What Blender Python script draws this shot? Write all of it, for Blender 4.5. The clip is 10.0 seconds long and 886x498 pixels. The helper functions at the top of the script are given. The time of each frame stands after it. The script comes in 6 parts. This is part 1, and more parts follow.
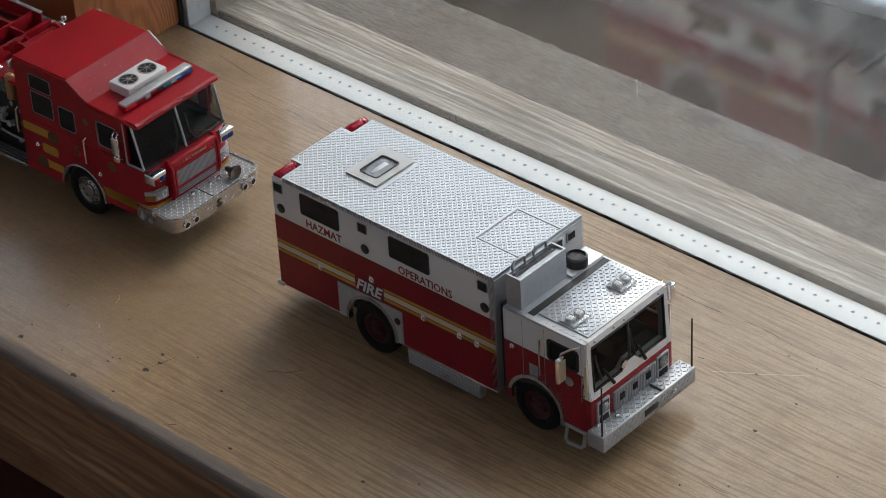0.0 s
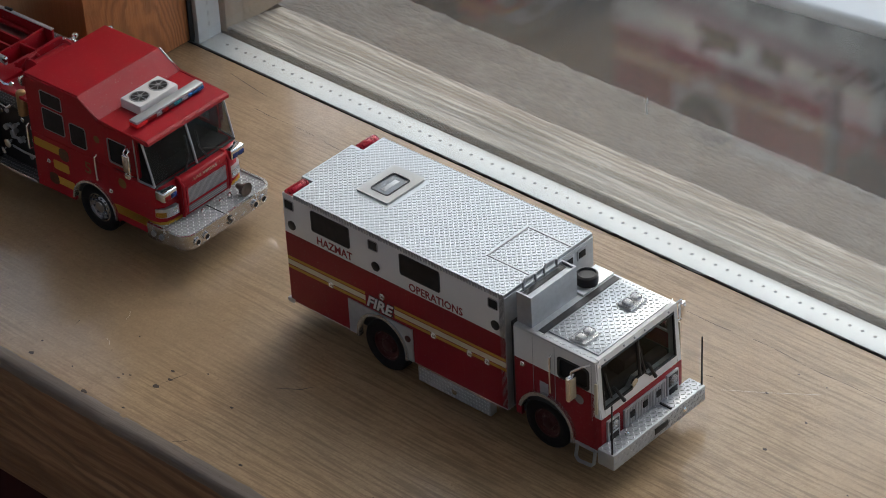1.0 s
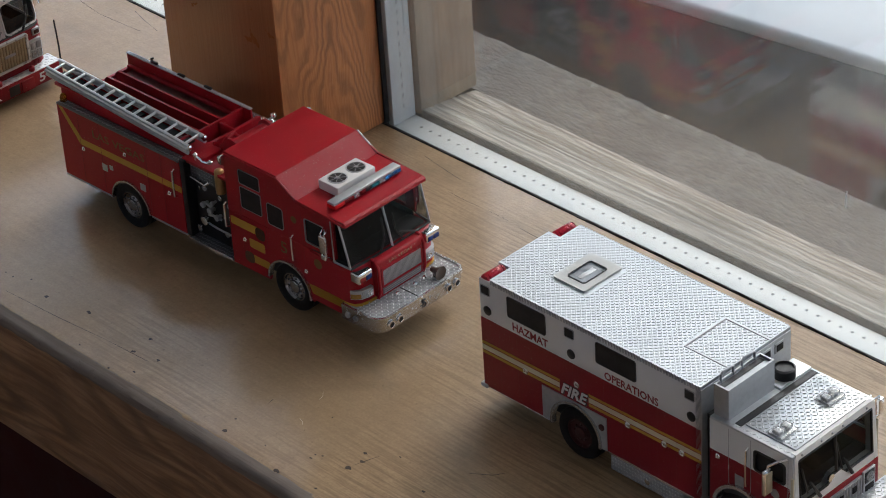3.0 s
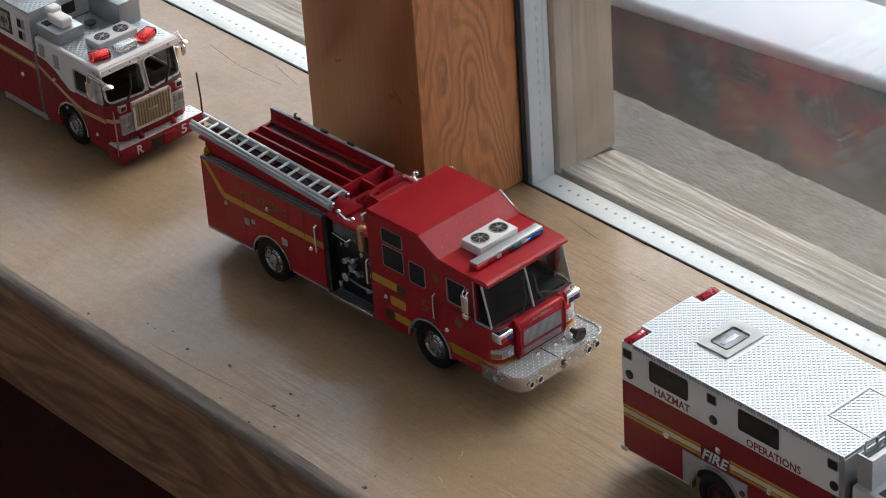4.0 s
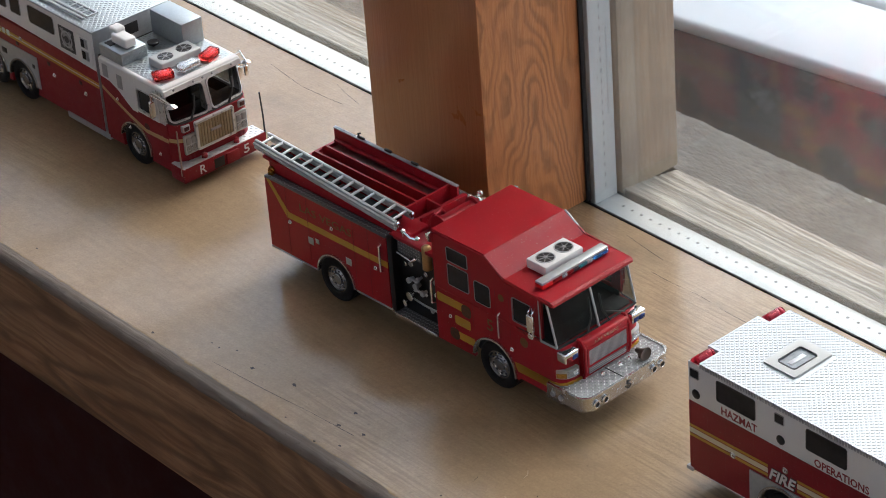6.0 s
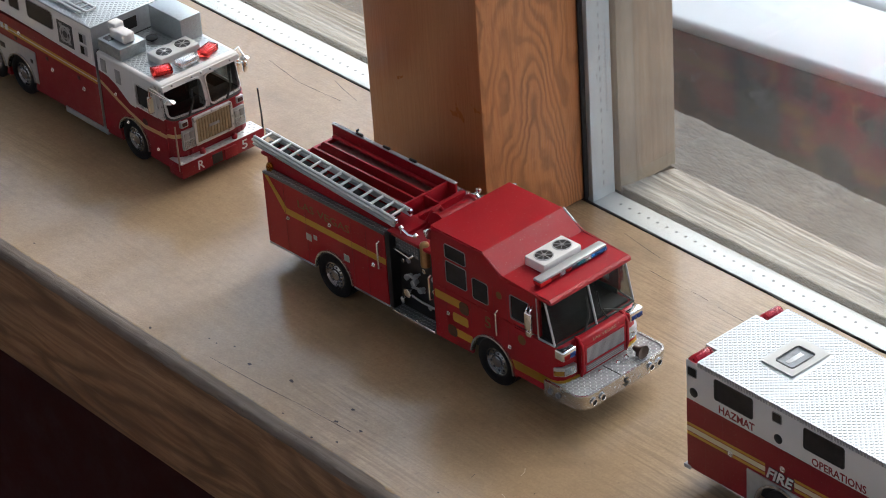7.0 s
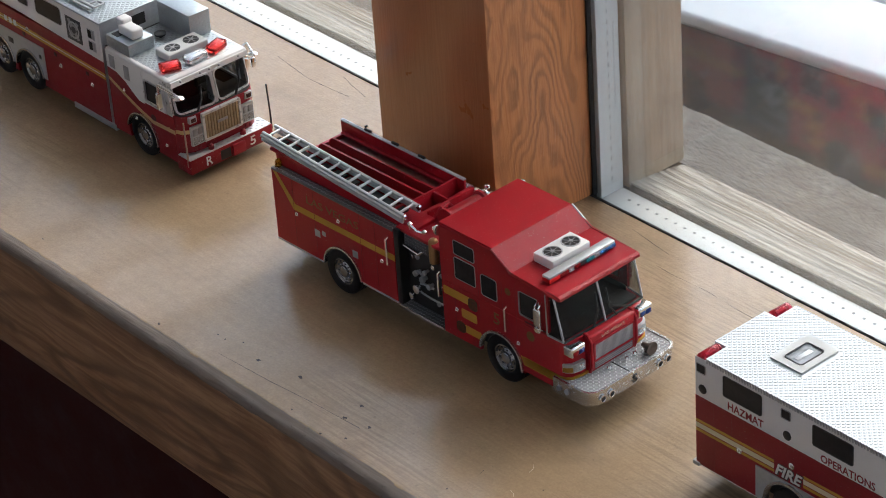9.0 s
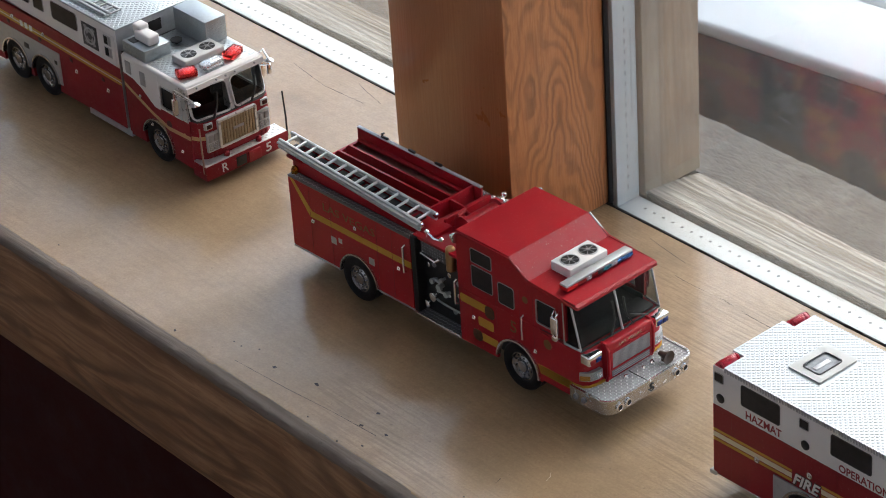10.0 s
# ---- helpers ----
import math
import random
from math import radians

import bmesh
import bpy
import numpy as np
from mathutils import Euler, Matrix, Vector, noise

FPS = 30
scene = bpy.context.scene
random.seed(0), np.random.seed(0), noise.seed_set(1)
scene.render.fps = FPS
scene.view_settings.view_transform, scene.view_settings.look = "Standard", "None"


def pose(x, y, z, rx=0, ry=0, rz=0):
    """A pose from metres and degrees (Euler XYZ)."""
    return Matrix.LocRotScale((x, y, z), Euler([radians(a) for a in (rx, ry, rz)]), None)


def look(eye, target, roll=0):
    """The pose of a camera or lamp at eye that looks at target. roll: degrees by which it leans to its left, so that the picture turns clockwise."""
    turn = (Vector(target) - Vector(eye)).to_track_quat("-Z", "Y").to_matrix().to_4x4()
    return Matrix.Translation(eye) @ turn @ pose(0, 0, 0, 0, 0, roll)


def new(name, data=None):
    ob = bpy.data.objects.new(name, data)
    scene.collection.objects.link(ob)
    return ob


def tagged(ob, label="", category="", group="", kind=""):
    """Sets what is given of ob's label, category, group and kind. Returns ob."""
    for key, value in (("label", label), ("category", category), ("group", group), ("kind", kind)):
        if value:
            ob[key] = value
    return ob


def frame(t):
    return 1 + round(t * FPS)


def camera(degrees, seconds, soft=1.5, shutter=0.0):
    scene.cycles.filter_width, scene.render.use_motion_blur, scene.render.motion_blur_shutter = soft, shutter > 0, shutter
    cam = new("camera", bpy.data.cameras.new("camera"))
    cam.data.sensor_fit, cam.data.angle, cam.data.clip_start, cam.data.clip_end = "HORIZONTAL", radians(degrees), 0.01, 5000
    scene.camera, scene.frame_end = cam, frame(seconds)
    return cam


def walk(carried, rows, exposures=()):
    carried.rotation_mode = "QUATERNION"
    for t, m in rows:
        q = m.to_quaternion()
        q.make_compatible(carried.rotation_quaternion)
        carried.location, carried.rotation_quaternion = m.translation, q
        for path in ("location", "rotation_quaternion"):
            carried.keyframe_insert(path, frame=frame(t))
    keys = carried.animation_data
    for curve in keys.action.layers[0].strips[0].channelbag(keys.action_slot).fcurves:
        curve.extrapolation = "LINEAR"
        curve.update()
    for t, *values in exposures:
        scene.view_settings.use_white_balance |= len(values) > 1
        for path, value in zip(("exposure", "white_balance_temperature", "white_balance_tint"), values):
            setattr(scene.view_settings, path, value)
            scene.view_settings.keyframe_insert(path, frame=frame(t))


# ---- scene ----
cam = camera(17.58, 10.0, soft=1.0)
PATH = [
    (0.0, (0.67054, -0.56896, 0.51719), (0.10512, 0.01835, -0.06192), -3.460),
    (0.5, (0.67126, -0.57098, 0.51906), (0.10237, 0.01728, -0.05566), -3.508),
    (1.0, (0.66985, -0.57152, 0.51729), (0.10112, 0.01836, -0.05593), -3.280),
    (1.5, (0.66754, -0.57221, 0.51729), (0.09968, 0.01671, -0.05777), -3.161),
    (2.0, (0.66531, -0.57389, 0.51722), (0.08913, 0.01167, -0.05299), -3.224),
    (2.5, (0.66227, -0.57587, 0.51894), (0.06947, 0.00251, -0.04146), -3.423),
    (3.0, (0.66012, -0.57816, 0.5208), (0.04267, -0.01459, -0.02797), -3.938),
    (3.2, (0.65876, -0.579, 0.52133), (0.03485, -0.01512, -0.01974), -3.685),
    (4.3, (0.6495, -0.58988, 0.53159), (-0.00304, -0.05193, -0.00208), -4.433),
    (4.5, (0.64903, -0.59104, 0.53098), (-0.00568, -0.05404, -0.00098), -4.554),
    (5.0, (0.64869, -0.59049, 0.53189), (-0.00624, -0.05408, -0.00039), -4.542),
    (5.5, (0.64747, -0.59129, 0.53237), (-0.00929, -0.05612, 0.00109), -4.490),
    (6.0, (0.64719, -0.59265, 0.53021), (-0.01177, -0.05749, 0.00165), -4.532),
    (7.5, (0.64491, -0.59487, 0.53079), (-0.01138, -0.05828, 0.00038), -3.883),
    (8.0, (0.64413, -0.59518, 0.53232), (-0.01315, -0.05978, 0.00191), -3.817),
    (8.5, (0.64575, -0.59561, 0.53006), (-0.01357, -0.06152, 0.00088), -4.009),
    (9.0, (0.64512, -0.595, 0.53148), (-0.01195, -0.06035, 6e-05), -4.145),
    (9.5, (0.64316, -0.59505, 0.53074), (-0.01366, -0.06046, -0.00105), -4.179),
    (10.0, (0.64159, -0.59793, 0.5323), (-0.01682, -0.06336, 0.00246), -3.938),
]
EXPOSURES = [(0.0, 0.34, 6120, 8), (1.5, 0.34, 6120, 8), (3.0, 0.46, 6120, 8), (4.3, 0.85, 6120, 8), (5.0, 0.91, 6120, 8), (10.0, 1.0, 6120, 8)]
walk(cam, [(t, look(e, g, r)) for t, e, g, r in PATH], EXPOSURES)

# ---- light: an overcast day outside the windows ----
sky_world = bpy.data.worlds.new("overcast_sky")
scene.world = sky_world
sky_world.use_nodes = True
sky_nodes = sky_world.node_tree.nodes
sky = sky_nodes.new("ShaderNodeTexSky")
sky.sky_type, sky.sun_disc = "NISHITA", False
sky.sun_elevation, sky.sun_rotation = radians(41), radians(-14)
sky.air_density, sky.dust_density, sky.ozone_density = 1.0, 3.0, 1.0
sky_nodes["Background"].inputs["Strength"].default_value = 0.2
sky_world.node_tree.links.new(sky.outputs[0], sky_nodes["Background"].inputs["Color"])
sun_data = bpy.data.lights.new("sun", "SUN")
sun_data.energy, sun_data.angle, sun_data.color = 0.3, radians(50), (0.96, 0.98, 1.0)
sun = new("sun", sun_data)
sun.matrix_world = look((-0.8, 3.0, 2.6), (0, 0, 0))


# ---- materials ----
def node_mat(name):
    m = bpy.data.materials.new(name)
    m.use_nodes = True
    nt = m.node_tree
    return m, nt, nt.nodes["Principled BSDF"]


def put(nt, kind, **values):
    n = nt.nodes.new(kind)
    for k, v in values.items():
        n.inputs[k.replace("_", " ")].default_value = v
    return n


def coords(nt, scale=(1, 1, 1), turn=(0, 0, 0), wobble=0.0, wobble_scale=10.0):
    """Object coordinates in metres, stretched by scale."""
    tc = nt.nodes.new("ShaderNodeTexCoord")
    mp = nt.nodes.new("ShaderNodeMapping")
    mp.inputs["Scale"].default_value, mp.inputs["Rotation"].default_value = scale, turn
    src = tc.outputs["Object"]
    if wobble:
        nz = put(nt, "ShaderNodeTexNoise", Scale=wobble_scale, Detail=3.0)
        nt.links.new(src, nz.inputs["Vector"])
        mix = nt.nodes.new("ShaderNodeVectorMath")
        mix.operation = "MULTIPLY_ADD"
        mix.inputs[1].default_value = (wobble,) * 3
        nt.links.new(nz.outputs["Color"], mix.inputs[0])
        nt.links.new(src, mix.inputs[2])
        src = mix.outputs[0]
    nt.links.new(src, mp.inputs["Vector"])
    return mp.outputs["Vector"]


def noise_of(nt, vec, scale, detail=5.0, rough=0.6, lo=0.35, hi=0.65):
    nz = put(nt, "ShaderNodeTexNoise", Scale=scale, Detail=detail, Roughness=rough)
    nt.links.new(vec, nz.inputs["Vector"])
    mr = put(nt, "ShaderNodeMapRange")
    mr.inputs[1].default_value, mr.inputs[2].default_value = lo, hi
    nt.links.new(nz.outputs["Fac"], mr.inputs[0])
    return mr.outputs[0]


def blend(nt, fac, a, b, how="MIX"):
    mx = nt.nodes.new("ShaderNodeMix")
    mx.data_type, mx.blend_type = "RGBA", how
    for sock, v in ((mx.inputs[0], fac), (mx.inputs[6], a), (mx.inputs[7], b)):
        if hasattr(v, "is_output"):
            nt.links.new(v, sock)
        elif isinstance(v, (int, float)):
            sock.default_value = v
        else:
            sock.default_value = (*v, 1)
    return mx.outputs[2]


def bump(nt, b, height, strength=0.3, distance=0.0003):
    bp = put(nt, "ShaderNodeBump", Strength=strength, Distance=distance)
    nt.links.new(height, bp.inputs["Height"])
    nt.links.new(bp.outputs[0], b.inputs["Normal"])


def ranged(nt, fac, lo, hi):
    mr = put(nt, "ShaderNodeMapRange")
    mr.inputs[3].default_value, mr.inputs[4].default_value = lo, hi
    nt.links.new(fac, mr.inputs[0])
    return mr.outputs[0]


def paint(name, color, rough=0.35, coat=0.3, dust=0.06, metal=0.0, dust_color=(0.5, 0.47, 0.43)):
    """Model paint with a thin uneven film of dust and small changes of gloss."""
    m, nt, b = node_mat(name)
    v = coords(nt)
    grime = noise_of(nt, v, 180.0, 6.0, 0.7, 0.35, 0.75)
    fine = noise_of(nt, v, 1500.0, 3.0, 0.6, 0.3, 0.8)
    c = blend(nt, ranged(nt, grime, 0.0, dust), color, dust_color)
    c = blend(nt, ranged(nt, fine, 0.0, dust * 0.7), c, dust_color)
    motes = noise_of(nt, v, 1900.0, 1.0, 0.5, 0.70, 0.76)
    c = blend(nt, ranged(nt, motes, 0.0, 0.3), c, dust_color)
    nt.links.new(c, b.inputs["Base Color"])
    nt.links.new(ranged(nt, grime, rough * 0.8, rough * 1.5), b.inputs["Roughness"])
    b.inputs["Metallic"].default_value = metal
    b.inputs["Coat Weight"].default_value = coat
    b.inputs["Coat Roughness"].default_value = 0.06
    b.inputs["Specular IOR Level"].default_value = 0.2
    bump(nt, b, fine, 0.12, 0.00006)
    return m


def clear(name, color, rough=0.08, ior=1.45, deep=0.75):
    m, nt, b = node_mat(name)
    b.inputs["Base Color"].default_value = (*color, 1)
    b.inputs["Roughness"].default_value = rough
    b.inputs["Transmission Weight"].default_value = deep
    b.inputs["IOR"].default_value = ior
    return m


def pane_mat(name, tint):
    """Thin clear plastic: lets the light through, with a gloss."""
    m, nt, b = node_mat(name)
    nt.nodes.remove(b)
    tr, gl, fr, mx = (nt.nodes.new("ShaderNode" + k) for k in ("BsdfTransparent", "BsdfGlossy", "LayerWeight", "MixShader"))
    tr.inputs[0].default_value = (*tint, 1)
    gl.inputs["Roughness"].default_value = 0.06
    fr.inputs[0].default_value = 0.35
    nt.links.new(ranged(nt, fr.outputs["Facing"], 0.015, 0.06), mx.inputs[0])
    nt.links.new(tr.outputs[0], mx.inputs[1])
    nt.links.new(gl.outputs[0], mx.inputs[2])
    nt.links.new(mx.outputs[0], nt.nodes["Material Output"].inputs[0])
    return m


def window_glass(name):
    """Window glass with a film of dust, a few dried specks and a painted-in haze."""
    m, nt, b = node_mat(name)
    nt.nodes.remove(b)
    gl, df, mx = (nt.nodes.new("ShaderNode" + k) for k in ("BsdfGlass", "BsdfTranslucent", "MixShader"))
    gl.inputs["Roughness"].default_value, gl.inputs["IOR"].default_value = 0.0, 1.62
    gl.inputs["Color"].default_value = (0.985, 0.995, 0.99, 1)
    df.inputs["Color"].default_value = (0.75, 0.75, 0.74, 1)
    v = coords(nt)
    film = noise_of(nt, coords(nt, (6, 6, 30), (0, 0.5, 0), 0.02, 12.0), 2.0, 5.0, 0.65, 0.4, 0.8)
    spots = noise_of(nt, v, 800.0, 2.0, 0.5, 0.755, 0.785)
    add = nt.nodes.new("ShaderNodeMath")
    add.operation = "MAXIMUM"
    # pale veiling haze put into the glass, growing along x
    where = nt.nodes.new("ShaderNodeSeparateXYZ")
    nt.links.new(coords(nt), where.inputs[0])
    haze = put(nt, "ShaderNodeMapRange")
    for k, q in enumerate((0.0, 0.25, 0.003, 0.013)):
        haze.inputs[k + 1].default_value = q
    nt.links.new(where.outputs[0], haze.inputs[0])
    both = nt.nodes.new("ShaderNodeMath")
    both.operation = "ADD"
    nt.links.new(ranged(nt, film, 0.0005, 0.006), both.inputs[0])
    nt.links.new(haze.outputs[0], both.inputs[1])
    nt.links.new(both.outputs[0], add.inputs[0])
    nt.links.new(ranged(nt, spots, 0.0, 0.35), add.inputs[1])
    nt.links.new(add.outputs[0], mx.inputs[0])
    nt.links.new(gl.outputs[0], mx.inputs[1])
    nt.links.new(df.outputs[0], mx.inputs[2])
    nt.links.new(mx.outputs[0], nt.nodes["Material Output"].inputs[0])
    return m


def wood_mat(name, light, dark, grey, along="x", fine=900.0, rough=0.4, stain=0.5, wave=0.0, relief=0.25, swirl=0.004, coat=0.0, ring_dark=0.6, sharp=(0.36, 0.64), rings=22.0, long=0.12, mottle=22.0, soft=False, run=0.025):
    """Wood with fine streaks along one axis, broad bands, and stains of the grey colour."""
    m, nt, b = node_mat(name)
    k = {"x": (run, 1, 1), "y": (1, run, 1), "z": (1, 1, run)}[along]
    broad_k = {"x": (0.12, 1, 1), "y": (1, 0.12, 1), "z": (1, 1, 0.12)}[along]
    vec = coords(nt, k, wobble=swirl, wobble_scale=14.0)
    streak = noise_of(nt, vec, fine, 4.0, 0.6, *sharp)
    band = noise_of(nt, coords(nt, broad_k, wobble=swirl * 3, wobble_scale=9.0), fine * 0.09, 4.0, 0.6, 0.3, 0.7)
    if soft:
        # the grain shows in patches only, and old stains lie over it
        spread = put(nt, "ShaderNodeTexNoise", Scale=14.0, Detail=4.0, Roughness=0.55)
        nt.links.new(coords(nt, (0.5, 1, 1)), spread.inputs["Vector"])
        place = nt.nodes.new("ShaderNodeSeparateXYZ")
        nt.links.new(coords(nt), place.inputs[0])
        tilt = put(nt, "ShaderNodeMapRange")
        for k, q in enumerate((0.02, 0.24, -0.08, 0.20)):
            tilt.inputs[k + 1].default_value = q
        nt.links.new(place.outputs[0], tilt.inputs[0])
        summed = nt.nodes.new("ShaderNodeMath")
        nt.links.new(spread.outputs["Fac"], summed.inputs[0])
        nt.links.new(tilt.outputs[0], summed.inputs[1])
        bare = put(nt, "ShaderNodeMapRange")
        bare.inputs[1].default_value, bare.inputs[2].default_value = 0.44, 0.62
        nt.links.new(summed.outputs[0], bare.inputs[0])
        worn = bare.outputs[0]
        shown = nt.nodes.new("ShaderNodeMath")
        shown.operation = "MULTIPLY_ADD"
        nt.links.new(streak, shown.inputs[0])
        nt.links.new(ranged(nt, worn, 0.05, 0.62), shown.inputs[1])
        nt.links.new(ranged(nt, worn, 0.25, 0.0), shown.inputs[2])
        c = blend(nt, shown.outputs[0], light, dark)
        old = noise_of(nt, coords(nt, wobble=0.01, wobble_scale=40.0), 34.0, 5.0, 0.6, 0.52, 0.75)
        c = blend(nt, ranged(nt, old, 0.0, 0.45), c, [q * 0.85 for q in dark])
        grime = noise_of(nt, coords(nt), 260.0, 5.0, 0.7, 0.38, 0.66)
        c = blend(nt, ranged(nt, grime, 0.0, 0.26), c, dark)
        dots = noise_of(nt, coords(nt), 1100.0, 2.0, 0.6, 0.36, 0.64)
        c = blend(nt, ranged(nt, dots, 0.0, 0.2), c, dark)
    else:
        c = blend(nt, streak, light, dark)
    c = blend(nt, ranged(nt, band, 0.0, 0.10 if soft else 0.55), c, dark)
    if wave:
        # growth rings: the contour lines of a long, slow noise
        slow_k = {"x": (long, 1, 1), "y": (1, long, 1), "z": (1, 1, long)}[along]
        slow = put(nt, "ShaderNodeTexNoise", Scale=wave, Detail=2.0, Roughness=0.45)
        nt.links.new(coords(nt, slow_k, wobble=swirl * 0.3, wobble_scale=60.0), slow.inputs["Vector"])
        steps = nt.nodes.new("ShaderNodeMath")
        steps.operation = "MULTIPLY"
        steps.inputs[1].default_value = rings
        nt.links.new(slow.outputs["Fac"], steps.inputs[0])
        tooth = nt.nodes.new("ShaderNodeMath")
        tooth.operation = "FRACT"
        nt.links.new(steps.outputs[0], tooth.inputs[0])
        late = nt.nodes.new("ShaderNodeValToRGB")
        late.color_ramp.elements[0].position, late.color_ramp.elements[0].color = 0.0, (0.25, 0.25, 0.25, 1)
        late.color_ramp.elements[1].position, late.color_ramp.elements[1].color = 0.72, (1, 1, 1, 1)
        for pos, v in ((0.14, 0.0), (0.4, 0.12), (0.86, 0.9), (1.0, 0.25)):
            late.color_ramp.elements.new(pos).color = (v, v, v, 1)
        nt.links.new(tooth.outputs[0], late.inputs[0])
        patchy = noise_of(nt, coords(nt, broad_k), fine * 0.12, 3.0, 0.6, 0.3, 0.62)
        depth = nt.nodes.new("ShaderNodeMath")
        depth.operation = "MULTIPLY"
        nt.links.new(late.outputs[0], depth.inputs[0])
        nt.links.new(ranged(nt, patchy, ring_dark * 0.35, ring_dark), depth.inputs[1])
        c = blend(nt, depth.outputs[0], c, [q * 0.55 for q in dark])
    blot = noise_of(nt, coords(nt), mottle, 6.0, 0.55 if soft else 0.65, 0.2 if soft else 0.35, 0.8 if soft else 0.7)
    c = blend(nt, ranged(nt, blot, 0.0, stain), c, grey)
    speck = noise_of(nt, coords(nt), 700.0, 2.0, 0.5, 0.66, 0.78)
    c = blend(nt, ranged(nt, speck, 0.0, 0.3), c, [q * 0.4 for q in dark])
    nt.links.new(c, b.inputs["Base Color"])
    nt.links.new(ranged(nt, blot, rough * 0.75, rough * 1.3), b.inputs["Roughness"])
    if coat:
        b.inputs["Coat Weight"].default_value = coat
        if soft:
            # the varnish is worn thin in patches; its coat weight also drops towards +x
            at = nt.nodes.new("ShaderNodeSeparateXYZ")
            nt.links.new(coords(nt, wobble=0.12, wobble_scale=7.0), at.inputs[0])
            left = put(nt, "ShaderNodeMapRange")
            for k, q in enumerate((0.18, 0.30, 1.0, 0.5)):
                left.inputs[k + 1].default_value = q
            nt.links.new(at.outputs[0], left.inputs[0])
            thin = nt.nodes.new("ShaderNodeMath")
            thin.operation = "MULTIPLY"
            nt.links.new(left.outputs[0], thin.inputs[0])
            nt.links.new(ranged(nt, noise_of(nt, coords(nt, (0.6, 1, 1)), 13.0, 4.0, 0.6, 0.38, 0.62), 1.0, 0.62), thin.inputs[1])
            nt.links.new(thin.outputs[0], b.inputs["Coat Weight"])
        nt.links.new(ranged(nt, blot, 0.11, 0.2), b.inputs["Coat Roughness"])
        b.inputs["Coat IOR"].default_value = 1.68
        b.inputs["Specular IOR Level"].default_value = 0.3
    bump(nt, b, dots if soft else streak, relief, 0.00012 if soft else 0.0004)
    return m


def plain(name, color, rough=0.5, metal=0.0, vary=0.15, scale=400.0, relief=0.1):
    m, nt, b = node_mat(name)
    f = noise_of(nt, coords(nt), scale, 5.0, 0.65, 0.3, 0.7)
    nt.links.new(blend(nt, f, [q * (1 - vary) for q in color], [min(1, q * (1 + vary)) for q in color]), b.inputs["Base Color"])
    nt.links.new(ranged(nt, f, rough * 0.8, rough * 1.2), b.inputs["Roughness"])
    b.inputs["Metallic"].default_value = metal
    if relief:
        bump(nt, b, f, relief, 0.0001)
    return m


RED = paint("deep_red_paint", (0.225, 0.003, 0.012), 0.42, 0.35, 0.02)
RED_B = paint("bright_red_paint", (0.325, 0.002, 0.011), 0.36, 0.24, 0.02)
WHITE = paint("white_model_paint", (0.72, 0.72, 0.72), 0.4, 0.2, 0.08)
SILVER = plain("silver_tread_plate", (0.60, 0.62, 0.63), 0.40, 0.75, 0.08, 900.0, 0.05)
ROOFSTEEL = plain("blue_grey_tread_plate", (0.40, 0.44, 0.46), 0.36, 0.75, 0.08, 700.0, 0.05)
STEEL = plain("matt_silver_plastic", (0.42, 0.44, 0.46), 0.42, 0.55, 0.1, 500.0, 0.05)
RIMCHROME = plain("tarnished_chrome_wheel", (0.38, 0.39, 0.41), 0.16, 1.0, 0.12, 600.0, 0.0)
CHROME = plain("chrome", (0.86, 0.87, 0.88), 0.14, 1.0, 0.04, 600.0, 0.0)
DARKTREAD = plain("dull_dark_tread_plate", (0.13, 0.135, 0.14), 0.45, 0.5, 0.15, 600.0, 0.05)
EMBLEMGREY = plain("dark_emblem_print", (0.045, 0.047, 0.05), 0.5, 0.0, 0.5, 700.0, 0.0)
POLETAN = plain("faded_tan_plastic", (0.30, 0.20, 0.15), 0.5, 0.0, 0.2, 300.0, 0.0)
TREADBASE = plain("grey_tread_plate", (0.47, 0.50, 0.52), 0.36, 0.75, 0.08, 900.0, 0.05)
SIREN = plain("dull_bronze", (0.10, 0.075, 0.06), 0.4, 0.5)
GRILLE = plain("grey_mesh", (0.22, 0.225, 0.23), 0.5, 0.3)
BRIGHTSILVER = plain("bright_silver_paint", (0.55, 0.56, 0.57), 0.3, 0.35, 0.06, 500.0, 0.0)
BUMPERMETAL = plain("worn_bumper_metal", (0.62, 0.63, 0.64), 0.24, 0.95, 0.06, 500.0, 0.05)
BLACK = plain("black_plastic", (0.012, 0.012, 0.013), 0.4, 0.0, 0.3)
RUBBER = plain("tyre_rubber", (0.009, 0.0085, 0.0085), 0.6, 0.0, 0.35, 900.0, 0.3)
RUBBER.node_tree.nodes["Principled BSDF"].inputs["Specular IOR Level"].default_value = 0.25
DARKGLASS = plain("smoked_window", (0.034, 0.033, 0.033), 0.1, 0.0, 0.2, 200.0, 0.0)
DARKGLASS.node_tree.nodes["Principled BSDF"].inputs["Specular IOR Level"].default_value = 0.1
PANE = pane_mat("clear_cab_pane", (0.50, 0.51, 0.51))
BEDFLOOR = paint("dusty_red_bed", (0.20, 0.035, 0.035), 0.6, 0.0, 0.35)
YELLOW = paint("yellow_stripe", (0.48, 0.26, 0.02), 0.4, 0.2, 0.06)
CREAM = paint("pale_stripe", (0.62, 0.55, 0.40), 0.4, 0.2, 0.06)
SMOKE = plain("smoky_print", (0.075, 0.030, 0.010), 0.5, 0.0, 0.6, 900.0, 0.0)
GOLD = plain("dull_gold_lettering", (0.17, 0.09, 0.02), 0.45, 0.3)
DKRED = paint("dark_red_lettering", (0.22, 0.012, 0.02), 0.45, 0.1, 0.03)
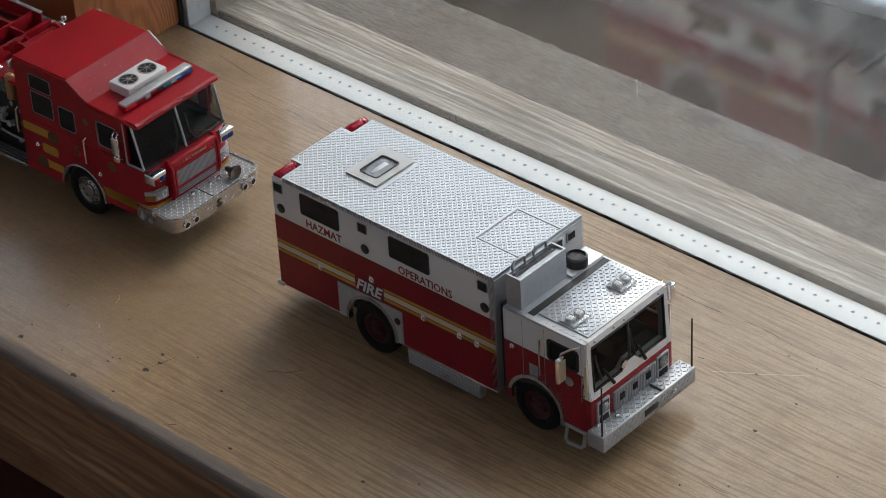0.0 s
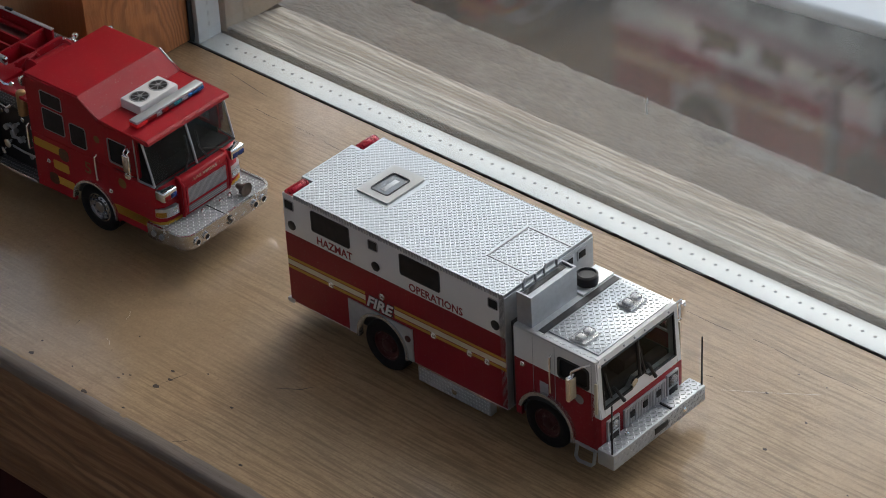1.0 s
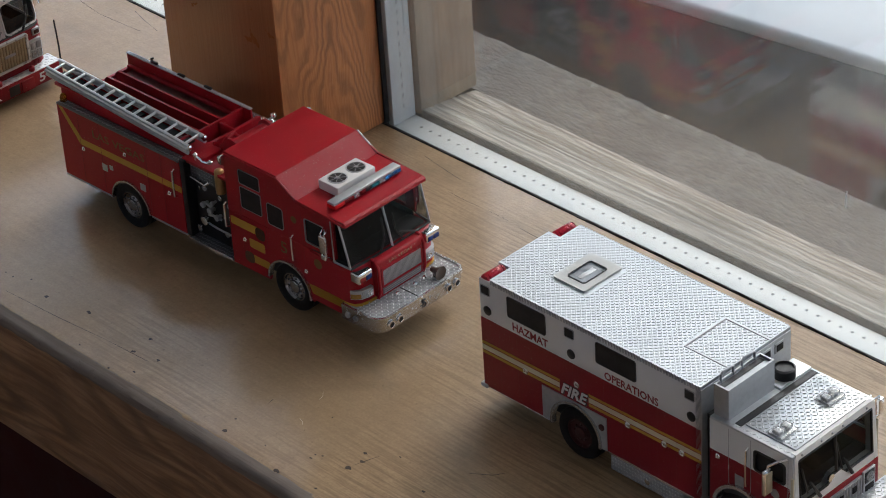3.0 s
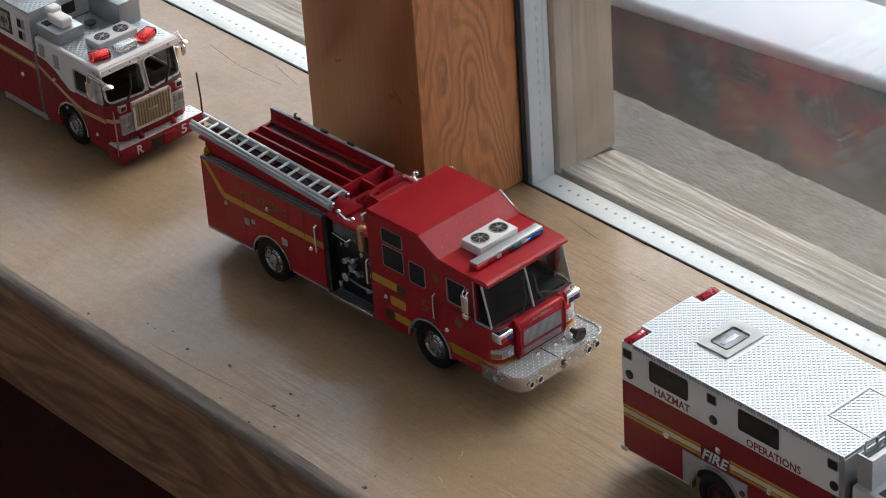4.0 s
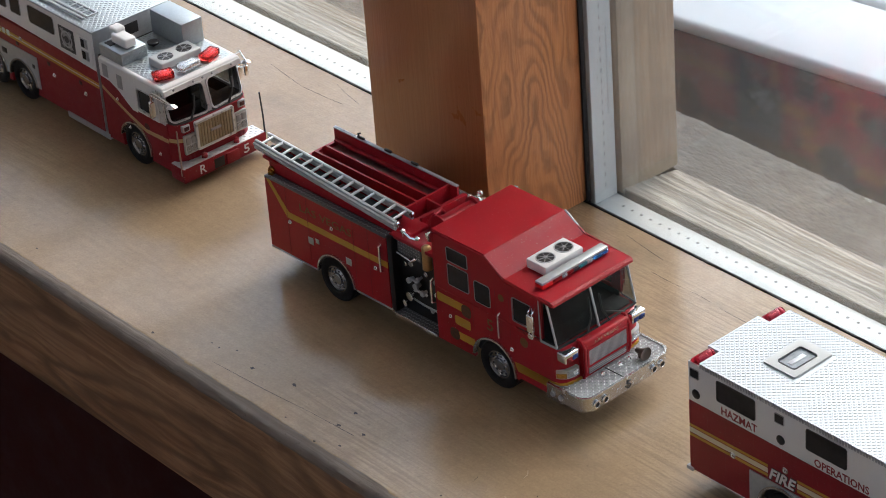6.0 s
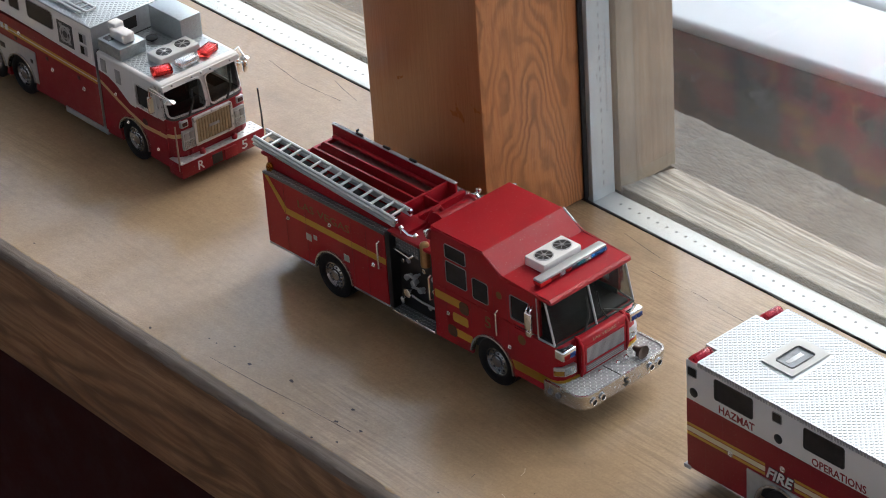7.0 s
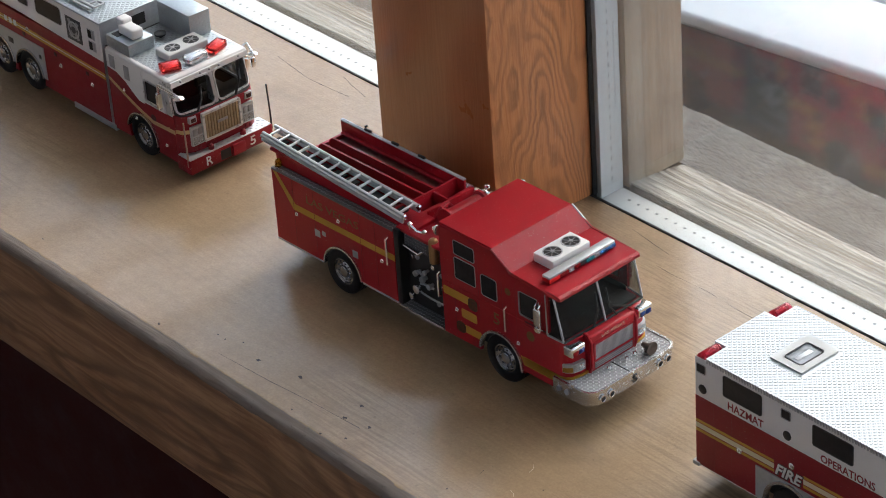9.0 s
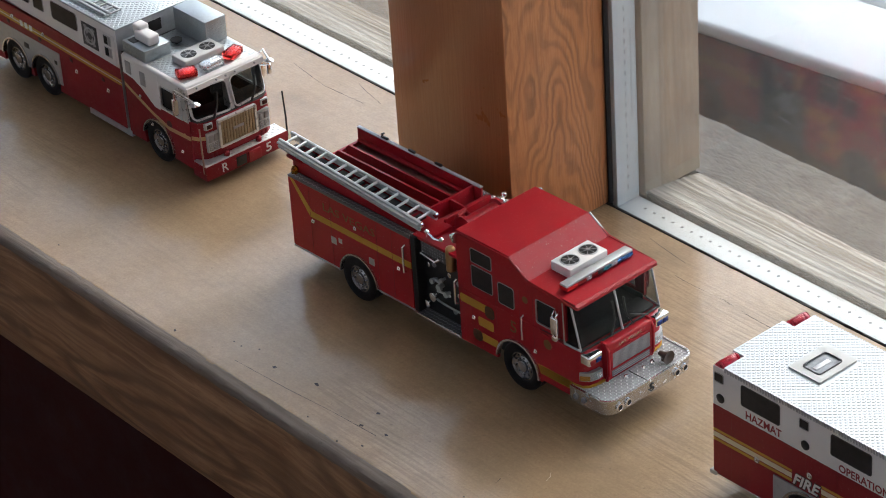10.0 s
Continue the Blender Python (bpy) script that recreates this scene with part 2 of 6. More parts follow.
RIMRED = paint("dull_red_wheel", (0.05, 0.005, 0.006), 0.45, 0.1, 0.05)
CLEAR = clear("clear_plastic", (0.9, 0.92, 0.93))
LAMPRED = clear("deep_red_lamp", (0.55, 0.012, 0.03), 0.05, 1.4, 0.7)
CLEARRED = clear("clear_red_lens", (0.95, 0.06, 0.05), 0.04, 1.3, 0.92)
GRILLEGOLD = plain("dull_gold_plating", (0.36, 0.30, 0.20), 0.4, 0.6)
PALEGREY = paint("pale_grey_model_paint", (0.52, 0.54, 0.54), 0.4, 0.2, 0.08)
PALEGOLD = paint("pale_gold_stripe", (0.50, 0.33, 0.15), 0.4, 0.2, 0.06)
REDLENS = clear("red_lens", (0.95, 0.03, 0.035), deep=0.4)
DARKRED_LENS = clear("dark_red_lens", (0.30, 0.012, 0.015), deep=0.35)
DARKBLUE_LENS = clear("dark_blue_lens", (0.02, 0.045, 0.20), deep=0.35)
TEAL_LENS = clear("teal_lens", (0.05, 0.42, 0.48))
BLUELENS = clear("blue_lens", (0.05, 0.25, 0.65))
AMBER = clear("amber_lens", (0.9, 0.35, 0.02))
HATCHGLASS = plain("grey_hatch_pane", (0.20, 0.22, 0.24), 0.08, 0.0, 0.35, 160.0, 0.0)
ARCHCHROME = plain("bright_arch_trim", (0.68, 0.69, 0.70), 0.22, 0.85, 0.06, 500.0, 0.0)
GREY = plain("grey_panel", (0.30, 0.30, 0.31), 0.45, 0.1)
SEAT = plain("dark_grey_interior", (0.03, 0.03, 0.031), 0.6)
BRASS = plain("brass", (0.45, 0.27, 0.12), 0.35, 0.8)
SILLWOOD = wood_mat("varnished_sill", (0.425, 0.298, 0.168), (0.150, 0.095, 0.046), (0.262, 0.19, 0.118), "x", 900.0, 0.5, 0.22, relief=0.2, coat=1.0, sharp=(0.44, 0.62), swirl=0.0025, mottle=30.0, soft=True, run=0.05, wave=9.0, rings=95.0, long=0.035, ring_dark=0.08)
EDGEWOOD = wood_mat("worn_grey_edge", (0.25, 0.215, 0.185), (0.17, 0.142, 0.12), (0.21, 0.185, 0.165), "x", 700.0, 0.75, 0.5)
EDGEWOOD.node_tree.nodes["Principled BSDF"].inputs["Specular IOR Level"].default_value = 0.12
FASCIA = wood_mat("grained_fascia", (0.46, 0.285, 0.155), (0.18, 0.086, 0.04), (0.27, 0.15, 0.078), "x", 400.0, 0.55, 0.3, wave=24.0, swirl=0.016, ring_dark=0.95, rings=11.0, long=0.22)
# darker than POSTWOOD: holds the shade of the room side
POSTFACE = wood_mat("fir_post_shaded_face", (0.44, 0.185, 0.075), (0.36, 0.14, 0.052), (0.40, 0.16, 0.062), "z", 1500.0, 0.35, 0.4, swirl=0.004, relief=0.08, coat=0.5)
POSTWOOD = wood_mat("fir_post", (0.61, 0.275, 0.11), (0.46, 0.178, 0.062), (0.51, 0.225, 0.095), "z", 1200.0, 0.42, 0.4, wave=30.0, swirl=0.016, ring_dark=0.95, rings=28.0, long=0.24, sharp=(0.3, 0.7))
WEATHERED = wood_mat("weathered_stop", (0.56, 0.51, 0.43), (0.22, 0.19, 0.155), (0.36, 0.32, 0.265), "x", 700.0, 0.8, 0.25, wave=30.0, relief=0.7, sharp=(0.42, 0.58), ring_dark=1.0, rings=44.0, long=0.05, mottle=45.0)
JAMBWOOD = wood_mat("weathered_jamb", (0.62, 0.47, 0.32), (0.42, 0.30, 0.195), (0.24, 0.185, 0.135), "z", 300.0, 0.75, 0.7, relief=0.35, sharp=(0.36, 0.64), mottle=32.0)
DECKWOOD = wood_mat("grey_outer_sill", (0.19, 0.172, 0.15), (0.075, 0.067, 0.06), (0.10, 0.09, 0.08), "x", 620.0, 0.85, 0.8, relief=0.7, sharp=(0.36, 0.64), mottle=110.0, run=0.4)
STOPFACE = plain("dark_stop_face", (0.06, 0.048, 0.038), 0.8, 0.0, 0.4, 300.0, 0.4)
LICHEN = plain("pale_lichen", (0.36, 0.35, 0.32), 0.9, 0.0, 0.25, 900.0, 0.4)
GLASS = window_glass("window_glass")
SPACER = plain("aluminium_spacer", (0.60, 0.63, 0.64), 0.5, 0.35, 0.05, 300.0, 0.0)
# darker copies of SPACER: shade of holes and embossing is in the colour
SPACER_HOLE = plain("dark_hole_aluminium", (0.16, 0.18, 0.20), 0.4, 0.6, 0.05, 300.0, 0.0)
EMBOSS = plain("shaded_aluminium", (0.38, 0.41, 0.42), 0.45, 0.4, 0.05, 300.0, 0.0)
SEALANT = plain("black_sealant", (0.012, 0.012, 0.012), 0.7, 0.0, 0.5, 300.0, 0.8)
PLASTER = plain("room_wall_paint", (0.82, 0.80, 0.77), 0.8, 0.0, 0.06, 8.0, 0.0)
MAROON = plain("dark_wall_below_sill", (0.030, 0.007, 0.007), 0.8, 0.0, 0.2, 60.0)
MAROON.node_tree.nodes["Principled BSDF"].inputs["Specular IOR Level"].default_value = 0.15
FLOORWOOD = wood_mat("oak_floor", (0.42, 0.29, 0.18), (0.30, 0.19, 0.11), (0.34, 0.23, 0.14), "x", 60.0, 0.5)
OUTWHITE = plain("white_outdoor_board", (0.56, 0.59, 0.60), 0.5, 0.0, 0.03, 12.0)
OUTDARK = plain("dark_gap_backing", (0.02, 0.018, 0.018), 0.85, 0.0, 0.35, 14.0)
SOIL = plain("dark_ground", (0.06, 0.055, 0.045), 0.95, 0.0, 0.4, 9.0)
NICK = plain("dark_nick", (0.05, 0.035, 0.025), 0.8, 0.0, 0.3)
SCRATCH = plain("pale_scratch", (0.62, 0.52, 0.40), 0.6, 0.0, 0.2)


# ---- mesh helpers; lengths in them are millimetres ----
MM = 0.001


def part(name, bm, material, parent=None, label="", smooth=35.0):
    """One mesh object from bm (in mm), under a thing or a part."""
    bmesh.ops.recalc_face_normals(bm, faces=bm.faces)
    bmesh.ops.scale(bm, vec=(MM, MM, MM), verts=bm.verts)
    me = bpy.data.meshes.new(name)
    bm.to_mesh(me)
    bm.free()
    me.materials.append(material)
    if smooth:
        me.shade_smooth()
        me.set_sharp_from_angle(angle=radians(smooth))
    ob = new(name, me)
    ob.parent = parent
    if label:
        ob["label"] = label
    return ob


def empty(name, m, label, category, group="", kind=""):
    ob = new(name)
    ob.empty_display_size = 0.01
    ob.matrix_world = m
    return tagged(ob, label, category, group, kind)


def empty_part(name, parent, label=""):
    """A part that only gathers its pieces."""
    ob = new(name)
    ob.empty_display_size = 0.005
    ob.parent = parent
    if label:
        ob["label"] = label
    return ob


def prism(bm, pts, axis, a, b):
    """A polygon (two coordinates a point) drawn out along axis from a to b."""
    def at(p, c):
        return {"x": (c, p[0], p[1]), "y": (p[0], c, p[1]), "z": (p[0], p[1], c)}[axis]
    lo, hi = ([bm.verts.new(at(p, c)) for p in pts] for c in (a, b))
    n = len(pts)
    out = [bm.faces.new(lo), bm.faces.new(hi)]
    for i in range(n):
        out.append(bm.faces.new((lo[i], lo[(i + 1) % n], hi[(i + 1) % n], hi[i])))
    return out


def box(bm, x0, x1, y0, y1, z0, z1, r=0.0, seg=2):
    """A box, with its edges rounded by r."""
    fs = prism(bm, ((x0, y0), (x1, y0), (x1, y1), (x0, y1)), "z", z0, z1)
    if r:
        es = {e for f in fs for e in f.edges}
        bmesh.ops.bevel(bm, geom=list(es), offset=r, segments=seg, affect="EDGES", profile=0.5)
    return bm


def boxed(*dims, r=0.0, seg=2):
    return box(bmesh.new(), *dims, r=r, seg=seg)


def rr(x0, x1, z0, z1, r, n=4):
    """A rectangle with round corners, as points."""
    out = []
    for cx, cz, a0 in ((x1 - r, z1 - r, 0), (x0 + r, z1 - r, 90), (x0 + r, z0 + r, 180), (x1 - r, z0 + r, 270)):
        for i in range(n + 1):
            a = radians(a0 + 90 * i / n)
            out.append((cx + r * math.cos(a), cz + r * math.sin(a)))
    return out


def ring(bm, outer, inner, axis, a, b):
    """A frame between two outlines of as many points, from a to b along axis."""
    def at(p, c):
        return {"x": (c, p[0], p[1]), "y": (p[0], c, p[1]), "z": (p[0], p[1], c)}[axis]
    rows = [[bm.verts.new(at(p, c)) for p in pts] for pts, c in ((outer, a), (outer, b), (inner, b), (inner, a))]
    n = len(outer)
    for k in range(4):
        u, w = rows[k], rows[(k + 1) % 4]
        for i in range(n):
            bm.faces.new((u[i], u[(i + 1) % n], w[(i + 1) % n], w[i]))


def circle(cx, cz, r, n=20, a0=0.0, a1=360.0, closed=True):
    m = n if closed else n + 1
    return [(cx + r * math.cos(radians(a0 + (a1 - a0) * i / n)), cz + r * math.sin(radians(a0 + (a1 - a0) * i / n))) for i in range(m)]


def tube(bm, pts, r, seg=8):
    """A round bar along points, with closed ends."""
    pts = [Vector(p) for p in pts]
    rings = []
    for i, p in enumerate(pts):
        d = (pts[min(i + 1, len(pts) - 1)] - pts[max(i - 1, 0)]).normalized()
        u = d.orthogonal().normalized() if not rings else (prev - d * prev.dot(d)).normalized()
        prev, w = u, d.cross(u)
        rad = r[i] if isinstance(r, (list, tuple)) else r
        rings.append([bm.verts.new(p + rad * (math.cos(2 * math.pi * k / seg) * u + math.sin(2 * math.pi * k / seg) * w)) for k in range(seg)])
    for a, b in zip(rings, rings[1:]):
        for k in range(seg):
            bm.faces.new((a[k], a[(k + 1) % seg], b[(k + 1) % seg], b[k]))
    bm.faces.new(rings[0])
    bm.faces.new(rings[-1])


def lathe(bm, profile, cx, cy, cz, axis="y", seg=28, closed=False):
    """A turned form: profile rows of (radius, place along the axis)."""
    rows = []
    for r, h in profile:
        row = []
        for k in range(seg):
            a = 2 * math.pi * k / seg
            c, s = r * math.cos(a), r * math.sin(a)
            row.append(bm.verts.new({"y": (cx + c, cy + h, cz + s), "z": (cx + c, cy + s, cz + h), "x": (cx + h, cy + c, cz + s)}[axis]))
        rows.append(row)
    pairs = list(zip(rows, rows[1:])) + ([(rows[-1], rows[0])] if closed else [])
    for a, b in pairs:
        for k in range(seg):
            bm.faces.new((a[k], a[(k + 1) % seg], b[(k + 1) % seg], b[k]))
    if not closed:
        bm.faces.new(rows[0])
        bm.faces.new(rows[-1])


def pierced(bm, x0, x1, z0, z1, y0, y1, holes):
    """A wall in the x-z plane, from y0 to y1, with oblong holes (x0, x1, z0, z1)."""
    xs = sorted({x0, x1, *(h[0] for h in holes), *(h[1] for h in holes)})
    zs = sorted({z0, z1, *(h[2] for h in holes), *(h[3] for h in holes)})
    grid = {}

    def vert(i, j, y):
        if (i, j, y) not in grid:
            grid[i, j, y] = bm.verts.new((xs[i], y, zs[j]))
        return grid[i, j, y]
    def solid(i, j):
        if not (0 <= i < len(xs) - 1 and 0 <= j < len(zs) - 1):
            return False
        cx, cz = (xs[i] + xs[i + 1]) / 2, (zs[j] + zs[j + 1]) / 2
        return not any(h[0] < cx < h[1] and h[2] < cz < h[3] for h in holes)
    for i in range(len(xs) - 1):
        for j in range(len(zs) - 1):
            if not solid(i, j):
                continue
            for y in (y0, y1):
                bm.faces.new((vert(i, j, y), vert(i + 1, j, y), vert(i + 1, j + 1, y), vert(i, j + 1, y)))
            for di, dj, a, b in ((-1, 0, (i, j), (i, j + 1)), (1, 0, (i + 1, j), (i + 1, j + 1)), (0, -1, (i, j), (i + 1, j)), (0, 1, (i, j + 1), (i + 1, j + 1))):
                if not solid(i + di, j + dj):
                    bm.faces.new((vert(*a, y0), vert(*b, y0), vert(*b, y1), vert(*a, y1)))


def lugs(name, parent, x0, x1, y0, y1, z, pitch=1.25, keep=None, size=0.9, high=0.16, plane="xy", sign=1, material=None):
    """The raised marks of tread plate: small lens shapes, turned by turns to either side."""
    verts, faces = [], []
    nx, ny = int((x1 - x0) / pitch), int((y1 - y0) / pitch)
    for i in range(nx):
        for j in range(ny):
            cx, cy = x0 + (i + 0.5) * (x1 - x0) / nx, y0 + (j + 0.5) * (y1 - y0) / ny
            if keep and not keep(cx, cy):
                continue
            a = radians(45 if (i + j) % 2 else -45)
            l, w = size * pitch * 0.5, size * pitch * 0.2
            k = len(verts)
            for u, q, h in ((-l, 0, 0), (0, -w, 0), (l, 0, 0), (0, w, 0), (-l * 0.45, 0, high), (l * 0.45, 0, high)):
                p, s = cx + u * math.cos(a) - q * math.sin(a), cy + u * math.sin(a) + q * math.cos(a)
                verts.append({"xy": (p, s, z + h), "xz": (p, z + sign * h, s), "yz": (z + sign * h, p, s)}[plane])
            faces += [(k, k + 1, k + 5, k + 4), (k + 1, k + 2, k + 5), (k + 2, k + 3, k + 4, k + 5), (k + 3, k, k + 4)]
    me = bpy.data.meshes.new(name)
    me.from_pydata([[c * MM for c in v] for v in verts], [], faces)
    me.materials.append(material or SILVER)
    ob = new(name, me)
    ob.parent = parent
    return tagged(ob, kind="stuff")


def lettering(name, words, height, parent, material, m, width=0.0, thick=0.04, bold=0.0, slant=0.0):
    """Flat letters of that height and width (mm), laid by the matrix m (mm) from the plane of the letters."""
    cu = bpy.data.curves.new(name, "FONT")
    cu.body, cu.size, cu.extrude, cu.offset, cu.resolution_u = words, 1.0, 0.02, bold, 2
    cu.shear = slant
    tmp = bpy.data.objects.new(name, cu)
    scene.collection.objects.link(tmp)
    dg = bpy.context.evaluated_depsgraph_get()
    me = bpy.data.meshes.new_from_object(tmp.evaluated_get(dg))
    bpy.data.objects.remove(tmp)
    co = np.empty(len(me.vertices) * 3)
    me.vertices.foreach_get("co", co)
    co = co.reshape(-1, 3)
    lo, hi = co.min(0), co.max(0)
    k = height / (hi[1] - lo[1])
    kx = width / (hi[0] - lo[0]) if width else k
    co = (co - [(lo[0] + hi[0]) / 2, (lo[1] + hi[1]) / 2, 0]) * [kx, k, thick / 0.02]
    full = Matrix.Diagonal((MM, MM, MM, 1)) @ m
    co = np.array([full @ Vector(c) for c in co])
    me.vertices.foreach_set("co", co.ravel())
    me.update()
    me.materials.clear()
    me.materials.append(material)
    ob = new(name, me)
    ob.parent = parent
    return ob


def on_side(x, y, z, side):
    """Letters upright on a truck's side: side -1 faces -y, 1 faces +y."""
    return pose(x, y, z, 90, 0, 0 if side < 0 else 180)


FRONT = lambda x, y, z: Matrix.Translation((x, y, z)) @ Euler((radians(90), 0, radians(90))).to_matrix().to_4x4()


def wheel(parent, x, y, r, width, side, rim_material, style="steel", dual=False):
    """A wheel with its outer face at y: hub and rim as one part, tyre under it."""
    o = side
    ri = r * 0.58
    rim = bmesh.new()
    lathe(rim, [(ri, -o * 0.2), (ri * 0.93, -o * 0.15), (ri * 0.86, -o * 0.9), (ri * 0.62, -o * 1.3), (ri * 0.42, -o * 0.8), (ri * 0.40, -o * 0.15), (ri * 0.28, o * 0.1), (0.02, o * 0.15), (0.02, -o * width), (ri, -o * width)], x, y, r, "y", 28, closed=True)
    hub = part("wheel", rim, rim_material, parent, "chrome wheel" if rim_material == RIMCHROME else "dull red wheel")
    tyre = bmesh.new()
    prof = [(ri, 0), (ri * 1.08, o * 0.25), (r * 0.82, o * 0.35), (r * 0.95, o * 0.05), (r, -o * 0.5)]
    for g in range(3):
        a = -o * (0.5 + (width - 1.0) * (g + 0.8) / 4)
        prof += [(r, a), (r - 0.3, a - o * 0.1), (r - 0.3, a - o * 0.4), (r, a - o * 0.5)]
    prof += [(r, -o * (width - 0.5)), (r * 0.94, -o * width), (ri, -o * width)]
    lathe(tyre, prof, x, y, r, "y", 36, closed=True)
    part("tyre", tyre, RUBBER, hub, "black rubber tyre")
    bolts = bmesh.new()
    for k in range(8):
        a = 2 * math.pi * k / 8
        lathe(bolts, [(0.3, 0), (0.3, o * 0.4), (0.15, o * 0.55)], x + ri * 0.52 * math.cos(a), y - o * 0.95, r + ri * 0.52 * math.sin(a), "y", 6)
    part("wheel_nuts", bolts, rim_material, hub)
    if rim_material == RIMCHROME:
        for k in range(10):
            a = 2 * math.pi * (k + 0.5) / 10
            bm = bmesh.new()
            lathe(bm, [(ri * 0.085, -o * 0.6), (ri * 0.085, o * 0.02), (0.01, o * 0.03)], x + ri * 0.74 * math.cos(a), y - o * 1.0, r + ri * 0.74 * math.sin(a), "y", 8)
            part("hand_hole", bm, BLACK, hub, "dark hand hole of the wheel")
    return hub


def arch(bm, cx, cz, r0, r1, y0, y1, a0=0.0, a1=180.0, n=18):
    """A wheel-arch lip: part of a flat ring standing across y0 to y1."""
    o, i = circle(cx, cz, r1, n, a0, a1, False), circle(cx, cz, r0, n, a0, a1, False)
    prism(bm, o + i[::-1], "y", y0, y1)


def body_side_poly(x0, x1, z0, z1, wheels):
    """A side's outline with round wheel openings: wheels are (x, z, radius), rearmost first."""
    pts = [(x0, z1), (x0, z0)]
    for cx, cz, r in wheels:
        a = math.degrees(math.asin((z0 - cz) / r))
        pts += circle(cx, cz, r, 16, 180 - a, a, False)
    return pts + [(x1, z0), (x1, z1)]


def knob(name, parent, x, y, z, side, r=0.9):
    """A small chrome D-handle on a round plate."""
    bm = bmesh.new()
    lathe(bm, [(r, 0), (r, side * 0.25), (r * 0.8, side * 0.4)], x, y, z, "y", 14)
    tube(bm, [(x - r * 0.5, y + side * 0.3, z + r * 0.5), (x, y + side * 0.9, z), (x + r * 0.5, y + side * 0.3, z - r * 0.5)], 0.22, 6)
    return part(name, bm, CHROME, parent, "chrome latch handle")


def grab_rail(name, parent, pts, r=0.35, material=None):
    bm = bmesh.new()
    tube(bm, pts, r, 8)
    return part(name, bm, material or CHROME, parent, "silver rail" if material else "chrome grab rail")


def dark_window(parent, x0, x1, z0, z1, y, side, frame_mat=None, r=1.0, name="window"):
    bm = bmesh.new()
    prism(bm, rr(x0, x1, z0, z1, r), "y", y, y + side * 0.12)
    w = part(name, bm, DARKGLASS, parent, "smoked dark window")
    bm = bmesh.new()
    ring(bm, rr(x0 - 0.22, x1 + 0.22, z0 - 0.22, z1 + 0.22, r + 0.2), rr(x0, x1, z0, z1, r), "y", y, y + side * 0.25)
    part("window_frame", bm, frame_mat or BLACK, w)
    return w


# ---- the setting: room, sill, post and windows ----
def uneven(bm, amount, size, keep=lambda v: True):
    for v in bm.verts:
        if keep(v):
            v.co += amount * noise.noise_vector(v.co / size)


def ruled(profile, x0, x1, step=0.0):
    """A long moulding along x from its (y, z) outline, cut into lengths."""
    bm = bmesh.new()
    n = max(1, int((x1 - x0) / step)) if step else 1
    rows = [[bm.verts.new((x0 + (x1 - x0) * k / n, y, z)) for y, z in profile] for k in range(n + 1)]
    m = len(profile)
    for a, b in zip(rows, rows[1:]):
        for i in range(m):
            bm.faces.new((a[i], a[(i + 1) % m], b[(i + 1) % m], b[i]))
    bm.faces.new(rows[0])
    bm.faces.new(rows[-1])
    return bm


def ridges(y0, z0, y1, z1, pitch, depth):
    """Points of a weathered, ridged top between two (y, z) places."""
    n, rng = int((y1 - y0) / pitch), random.Random(int(y0 * 10))
    out = []
    for i in range(n + 1):
        f = (i + rng.uniform(-0.2, 0.2) * (0 < i < n)) / n
        out.append((y0 + (y1 - y0) * f, z0 + (z1 - z0) * f - (depth * rng.uniform(0.5, 1.3) if i % 2 else 0)))
    return out


